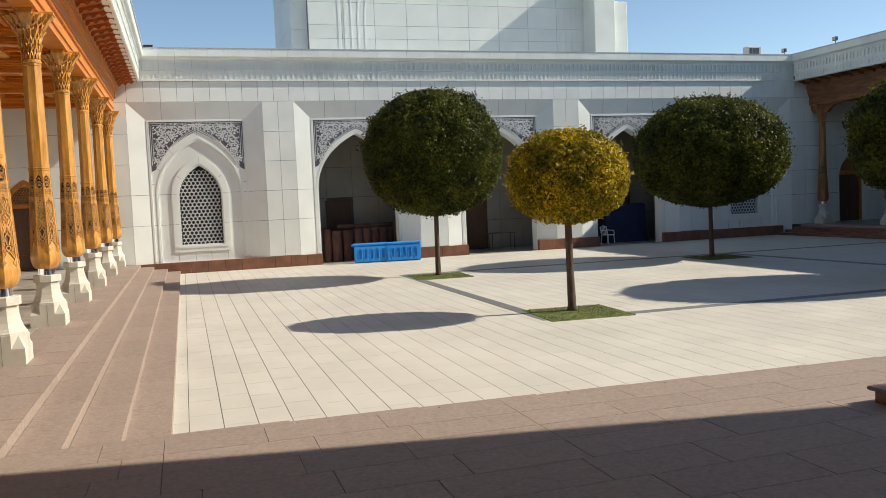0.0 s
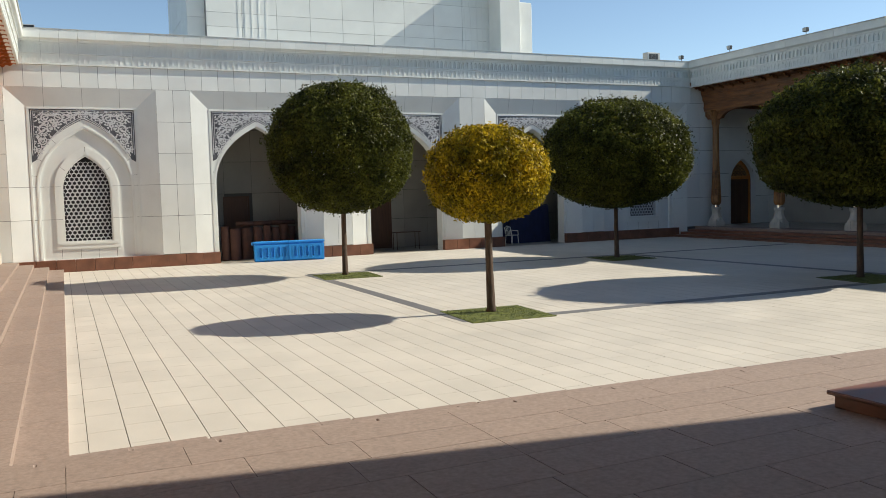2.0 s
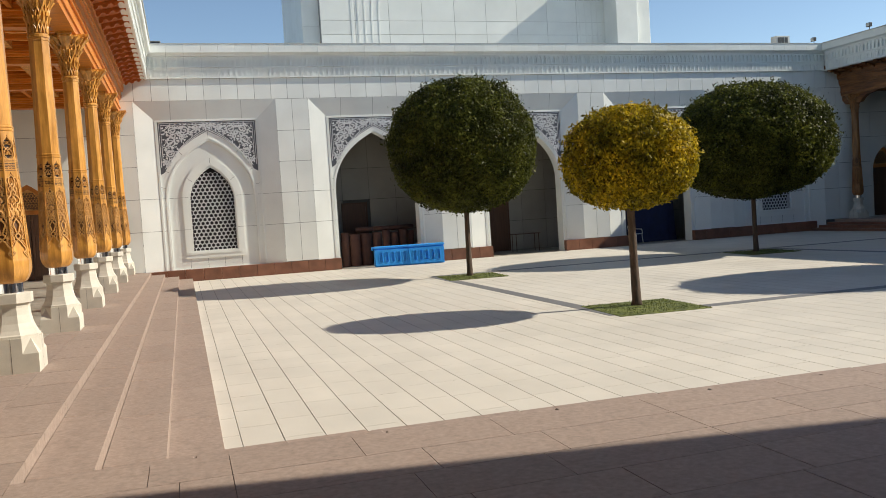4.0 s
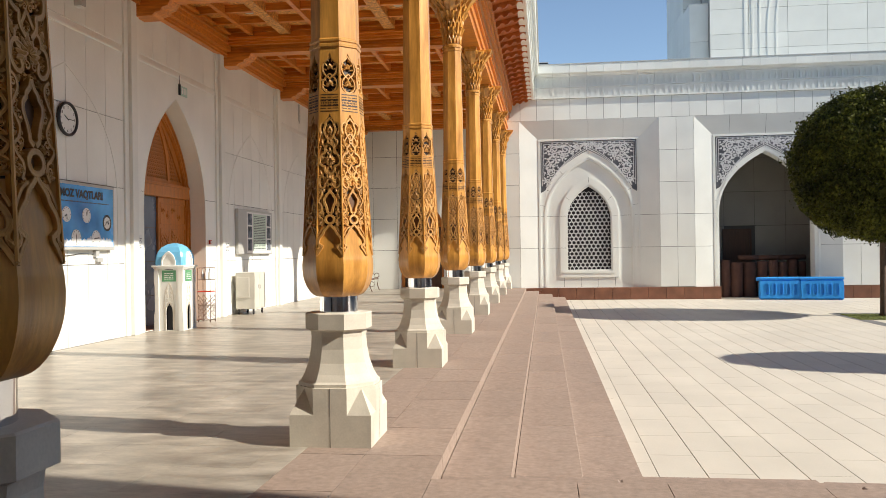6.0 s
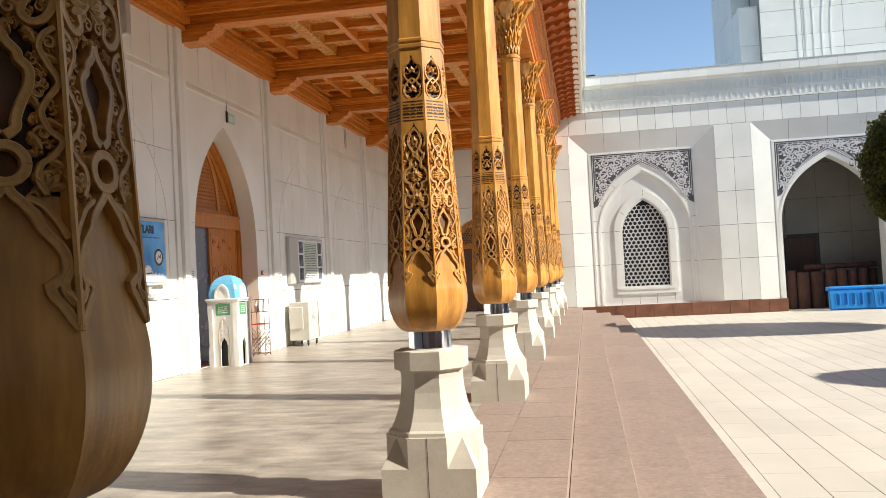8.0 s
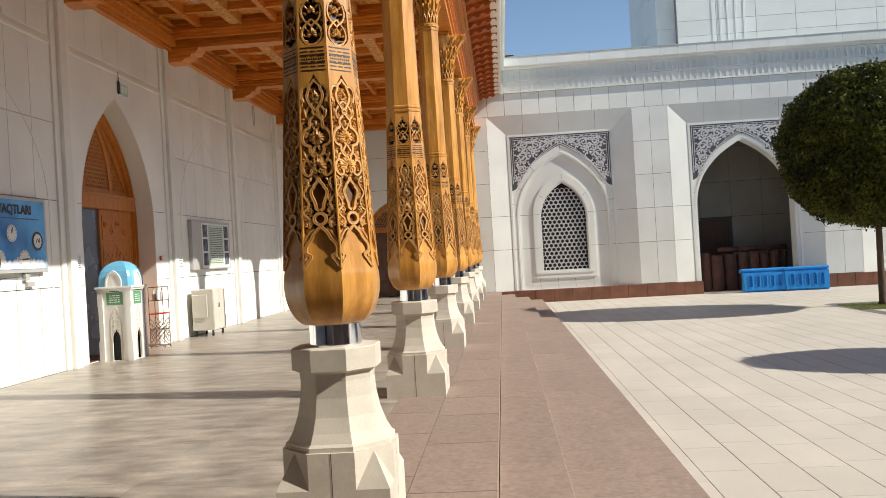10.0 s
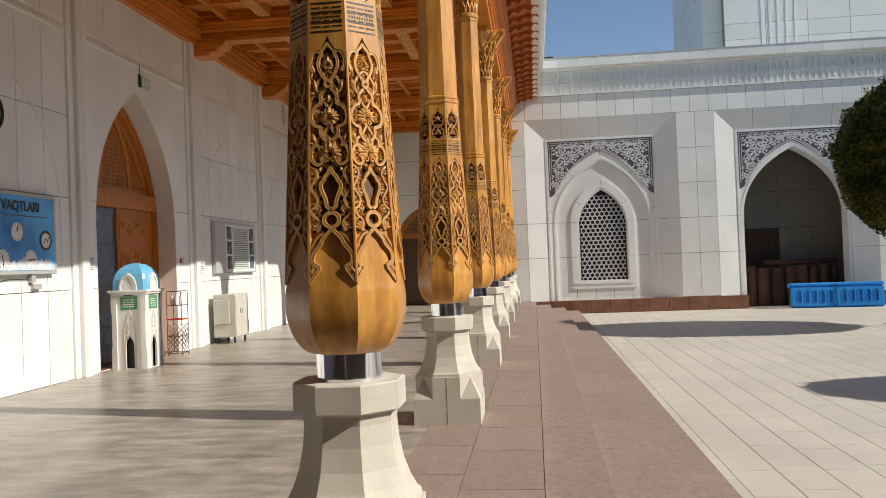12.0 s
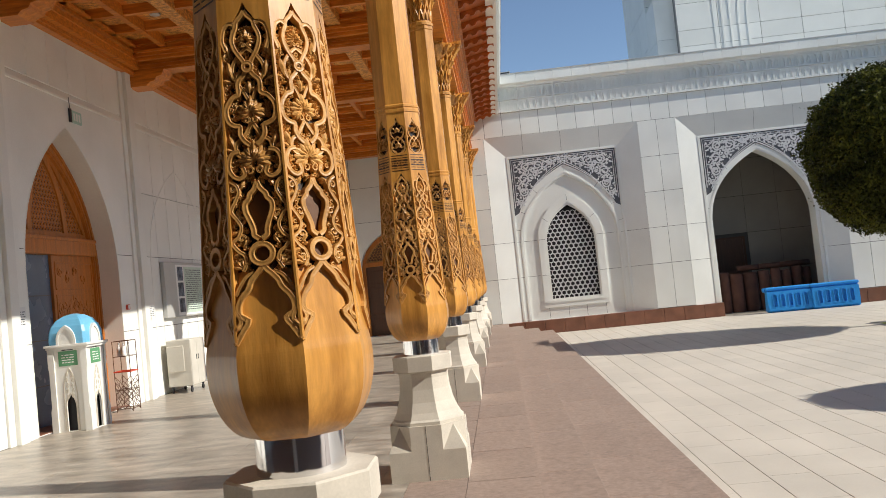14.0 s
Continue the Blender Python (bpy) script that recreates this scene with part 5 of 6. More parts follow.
# closed leaf with carving
LY0, LY1 = DY - 0.03, DY + DH - 0.16
bm = bmesh.new()
box(bm, DX - 0.09, DX - 0.03, LY0, LY1, 0.01, 2.62, 0.006)
leaf_ob = part("door_leaf", bm, DOORWOOD, door, "carved orange-brown door leaf")
bm = bmesh.new()
pl = lambda y, z, d: (DX - 0.018 - d, y, z)
for y0, y1, z0, z1 in ((LY0 + 0.08, LY1 - 0.06, 2.08, 2.5), (LY0 + 0.08, LY1 - 0.06, 0.12, 0.5), (LY0 + 0.08, LY1 - 0.06, 0.6, 1.98)):
    ribbon(bm, [(y0, z0), (y1, z0), (y1, z1), (y0, z1), (y0, z0)], 0.03, pl, 0, 0.013)
for zc, r in ((1.72, 0.2), (1.3, 0.24), (0.88, 0.2), (2.3, 0.13), (0.3, 0.13)):
    for k in range(4):
        yc = LY0 + 0.2 + 0.24 * k
        ribbon(bm, spiral(min(yc, LY1 - 0.2), zc + 0.06 * (-1) ** k, r * 0.6, 1.6, k * 1.6, 1 if k % 2 else -1, 14), 0.025, pl, 0, 0.013, True)
        petal(bm, min(yc, LY1 - 0.2), zc, k * 1.3, r * 0.6, 0.07, pl, 0, 0.013)
for j in range(11):
    for k in range(8):
        petal(bm, LY0 + 0.17 + (LY1 - LY0 - 0.32) * k / 7, 0.7 + 0.118 * j, 1.1 * k + 1.7 * j, 0.11, 0.05, pl, 0.003, 0.013)
part("carving", bm, DOORWOOD, leaf_ob)
bm = bmesh.new()
box(bm, DX - 0.02, DX + 0.035, LY0 + 0.06, LY0 + 0.09, 1.0, 1.25, 0.008)
part("handle", bm, CHROME, leaf_ob)
# the other half: a glazed blue-grey leaf behind the wooden one
bm = bmesh.new()
box(bm, DX - 0.12, DX - 0.075, DY - DH + 0.165, LY0 - 0.004, 0.034, 2.615)
gl = part("glazed_leaf", bm, BLUEGLASS, door, "blue-grey glazed inner leaf")
bm = bmesh.new()
for z in (0.62, 1.3, 1.98):
    box(bm, DX - 0.075, DX - 0.069, DY - DH + 0.17, LY0 - 0.01, z, z + 0.014)
part("glazing_bar", bm, BLACK, gl)
# black sheet in place of the unlit room behind the door
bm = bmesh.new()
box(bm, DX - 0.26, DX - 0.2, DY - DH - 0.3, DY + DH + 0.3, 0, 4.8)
structure("door_backing", bm, DARK, "black sheet painted as the shade of the room behind the doorway", "wall")
bm = bmesh.new()
box(bm, DX - 0.2, WX, DY - DH, DY + DH, -0.06, 0.03, 0.004)
structure("door_sill", bm, REDSTONE, "dark red stone threshold of the doorway", "threshold")


def end_door(name, cx, lab):
    d = thing(name, lab, "door", kind="structure")
    h = DOOR_N[1]
    y = NY + 0.3
    pe = lambda x, z, dd: (x, y + dd, z)
    o = [(cx - h + 0.004, 0.0)] + arch(h - 0.004, 2.3, 3.49, 10, cx) + [(cx + h - 0.004, 0.0)]
    i_ = [(cx - h + 0.12, 0.006)] + arch(h - 0.12, 2.3, 3.32, 10, cx) + [(cx + h - 0.12, 0.006)]
    bm = bmesh.new()
    plate(bm, o, [i_], pe, 0.14)
    part("door_frame", bm, DOORWOOD, d)
    bm = bmesh.new()
    box(bm, cx - h + 0.1, cx + h - 0.1, y - 0.03, y + 0.1, 2.4, 2.55, 0.008)
    part("lintel", bm, DOORWOOD, d)
    bm = bmesh.new()
    plate(bm, [(cx - h + 0.11, 2.5)] + [p for p in arch(h - 0.11, 2.3, 3.33, 10, cx) if p[1] > 2.5] + [(cx + h - 0.11, 2.5)], [], lambda x, z, dd: (x, y + 0.06 + dd, z), 0.03)
    part("tympanum", bm, CARVE, d)
    bm = bmesh.new()
    lattice_fill(bm, lambda x, z: 2.58 < z < 3.2 and abs(x - cx) < 0.68 * (1 - ((z - 2.5) / 0.85) ** 1.5), 0.09, 0.02, lambda x, z, dd: (x, y + 0.045 + dd, z), cx - 0.8, cx + 0.8, 2.5, 3.3)
    part("lattice", bm, DOORDARK, d)
    for s in (-1, 1):
        bm = bmesh.new()
        a, b = sorted((cx + s * 0.008, cx + s * (h - 0.13)))
        box(bm, a, b, y + 0.05, y + 0.1, 0.02, 2.4, 0.006)
        for z0, z1 in ((0.15, 0.6), (0.75, 1.65), (1.8, 2.25)):
            box(bm, a + 0.1, b - 0.1, y + 0.03, y + 0.06, z0, z1, 0.012)
        part("door_leaf", bm, DOORDARK, d)


end_door("door_2", DOOR_N[0], "tall arched dark wooden double door with an orange frame")
end_door("door_3", DOOR_E, "tall arched dark wooden double door in the shaded gallery")
for nm, x0, x1, zt in (("door_4", 6.64, 7.62, 2.12), ("door_5", 13.5, 14.4, 2.15), ("door_6", 21.9, 22.3, 2.6)):
    d = thing(nm, "plain dark brown wooden door in the shaded back wall", "door", kind="structure")
    bm = bmesh.new()
    box(bm, x0, x1, 28.82, 28.9, COURT, zt, 0.006)
    part("door_leaf", bm, DOORDARK, d)
    bm = bmesh.new()
    for a, b in ((x0 - 0.08, x0), (x1, x1 + 0.08)):
        box(bm, a, b, 28.8, 28.9, COURT, zt + 0.08)
    box(bm, x0, x1, 28.8, 28.9, zt, zt + 0.08)
    part("door_frame", bm, DOORDARK, d)


# ---- things along the gallery wall ----
def letters(body, size, place_m, mat, parent, name="lettering", bold=0.0):
    cu = bpy.data.curves.new(name, "FONT")
    cu.body = body
    cu.size = size
    cu.align_x = "CENTER"
    cu.extrude = 0.001
    cu.offset = bold
    tmp = new(name, cu)
    me = bpy.data.meshes.new_from_object(tmp.evaluated_get(bpy.context.evaluated_depsgraph_get()))
    bpy.data.objects.remove(tmp)
    me.materials.clear()
    me.materials.append(mat)
    return put(name, me, parent, place_m)


# prayer times board
POSTER = material("blue_sky_print", (0.014, 0.21, 0.62), 0.22, 0.2, 1.3, 5, 0, tint=(0.10, 0.42, 0.82))
CLOUD = material("white_cloud_print", (0.50, 0.70, 0.86), 0.25, 0.25, 3.0, 9, 0, tint=(0.86, 0.90, 0.93))
poster = thing("prayer_times_board", "blue prayer-times board with small dials in a grey frame", "notice board")
y0, y1, z0, z1 = 4.62, 6.86, 1.53, 2.60
bm = bmesh.new()
box(bm, WX + 0.004, WX + 0.09, y0, y1, z0, z1, 0.006)
part("frame", bm, METALGREY, poster, "grey metal frame")
bm = bmesh.new()
box(bm, WX + 0.09, WX + 0.094, y0 + 0.05, y1 - 0.05, z0 + 0.05, z1 - 0.05)
part("print", bm, POSTER, poster, "printed blue sky panel")
rc = random.Random(12)
for k in range(11):
    bm = bmesh.new()
    ya, r = y0 + 0.22 + (y1 - y0 - 0.44) * k / 10, rc.uniform(0.10, 0.17)
    zb = z0 + 0.055
    loop = [(ya + 0.16 * math.cos(a * math.pi / 12), zb + r * math.sin(a * math.pi / 12) * (1 + 0.16 * math.sin(a * 2.3 + k))) for a in range(13)]
    rings(bm, [[(WX + 0.0935 + 0.0002 * k + xx, p, q) for p, q in loop] for xx in (0, 0.001)])
    part("printed_cloud", bm, CLOUD, poster)
face = Matrix.Translation((WX + 0.097, (y0 + y1) / 2, 0)) @ pose(0, 0, 0, 90, 0, 90)
letters("NAMOZ VAQTLARI", 0.17, Matrix.Translation((0, 0, 2.36)) @ face, BLACK, poster, bold=0.008)
pw2 = lambda a, b, d: (WX + 0.097 - d, a, b)
bm = bmesh.new()
bars_text(bm, y0 + 0.2, y1 - 0.2, 2.27, 2.31, 1, pw2, 4, -0.001)
part("small_writing", bm, SPBACK, poster)
dials = [(5.42, 2.08, 0.12, 215, 275), (5.98, 2.08, 0.12, 92, 75), (5.12, 1.72, 0.13, 225, 30), (5.68, 1.72, 0.13, 100, 275), (6.26, 1.72, 0.13, 185, 5),
         (4.86, 1.98, 0.12, None, None), (6.6, 1.98, 0.12, None, None)]
for yc, zc, r, h1, h2 in dials:
    bm = bmesh.new()
    rings(bm, [[(WX + xx, yc + r * math.cos(a * math.pi / 14), zc + r * math.sin(a * math.pi / 14)) for a in range(28)] for xx in (0.094, 0.10)])
    dial = part("dial", bm, PAPER, poster, "small white clock dial")
    bm = bmesh.new()
    pdl = lambda a, b, d: (WX + 0.102 - d, a, b)
    for k in range(12):
        a = k * math.pi / 6
        ribbon(bm, [(yc + r * 0.78 * math.cos(a), zc + r * 0.78 * math.sin(a)), (yc + r * 0.9 * math.cos(a), zc + r * 0.9 * math.sin(a))], 0.01, pdl, 0, 0.002)
    if h1 is not None:
        for ang, ln in ((h1, 0.5), (h2, 0.72)):
            a = radians(ang)
            ribbon(bm, [(yc, zc), (yc + r * ln * math.cos(a), zc + r * ln * math.sin(a))], 0.018, pdl, 0, 0.002)
    else:
        ribbon(bm, [(yc + r * math.cos(a * math.pi / 12), zc + r * math.sin(a * math.pi / 12)) for a in range(25)], 0.03, pdl, 0, 0.002)
        ribbon(bm, spline([(yc - 0.05, zc - 0.04), (yc, zc + 0.03), (yc + 0.04, zc - 0.02), (yc + 0.06, zc + 0.05)], 4), 0.014, pdl, 0, 0.002)
    tagged(part("marks", bm, BLACK, dial), kind="stuff")
bm = bmesh.new()
box(bm, WX + 0.004, WX + 0.06, 6.32, 6.42, 1.42, 1.52)
box(bm, WX + 0.004, WX + 0.05, 6.38, 6.56, 1.33, 1.40)
part("switch_box", bm, METALGREY, poster)
bm = bmesh.new()
tube(bm, [(WX + 0.02, 4.9, 1.53), (WX + 0.02, 5.15, 1.46), (WX + 0.02, 5.5, 1.44), (WX + 0.02, 5.9, 1.47), (WX + 0.02, 6.32, 1.46)], 0.006, 5)
part("cable", bm, BLACK, poster)

# wall clock
clock = thing("wall_clock", "round wall clock with a black rim and white face", "clock")
yc, zc = 5.58, 3.57
bm = bmesh.new()
for r0, r1 in ((0.27, 0.225),):
    outer = [[(WX + x, yc + r * math.cos(a * math.pi / 20), zc + r * math.sin(a * math.pi / 20)) for a in range(40)] for x, r in
             ((0.004, 0.25), (0.03, 0.27), (0.06, 0.265), (0.07, 0.245), (0.055, 0.228), (0.03, 0.225))]
    rings(bm, outer, cap=False)
part("rim", bm, BLACK, clock, "", True)
bm = bmesh.new()
rings(bm, [[(WX + x, yc + 0.235 * math.cos(a * math.pi / 16), zc + 0.235 * math.sin(a * math.pi / 16)) for a in range(32)] for x in (0.004, 0.036)])
part("face", bm, PAPER, clock)
bm = bmesh.new()
pc = lambda a, b, d: (WX + 0.040 - d, a, b)
for ang, ln, w in ((0, 0.17, 0.012), (150, 0.10, 0.016)):
    a = radians(ang)
    ribbon(bm, [(yc - 0.03 * math.cos(a), zc - 0.03 * math.sin(a)), (yc + ln * math.cos(a), zc + ln * math.sin(a))], w, pc, 0, 0.003)
part("hand", bm, BLACK, clock)
for k in range(12):
    a = radians(90 - 30 * (k + 1))
    letters(str(k + 1), 0.06, Matrix.Translation((WX + 0.038, yc + 0.185 * math.cos(a), zc + 0.185 * math.sin(a) - 0.02)) @ pose(0, 0, 0, 90, 0, 90), BLACK, clock, "numeral")

# information box on the wall
info = thing("information_box", "grey wall display box with printed photos and text", "notice board")
bm = bmesh.new()
box(bm, WX + 0.004, WX + 0.09, 12.64, 15.1, 1.43, 2.53, 0.008)
part("case", bm, METALGREY, info)
bm = bmesh.new()
box(bm, WX + 0.09, WX + 0.094, 13.2, 15.02, 1.46, 2.48)
part("print", bm, PAPER, info)
bm = bmesh.new()
box(bm, WX + 0.094, WX + 0.096, 13.62, 14.6, 1.5, 2.44)
part("text_panel", bm, material("pale_green_print", (0.55, 0.66, 0.56), 0.4, 0.06, 4, 30, 0), info)
bm = bmesh.new()
bars_text(bm, 13.68, 14.54, 1.55, 2.4, 20, lambda a, b, d: (WX + 0.098 - d, a, b), 9, -0.001)
part("small_writing", bm, SPBACK, info)
PHOTO = material("dark_photo_print", (0.02, 0.03, 0.04), 0.7, 0.6, 7, 30, 0, tint=(0.16, 0.18, 0.22))
for ya in (13.27, 14.68):
    for k in range(3):
        bm = bmesh.new()
        box(bm, WX + 0.094, WX + 0.097, ya, ya + 0.28, 1.52 + 0.32 * k, 1.8 + 0.32 * k)
        part("photo", bm, PHOTO, info)

# donation box: white tower with a blue dome
don = thing("donation_box", "white tower-shaped donation box with a light blue dome and pointed openings", "donation box", at=(-7.78, 8.68, 0))
don.scale = (0.69, 0.69, 1)
bm = bmesh.new()
S = 0.385
for k in range(4):
    tmp = lambda a, b, d, k=k: tuple(pose(0, 0, 0, 0, 0, 90 * k) @ Vector((a, -S + d, b)))
    hole = [(-0.1, 0.012)] + arch(0.1, 0.34, 0.52, 7, 0) + [(0.1, 0.012)]
    plate(bm, [(-S, 0.0), (S, 0.0), (S, 1.2), (-S, 1.2)], [hole], tmp, 0.03)
part("body", bm, BOXWHITE, don)
# black block painted as the shade inside the box
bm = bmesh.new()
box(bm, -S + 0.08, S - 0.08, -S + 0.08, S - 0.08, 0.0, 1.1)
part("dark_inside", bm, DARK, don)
for sx in (-1, 1):
    for sy in (-1, 1):
        bm = bmesh.new()
        a, b = sorted((sx * S, sx * (S + 0.03)))
        extrude_profile(bm, [(sx * (S - 0.1), 0.0), (sx * (S + 0.035), 0.0), (sx * (S + 0.035), 0.3), (sx * (S + 0.012), 0.36), (sx * (S + 0.012), 0.85), (sx * (S + 0.03), 0.92),
                              (sx * (S + 0.03), 1.2), (sx * (S - 0.1), 1.2)], "y", sy * (S + 0.012) - 0.03, sy * (S + 0.012) + 0.03)
        part("corner_post", bm, BOXWHITE, don)
bm = bmesh.new()
box(bm, -S - 0.08, S + 0.08, -S - 0.08, S + 0.08, 1.2, 1.235, 0.006)
box(bm, -S - 0.05, S + 0.05, -S - 0.05, S + 0.05, 1.17, 1.2)
part("cornice", bm, BOXWHITE, don)
bm = bmesh.new()
rings(bm, [[(x * s, y * s, z) for x, y in ((-1, -0.88), (-0.88, -1), (0.88, -1), (1, -0.88), (1, 0.88), (0.88, 1), (-0.88, 1), (-1, 0.88))]
           for s, z in ((0.40, 1.235), (0.405, 1.3), (0.395, 1.4), (0.36, 1.49), (0.28, 1.575), (0.16, 1.635), (0.04, 1.66))])
part("dome", bm, BOXBLUE, don, "light blue vaulted dome")
for k in range(4):
    m = pose(0, 0, 0, 0, 0, 90 * k)
    tf = lambda a, b, d, m=m: tuple(m @ Vector((a, -0.41 + d, b)))
    bm = bmesh.new()
    plate(bm, [(-0.16, 1.235)] + arch(0.16, 1.29, 1.45, 8, 0) + [(0.16, 1.235)], [], tf, 0.14)
    part("gable", bm, BOXWHITE, don)
    bm = bmesh.new()
    ribbon(bm, [(-0.185, 1.235)] + arch(0.185, 1.29, 1.48, 8, 0) + [(0.185, 1.235)], 0.045, lambda a, b, d, tf=tf: tf(a, b, d - 0.02), 0, 0.16)
    part("gable_rim", bm, BOXWHITE, don)
    tf2 = lambda a, b, d, m=m: tuple(m @ Vector((a, -S - 0.008 + d, b)))
    bm = bmesh.new()
    plate(bm, [(-0.2, 0.93), (0.2, 0.93), (0.2, 1.14), (-0.2, 1.14)], [], tf2, 0.008)
    plq = part("plaque", bm, GREEN, don, "green printed plaque")
    bm = bmesh.new()
    bars_text(bm, -0.13, 0.13, 0.96, 1.1, 4, lambda a, b, d, tf2=tf2: tf2(a, b, d), 21 + k, -0.002)
    part("small_writing", bm, PAPER, plq)
    bm = bmesh.new()
    box_y = lambda a, b, d, m=m: tuple(m @ Vector((a, -S - 0.003 + d, b)))
    plate(bm, [(-0.12, 1.148), (0.12, 1.148), (0.12, 1.16), (-0.12, 1.16)], [], box_y, 0.003)
    part("coin_slot", bm, BLACK, don)
    bm = bmesh.new()
    rim = [(-0.14, 0.01)] + arch(0.14, 0.5, 0.9, 8, 0) + [(0.14, 0.01)]
    ribbon(bm, rim, 0.02, tf2, 0, 0.01)
    ribbon(bm, [(-0.11, 0.01)] + arch(0.11, 0.34, 0.535, 7, 0) + [(0.11, 0.01)], 0.02, tf2, 0, 0.01)
    for q in range(5):
        for s in (-1, 1):
            ribbon(bm, spiral(s * (0.05 + 0.02 * (q % 2)), 0.5 + 0.075 * q, 0.035, 1.3, q, s, 9), 0.012, tf2, 0, 0.008)
    part("relief", bm, LIME, don, "cream scroll relief around the opening")

# wire rack with bottles
rack = thing("wire_rack", "iron wire rack with an orange rim and white bottles", "rack", at=(-7.86, 10.35, 0))
rack.scale = (0.8, 0.8, 1)
bm = bmesh.new()
for x, y in ((-0.17, -0.17), (0.17, -0.17), (0.17, 0.17), (-0.17, 0.17)):
    tube(bm, [(x, y, 0), (x, y, 1.15)], 0.008, 5)
for z in (0.05, 0.35, 0.9, 1.15):
    pts = [(-0.17, -0.17, z), (0.17, -0.17, z), (0.17, 0.17, z), (-0.17, 0.17, z)]
    for a, b in zip(pts, pts[1:] + pts[:1]):
        tube(bm, [a, b], 0.006, 5)
for s in range(4):
    m = pose(0, 0, 0, 0, 0, 90 * s)
    for k in range(-3, 5):
        for sg in (-1, 1):
            a, b = Vector((-0.17, -0.17, 0.1 + 0.09 * k)), Vector((0.17, -0.17, 0.1 + 0.09 * k + 0.3))
            if sg < 0:
                a.z, b.z = b.z, a.z
            if min(a.z, b.z) > -0.02 and max(a.z, b.z) < 0.66:
                tube(bm, [m @ a, m @ b], 0.005, 4)
part("frame", bm, WIRE, rack)
bm = bmesh.new()
pts = [(-0.175, -0.175, 0.65), (0.175, -0.175, 0.65), (0.175, 0.175, 0.65), (-0.175, 0.175, 0.65)]
for a, b in zip(pts, pts[1:] + pts[:1]):
    tube(bm, [a, b], 0.012, 6)
part("rim", bm, RED, rack, "orange-red rim")
bm = bmesh.new()
box(bm, -0.16, 0.16, -0.16, 0.16, 0.895, 0.905)
part("shelf", bm, METALGREY, rack)
for k, (x, y) in enumerate(((-0.06, -0.06), (0.02, -0.07), (0.07, 0.01))):
    b = thing("bottle", "small white plastic bottle standing on the wire rack", "bottle", "bottles on the rack", at=(-7.86 + x, 10.35 + y, 0.905))
    bm = bmesh.new()
    lathe(bm, [(0.035, 0), (0.037, 0.02), (0.037, 0.13), (0.015, 0.17), (0.015, 0.19)], 12)
    part("body", bm, PAPER, b, "", True)
    bm = bmesh.new()
    lathe(bm, [(0.017, 0.19), (0.017, 0.215), (0.012, 0.22)], 10)
    part("cap", bm, METALGREY, b)

# cabinet on castors
trol = thing("cabinet_trolley", "grey-white metal cabinet on castors against the gallery wall", "trolley", at=(-7.76, 12.72, 0))
trol.scale = (0.9, 0.9, 0.97)
bm = bmesh.new()
box(bm, -0.26, 0.26, -0.4, 0.4, 0.13, 1.03, 0.012)
part("body", bm, TROLLEY, trol)
bm = bmesh.new()
box(bm, -0.25, 0.12, -0.425, -0.4, 0.42, 0.92, 0.01)
part("front_panel", bm, TROLLEY, trol, "pale raised front panel")
bm = bmesh.new()
box(bm, -0.25, 0.12, -0.43, -0.425, 0.415, 0.43)
part("panel_edge", bm, LIME, trol)
for y in (-0.1, 0.0):
    bm = bmesh.new()
    box(bm, 0.262, 0.275, y - 0.012, y + 0.012, 0.62, 0.72, 0.004)
    part("handle", bm, BLACK, trol)
bm = bmesh.new()
box(bm, 0.258, 0.266, -0.395, -0.05, 0.16, 1.0, 0.004)
box(bm, 0.258, 0.266, -0.04, 0.395, 0.16, 1.0, 0.004)
part("door", bm, TROLLEY, trol)
bm = bmesh.new()
tube(bm, [(0.2, 0.42, 0.16), (0.2, 0.56, 0.2), (0.2, 0.58, 0.42), (0.2, 0.5, 0.44)], 0.012, 6)
part("push_bar", bm, METALGREY, trol)
for x in (-0.2, 0.2):
    for y in (-0.33, 0.33):
        bm = bmesh.new()
        loops = [[(x + xo, y + r * math.cos(a * math.pi / 8), 0.052 + r * math.sin(a * math.pi / 8)) for a in range(16)] for xo, r in ((-0.015, 0.04), (-0.012, 0.052), (0.012, 0.052), (0.015, 0.04))]
        rings(bm, loops)
        box(bm, x - 0.022, x + 0.022, y - 0.02, y + 0.02, 0.1, 0.135)
        part("castor", bm, BLACK, trol)

# exit sign, notices, call point, wall lamp, cable
ex = thing("exit_sign", "small green and white exit sign above the door arch", "sign")
bm = bmesh.new()
box(bm, WX + 0.004, WX + 0.03, 9.62, 9.68, 4.7, 4.92)
part("bracket", bm, BLACK, ex)
bm = bmesh.new()
box(bm, WX + 0.01, WX + 0.035, 9.68, 9.98, 4.7, 4.9, 0.004)
part("panel", bm, material("pale_green_glass", (0.42, 0.62, 0.55), 0.3, 0.06, 6, 30, 0), ex)
bm = bmesh.new()
for k in range(3):
    box(bm, WX + 0.035, WX + 0.037, 9.72 + 0.08 * k, 9.77 + 0.08 * k, 4.74, 4.86)
part("pictogram", bm, PAPER, ex)
bm = bmesh.new()
tube(bm, [(WX + 0.015, 9.66, 4.92), (WX + 0.015, 9.64, 5.1)], 0.006, 5)
part("cable", bm, BLACK, ex)
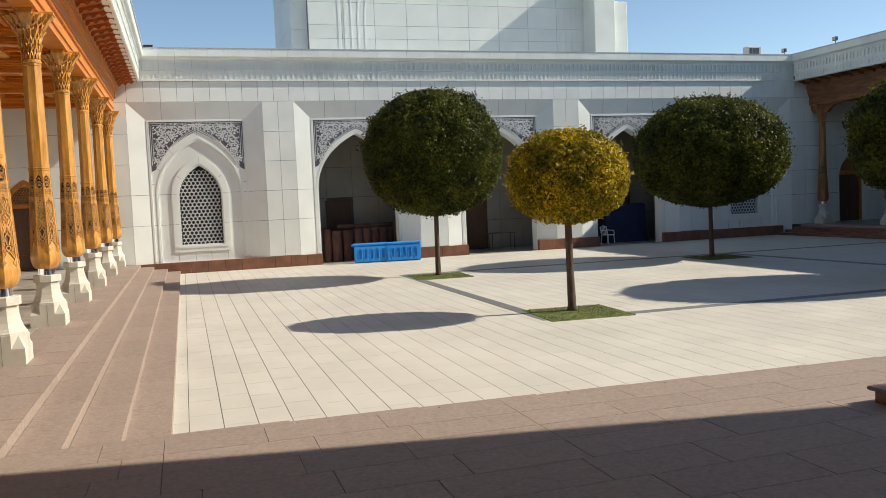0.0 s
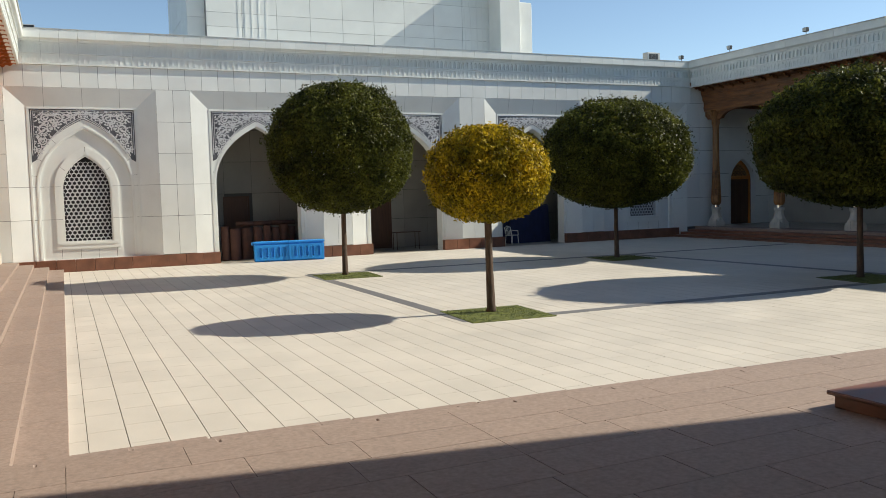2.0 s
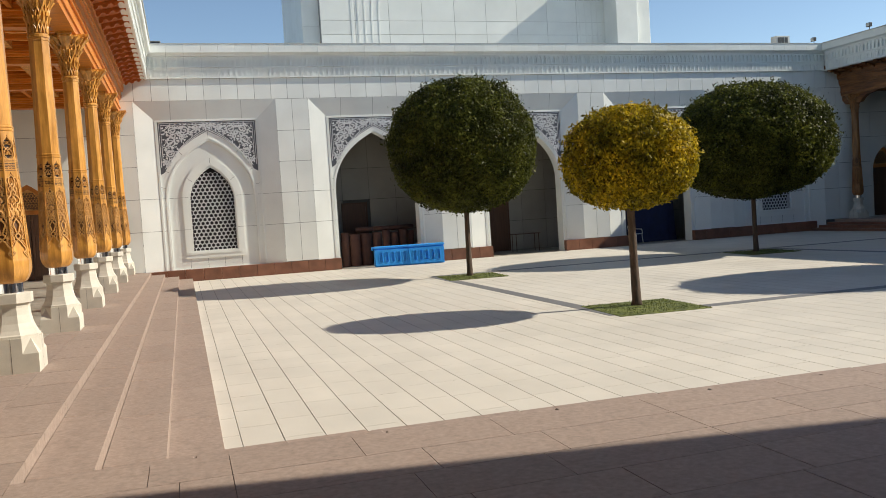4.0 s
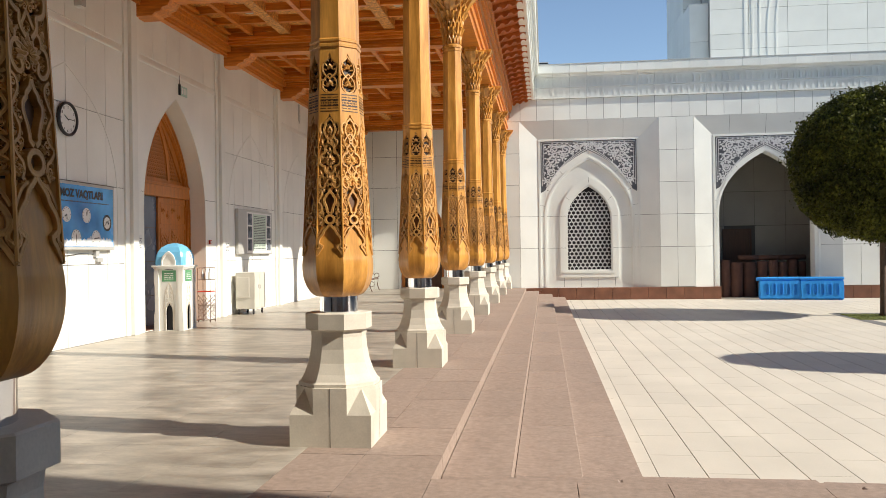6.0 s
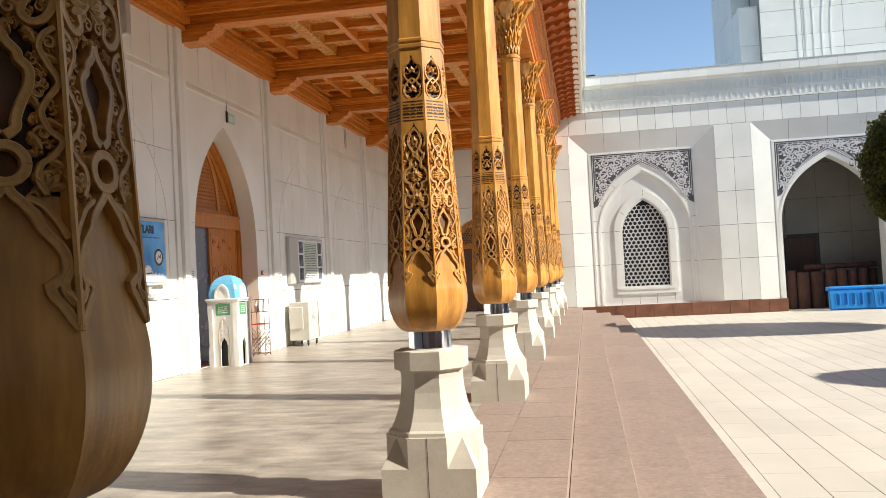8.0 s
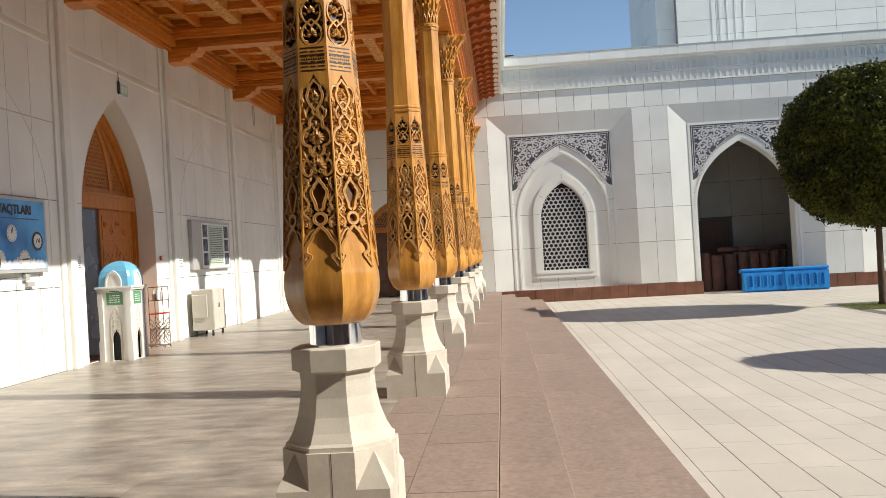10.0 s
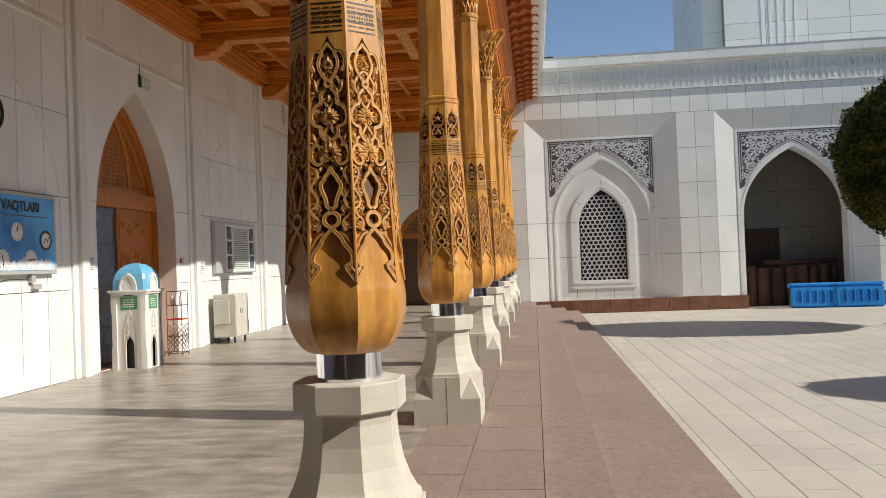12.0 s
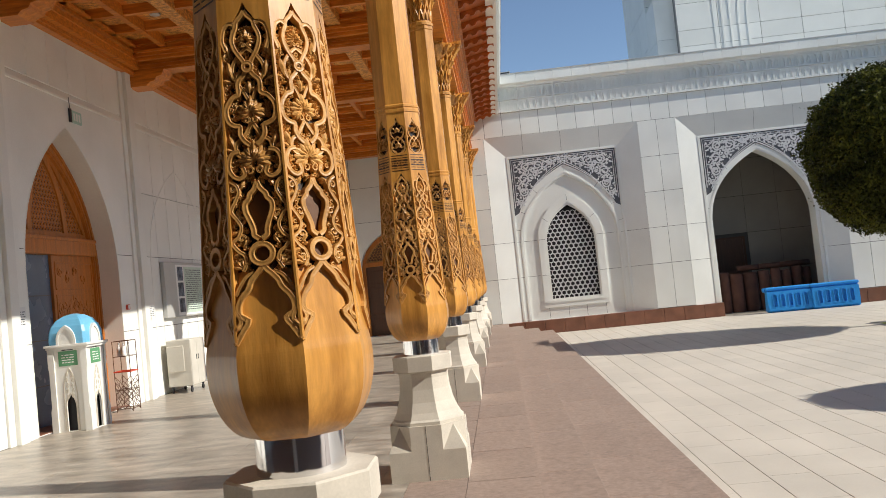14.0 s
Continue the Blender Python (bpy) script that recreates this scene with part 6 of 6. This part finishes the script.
for yy, zz in ((7.83, 1.68), (11.9, 1.62)):
    n = thing("paper_notice", "small white printed paper notice stuck to the wall", "notice", "paper notices")
    bm = bmesh.new()
    box(bm, WX + (0.1 if yy > 11 else 0.036), WX + (0.103 if yy > 11 else 0.039), yy - 0.11, yy + 0.11, zz - 0.13, zz + 0.13)
    part("sheet", bm, PAPER, n)
    bm = bmesh.new()
    bars_text(bm, yy - 0.09, yy + 0.09, zz - 0.12, zz + 0.08, 6, lambda a, b, d, yy=yy: (WX + (0.103 if yy > 11 else 0.039) - d, a, b), 31, -0.001)
    part("small_writing", bm, SPBACK, n)
cp = thing("call_point", "small red fire alarm call point on the wall", "alarm")
bm = bmesh.new()
box(bm, WX + 0.002, WX + 0.04, 11.06, 11.15, 1.66, 1.75, 0.004)
part("case", bm, RED, cp)
bm = bmesh.new()
box(bm, WX + 0.04, WX + 0.042, 11.075, 11.135, 1.675, 1.735)
part("glass", bm, PAPER, cp)
wl = thing("wall_lamp", "long grey box lamp fixed high on the wall", "wall lamp")
bm = bmesh.new()
box(bm, WX + 0.002, WX + 0.14, 5.84, 5.98, 5.42, 6.0, 0.01)
part("housing", bm, METALGREY, wl)
bm = bmesh.new()
box(bm, WX + 0.02, WX + 0.12, 5.86, 5.96, 5.40, 5.42)
part("lens", bm, LAMP, wl)
cb = thing("hanging_cable", "thin grey cable loop hanging under the ceiling", "cable")
bm = bmesh.new()
tube(bm, [(WX + 0.03, 17.9, 5.95), (WX + 0.03, 17.88, 5.5), (WX + 0.03, 17.95, 5.38), (WX + 0.03, 18.03, 5.5), (WX + 0.03, 18.0, 5.95)], 0.012, 6)
part("loop", bm, METALGREY, cb)

# bench with scrolled iron ends
bench = thing("bench", "wooden slat bench with scrolled black iron ends", "bench", at=(-7.3, 23.9, 0), rz=90)
for k in range(4):
    bm = bmesh.new()
    box(bm, -0.75, 0.75, -0.26 + 0.12 * k, -0.17 + 0.12 * k, 0.42, 0.45, 0.006)
    part("seat_slat", bm, BENCHWOOD, bench)
for k in range(4):
    bm = bmesh.new()
    z = 0.52 + 0.11 * k
    box(bm, -0.75, 0.75, 0.22 + 0.03 * k, 0.245 + 0.03 * k, z, z + 0.085, 0.006)
    part("back_slat", bm, BENCHWOOD, bench)
for x in (-0.68, 0.68):
    bm = bmesh.new()
    tube(bm, [(x, 0.3, 0), (x, 0.2, 0.4), (x, 0.34, 0.95)], 0.018, 6)
    tube(bm, [(x, -0.3, 0), (x, -0.22, 0.2), (x, -0.26, 0.42), (x, 0.2, 0.42)], 0.018, 6)
    tube(bm, [(x, -0.2 + 0.09 * math.cos(a * 0.5), 0.56 + 0.09 * math.sin(a * 0.5)) for a in range(12)], 0.014, 5)
    tube(bm, [(x, -0.1, 0.64), (x, 0.1, 0.66), (x, 0.27, 0.62)], 0.016, 6)
    tube(bm, [(x, 0.0 + 0.1 * math.cos(a * 0.55), 0.22 + 0.1 * math.sin(a * 0.55)) for a in range(12)], 0.013, 5)
    part("iron_end", bm, WIRE, bench)


# ---- things in the arcade ----
def barrier(x, y, rz):
    b = thing("water_barrier", "bright blue hollow plastic road barrier", "barrier", "blue barriers", at=(x, y, COURT), rz=rz)
    b.scale = (1.04, 1, 1.08)
    bm = bmesh.new()
    prof = [(-0.24, 0), (0.24, 0), (0.22, 0.1), (0.14, 0.62), (0.14, 0.66), (-0.14, 0.66), (-0.14, 0.62), (-0.22, 0.1)]
    extrude_profile(bm, prof, "x", -0.68, 0.68)
    bmesh.ops.bevel(bm, geom=bm.edges[:], offset=0.025, segments=2, affect="EDGES")
    part("shell", bm, BLUE, b)
    bm = bmesh.new()
    box(bm, -0.71, 0.71, -0.17, 0.17, 0.66, 0.75, 0.025)
    part("top_rail", bm, BLUE, b)
    slope = lambda p, q, d: (p, -0.29 + 0.08 * (q - 0.1) / 0.52 + d, q)
    slots = []
    for k in range(5):
        x0 = -0.46 + 0.23 * k
        slots.append([(x0 + 0.066 * math.cos(t * math.pi / 8), (0.48 if t <= 8 else 0.22) + 0.066 * math.sin(t * math.pi / 8)) for t in range(17)][:-1])
    bm = bmesh.new()
    plate(bm, [(-0.66, 0.06), (0.66, 0.06), (0.68, 0.3), (0.68, 0.62), (-0.68, 0.62), (-0.68, 0.3)], slots, slope, 0.072)
    part("slotted_front", bm, BLUE, b)
    for slot in slots:
        bm = bmesh.new()
        ribbon(bm, slot + slot[:1], 0.022, lambda p, q, d: slope(p, q, d - 0.012), 0, 0.02)
        part("rib", bm, BLUE, b)
    bm = bmesh.new()
    box(bm, -0.78, -0.7, -0.08, 0.08, 0.62, 0.74, 0.02)
    part("coupling", bm, BLUE, b)


barrier(7.72, 24.82, -6)
barrier(9.08, 24.6, -8)
rr = random.Random(8)
x = 6.02
while x < 9.1:
    r = rr.uniform(0.15, 0.26)
    h = 1.36 + rr.uniform(-0.06, 0.05)
    c = thing("carpet_roll", "brown carpet rolled up and standing on end", "carpet", "rolled carpets", at=(x + r, 26.65 + rr.uniform(-0.1, 0.15), COURT))
    bm = bmesh.new()
    lathe(bm, [(r * 0.97, 0), (r, 0.03), (r * 0.99, h * 0.5), (r, h - 0.03), (r * 0.95, h)], 20)
    part("roll", bm, CARPET, c, "", True)
    bm = bmesh.new()
    tube(bm, [(rad * math.cos(t), rad * math.sin(t), h + 0.006) for rad, t in ((r * (0.1 + 0.85 * k / 40), k * 0.6) for k in range(41))], 0.012, 4)
    part("coil_edge", bm, CARPET, c)
    x += 2 * r + 0.01
for k in range(3):
    c = thing("carpet_roll", "brown carpet roll lying across the standing rolls", "carpet", "rolled carpets", at=(7.2 + 0.75 * k, 26.75, COURT + 1.5))
    bm = bmesh.new()
    tube(bm, [(-0.5, 0, 0), (0.5, 0.05, 0.0)], 0.1, 12)
    part("roll", bm, CARPET, c, "", True)

# folding table and chairs
tab = thing("folding_table", "small dark folding table on thin metal legs", "table", at=(14.6, 27.3, COURT))
bm = bmesh.new()
box(bm, -0.62, 0.62, -0.3, 0.3, 0.79, 0.82, 0.006)
part("tabletop", bm, BENCHWOOD, tab)
for x in (-0.55, 0.55):
    for y in (-0.24, 0.24):
        bm = bmesh.new()
        tube(bm, [(x, y, 0), (x, y, 0.79)], 0.016, 6)
        part("leg", bm, WIRE, tab)
ch = thing("plastic_chair", "white plastic garden chair", "chair", at=(19.85, 26.6, COURT), rz=20)
for x in (-0.2, 0.2):
    for y, top in ((-0.2, 0.44), (0.2, 0.44)):
        bm = bmesh.new()
        tube(bm, [(x * 1.15, y * 1.15, 0), (x, y, top)], 0.02, 6)
        part("leg", bm, BOXWHITE, ch)
bm = bmesh.new()
box(bm, -0.23, 0.23, -0.23, 0.23, 0.42, 0.45, 0.01)
part("seat", bm, BOXWHITE, ch)
for k in range(5):
    bm = bmesh.new()
    tube(bm, [(-0.18 + 0.09 * k, 0.21, 0.45), (-0.19 + 0.095 * k, 0.28, 0.84)], 0.014, 5)
    part("back_slat", bm, BOXWHITE, ch)
bm = bmesh.new()
tube(bm, [(-0.22, 0.23, 0.5), (-0.22, 0.28, 0.8), (0, 0.3, 0.88), (0.22, 0.28, 0.8), (0.22, 0.23, 0.5)], 0.02, 6)
part("back_rim", bm, BOXWHITE, ch)
for x in (-0.24, 0.24):
    bm = bmesh.new()
    tube(bm, [(x, -0.2, 0.44), (x, -0.18, 0.64), (x, 0.24, 0.66)], 0.02, 6)
    part("armrest", bm, BOXWHITE, ch)
cl = thing("covered_stack", "tall stack covered with a dark blue cloth", "covered stack", at=(21.1, 27.5, COURT))
bm = bmesh.new()
loops = []
for z, s in ((0, 1.06), (0.5, 1.02), (1.2, 1.0), (1.82, 0.98), (1.88, 0.93)):
    loop = []
    for k in range(48):
        a = 2 * math.pi * k / 48
        cx_, sy_ = math.cos(a), math.sin(a)
        q = max(abs(cx_), abs(sy_))
        f = 1 + 0.025 * math.sin(k * 2.1) * (1.9 - z)
        loop.append((1.1 * cx_ / q * s * f, 0.5 * sy_ / q * s * f, z))
    loops.append(loop)
rings(bm, loops)
part("cloth", bm, CLOTH, cl)

# ---- things on the roofs ----
ac = thing("roof_unit", "small grey ventilation unit on the arcade roof", "air conditioner", at=(27.9, 26.0, 8.45))
bm = bmesh.new()
box(bm, -0.4, 0.4, -0.2, 0.2, 0.06, 0.5, 0.02)
part("case", bm, METALGREY, ac)
for k in range(3):
    bm = bmesh.new()
    box(bm, -0.3 + 0.2 * k, -0.14 + 0.2 * k, -0.215, -0.2, 0.12, 0.42)
    part("vent", bm, BLACK, ac)
bm = bmesh.new()
box(bm, -0.38, 0.38, -0.18, 0.18, -0.05, 0.06)
part("foot", bm, BLACK, ac)
for x, y, z in ((29.3, 25.35, 8.45), (29.62, 22.3, 8.45), (29.62, 17.8, 8.45)):
    f = thing("floodlight", "small dark floodlight on the roof edge", "floodlight", "roof floodlights", at=(x, y, z))
    bm = bmesh.new()
    tube(bm, [(0, 0, 0), (0, 0, 0.18)], 0.015, 5)
    part("stem", bm, BLACK, f)
    bm = bmesh.new()
    box(bm, -0.1, 0.06, -0.12, 0.12, 0.14, 0.32, 0.02)
    part("head", bm, BLACK, f)
    bm = bmesh.new()
    box(bm, -0.106, -0.1, -0.1, 0.1, 0.16, 0.3)
    part("glass", bm, METALGREY, f)
ms = thing("roof_box", "low dark box on the corner of the roof", "roof box", at=(-0.75, 25.75, 8.42))
bm = bmesh.new()
box(bm, -0.25, 0.25, -0.2, 0.2, 0.0, 0.2, 0.01)
part("case", bm, BLACK, ms)
bm = bmesh.new()
box(bm, -0.27, 0.27, -0.22, 0.22, 0.2, 0.22)
part("lid", bm, METALGREY, ms)


# ---- trees in squares of grass ----
def tree(x, y, r, z0, z1, leaves, mat, label, seed, size=0.075):
    rng = np.random.default_rng(seed)
    t = thing("tree", label, "tree", "clipped courtyard trees", at=(x, y, COURT))
    h0, h1 = z0 - COURT, z1 - COURT
    mid, hh = (h0 + h1) / 2, (h1 - h0) / 2
    bm = bmesh.new()
    lean = rng.uniform(-0.04, 0.04, 2)
    tube(bm, [(0, 0, -0.02), (0.01, 0, 0.1), (lean[0] * 0.5, lean[1] * 0.5, h0 * 0.5), (lean[0], lean[1], h0 + 0.1), (0, 0, mid)], [0.13, 0.095, 0.08, 0.075, 0.05], 10)
    part("trunk", bm, BARK, t, "slim bare brown trunk", True)
    for k in range(9):
        a = k * 2.4 + seed
        bm = bmesh.new()
        e = Vector((math.cos(a) * r * 0.8, math.sin(a) * r * 0.8, mid + hh * rng.uniform(-0.3, 0.6)))
        s = Vector((lean[0], lean[1], h0 + 0.1 + 0.12 * (k % 4)))
        tube(bm, [s, s.lerp(e, 0.4) + Vector((0, 0, 0.15)), e], [0.035, 0.022, 0.008], 5)
        part("limb", bm, BARK, t)
    # leaves: dense in the outer shell, thinner inside, with loose shoots outside
    n = leaves
    d = rng.normal(size=(n, 3))
    d /= np.linalg.norm(d, axis=1)[:, None]
    lump = np.zeros(n)
    for k in range(170):
        c = rng.normal(size=3)
        c /= np.linalg.norm(c)
        lump += 0.075 * np.exp(-((d - c) ** 2).sum(1) / 0.010) * rng.uniform(-1.0, 0.8)
    shell = 1 - np.abs(rng.normal(0, 0.13, n)) + lump
    stray = rng.random(n) < 0.05
    shell[stray] += rng.uniform(0.0, 0.06, stray.sum())
    # young shoots that stand out of the clipped outline
    for k in range(170):
        c = rng.normal(size=3)
        c[2] = abs(c[2]) * 1.1
        c /= np.linalg.norm(c)
        m = ((d - c) ** 2).sum(1) < 0.0011
        shell[m] += rng.uniform(0.0, 0.085, m.sum())
    inner = rng.random(n) < 0.12
    shell[inner] *= rng.uniform(0.45, 0.9, inner.sum())
    # rounded crown with a flatter underside
    zz = np.where(d[:, 2] < 0, np.sign(d[:, 2]) * np.abs(d[:, 2]) ** 0.8, d[:, 2])
    p = np.stack([d[:, 0] * r * shell, d[:, 1] * r * shell, mid + zz * hh * shell], 1)
    nrm = d + rng.normal(0, 0.75, (n, 3))
    nrm /= np.linalg.norm(nrm, axis=1)[:, None]
    along = np.cross(nrm, rng.normal(size=(n, 3)))
    along[:, 2] -= 0.5
    along -= nrm * (along * nrm).sum(1)[:, None]
    along /= np.linalg.norm(along, axis=1)[:, None]
    side = np.cross(nrm, along)
    s = size * rng.uniform(0.6, 1.35, n)[:, None]
    quad = np.stack([p - along * s, p - along * s * 0.1 + side * s * 0.5 - nrm * s * 0.12, p + along * s, p - along * s * 0.1 - side * s * 0.5 - nrm * s * 0.12], 1)
    co = quad.reshape(-1, 3)
    idx = np.arange(n * 4).reshape(n, 4)
    faces = np.concatenate([idx[:, [0, 1, 2]], idx[:, [0, 2, 3]]])
    me = bpy.data.meshes.new("crown")
    me.vertices.add(len(co))
    me.vertices.foreach_set("co", co.ravel())
    me.loops.add(faces.size)
    me.loops.foreach_set("vertex_index", faces.ravel().astype(np.int32))
    me.polygons.add(len(faces))
    me.polygons.foreach_set("loop_start", np.arange(0, faces.size, 3, dtype=np.int32))
    me.update(calc_edges=True)
    me.materials.append(mat)
    put("crown", me, t)
    # grass square with short blades
    g = thing("grass_square", "small square of short green grass at the foot of a tree", "grass", "grass squares", at=(x - 0.05, y - 0.35, COURT), rz=-4)
    bm = bmesh.new()
    box(bm, -0.92, 0.92, -0.92, 0.92, -0.02, 0.012)
    part("turf", bm, GRASS, g)
    bm = bmesh.new()
    for k in range(2600):
        gx, gy, a = rng.uniform(-0.92, 0.92), rng.uniform(-0.92, 0.92), rng.uniform(0, 6.28)
        l = rng.uniform(0.012, 0.035)
        w = 0.007
        v = [bm.verts.new(q) for q in ((gx - w * math.cos(a), gy - w * math.sin(a), 0.01), (gx + w * math.cos(a), gy + w * math.sin(a), 0.01),
                                       (gx + l * 0.4 * math.sin(a), gy - l * 0.4 * math.cos(a), 0.01 + l))]
        bm.faces.new(v)
    tagged(part("blades", bm, GRASS, g), kind="stuff")


tree(*TREES[0], 1.33, 1.42, 3.5, 42000, LEAFY, "small clipped round tree with yellowing leaves on a slim trunk", 3, 0.040)
tree(*TREES[1], 2.32, 1.5, 5.74, 120000, LEAF, "clipped round tree with dense dark green leaves", 5, 0.045)
tree(*TREES[2], 2.75, 1.35, 5.35, 120000, LEAF, "wide clipped tree with dense dark green leaves", 7, 0.050)
tree(*TREES[3], 2.72, 1.4, 5.1, 120000, LEAF, "wide clipped tree with dense dark green leaves", 11, 0.050)


# ---- paving, piece by piece ----
def slab(name, w, l, h, mat, gap=0.006, bevel=0.004):
    bm = bmesh.new()
    box(bm, gap / 2, w - gap / 2, gap / 2, l - gap / 2, -h, 0, bevel)
    return mesh_of(name, bm, mat)


def lay(name, me, parent, x, y, z, sx=1.0, sy=1.0, shear=0.0):
    m = Matrix.Identity(4)
    m[0][0], m[1][1], m[1][0] = sx, sy, shear
    m[0][3], m[1][3], m[2][3] = x, y, z
    return put(name, me, parent, m)


# steps of the court: west flight and south flight
steps = thing("court_steps", "three low pink granite steps down from the galleries to the courtyard", "steps", kind="structure")
rnd = random.Random(4)
tread_me = slab("tread", 1, 1, RISE + 0.03, PINK, 0.006, 0.008)
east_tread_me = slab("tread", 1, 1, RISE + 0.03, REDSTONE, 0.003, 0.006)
for j in range(3):
    z = COURT + RISE * (j + 1)
    y = south(0) - j * TREAD
    while y < NY - 0.05:
        l = min(rnd.choice((1.4, 1.8, 2.1)), NY - 0.035 - y)
        lay("tread", tread_me, steps, -(j + 1) * TREAD, y, z, TREAD + 0.02 if j < 2 else TREAD, l)
        y += l
    x = -(j + 1) * TREAD
    while x < EASTX + (j + 1) * TREAD - 0.01:
        l = min(rnd.choice((1.2, 1.5, 1.8)), EASTX + (j + 1) * TREAD - x)
        sl = SLOPE if x >= 0 else 0.0
        lay("tread", tread_me, steps, x, south(x) - (j + 1) * TREAD, z, l, TREAD + 0.02, sl * l)
        x += l
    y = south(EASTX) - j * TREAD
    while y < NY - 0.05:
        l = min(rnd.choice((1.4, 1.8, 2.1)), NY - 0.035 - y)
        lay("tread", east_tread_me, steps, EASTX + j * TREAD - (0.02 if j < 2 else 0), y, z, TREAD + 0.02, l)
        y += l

# pink border of the galleries
border = thing("gallery_border", "pink granite slabs edging the galleries", "paving", kind="structure")
pink_me = slab("slab", 1, 1, 0.15, PINK, 0.008, 0.0)
for x0, x1 in ((-2.46, -1.99), (-1.99, -1.44), (EASTX + 1.44, EASTX + 1.99), (EASTX + 1.99, EASTX + 2.46)):
    y = -3.0
    while y < NY - 0.02:
        l = min(rnd.choice((0.9, 1.1, 1.3)), NY - 0.02 - y)
        lay("slab", pink_me, border, x0, y, 0, x1 - x0, l)
        y += l
porchfloor = thing("porch_floor", "pink granite slabs of the porch floor with fine joints", "floor", kind="structure")
row = 0
y = -3.0
while y > -9.5:
    x = -8.1 + (0.5 if row % 2 else 0)
    while x < 16:
        w = rnd.choice((1.0, 1.2, 1.4))
        lay("slab", pink_me, porchfloor, x, y - 0.55, 0, w, 0.55)
        x += w
    y -= 0.55
    row += 1
bm = bmesh.new()
box(bm, -8.1, 36.2, -11.5, y, -0.15, 0)
box(bm, 16.5, 36.2, y, -3.0, -0.15, -0.002)
part("far_floor", bm, PINK, porchfloor)
for r in range(3):
    x = -1.44
    while x < EASTX + 1.44:
        w = min(rnd.choice((0.9, 1.1, 1.3)), EASTX + 1.44 - x)
        if x < 0 < x + w:
            w = -x
        e = [(south(q) - 1.44) for q in (x, x + w)]
        lo = [-3.0 + (t + 3.0) * r / 3 for t in e]
        hi = [-3.0 + (t + 3.0) * (r + 1) / 3 for t in e]
        loop = [(x + 0.0025, lo[0] + 0.0025), (x + w - 0.0025, lo[1] + 0.0025), (x + w - 0.0025, hi[1] - 0.0025), (x + 0.0025, hi[0] - 0.0025)]
        bm = bmesh.new()
        rings(bm, [[(p, q, z) for p, q in loop] for z in (-0.15, 0)])
        part("slab", bm, PINK, porchfloor)
        x += w

# polished floor of the western gallery
gfloor = thing("gallery_floor", "polished grey-beige stone gallery floor with long faint joints", "floor", kind="structure")
fl_me = slab("floor_slab", 1, 1, 0.1, FLOOR, 0.003, 0.0)
y, row = -3.0, 0
while y < NY - 0.05:
    l = min(0.6, NY - 0.02 - y)
    for k in range(-1, 5):
        xa = WX + 1.2 * k + (0.6 if row % 2 else 0)
        xb = min(xa + 1.2, -2.46)
        xa = max(xa, WX)
        if xb - xa > 0.05:
            lay("floor_slab", fl_me, gfloor, xa, y, 0, xb - xa, l)
    y += l
    row += 1
bm = bmesh.new()
box(bm, EASTX + 2.46, 36.2, -3, NY, -0.1, 0)
part("east_floor", bm, FLOOR, gfloor)

# cream slabs of the court: the nearest as pieces, the rest joined
bm = bmesh.new()
box(bm, 0.005, 0.395, 0.0025, 0.7975, -0.012, 0)
sl_me = mesh_of("slab", bm, CREAM)
near, far = 0, bmesh.new()
cx0 = -0.2
for i in range(73):
    x = cx0 + 0.4 * i
    xa, xb = max(x, 0.0), min(x + 0.4, EASTX)
    if xb <= xa:
        continue
    y = -1.6 + rnd.uniform(0, 0.8)
    while y < NY:
        ya, yb = max(y, south(xa)), min(y + 0.8, NY + 0.03)
        if yb - ya > 0.02:
            if x < 5.6 and yb < 12.5 and near < 300:
                lay("slab", sl_me, court, xa, ya, COURT, (xb - xa) / 0.4, (yb - ya) / 0.8)
                near += 1
            else:
                box(far, xa + 0.005, xb - 0.005, ya + 0.0025, yb - 0.0025, COURT - 0.012, COURT)
        y += 0.8
tagged(part("slabs", far, CREAM, court), kind="stuff")
# stone floor of the arcade rooms
bm = bmesh.new()
box(bm, -8.5, 40, NY + 0.03, 29.0, COURT - 0.05, COURT - 0.001)
structure("arcade_floor", bm, FLOOR, "shaded stone floor behind the arcade", "floor")
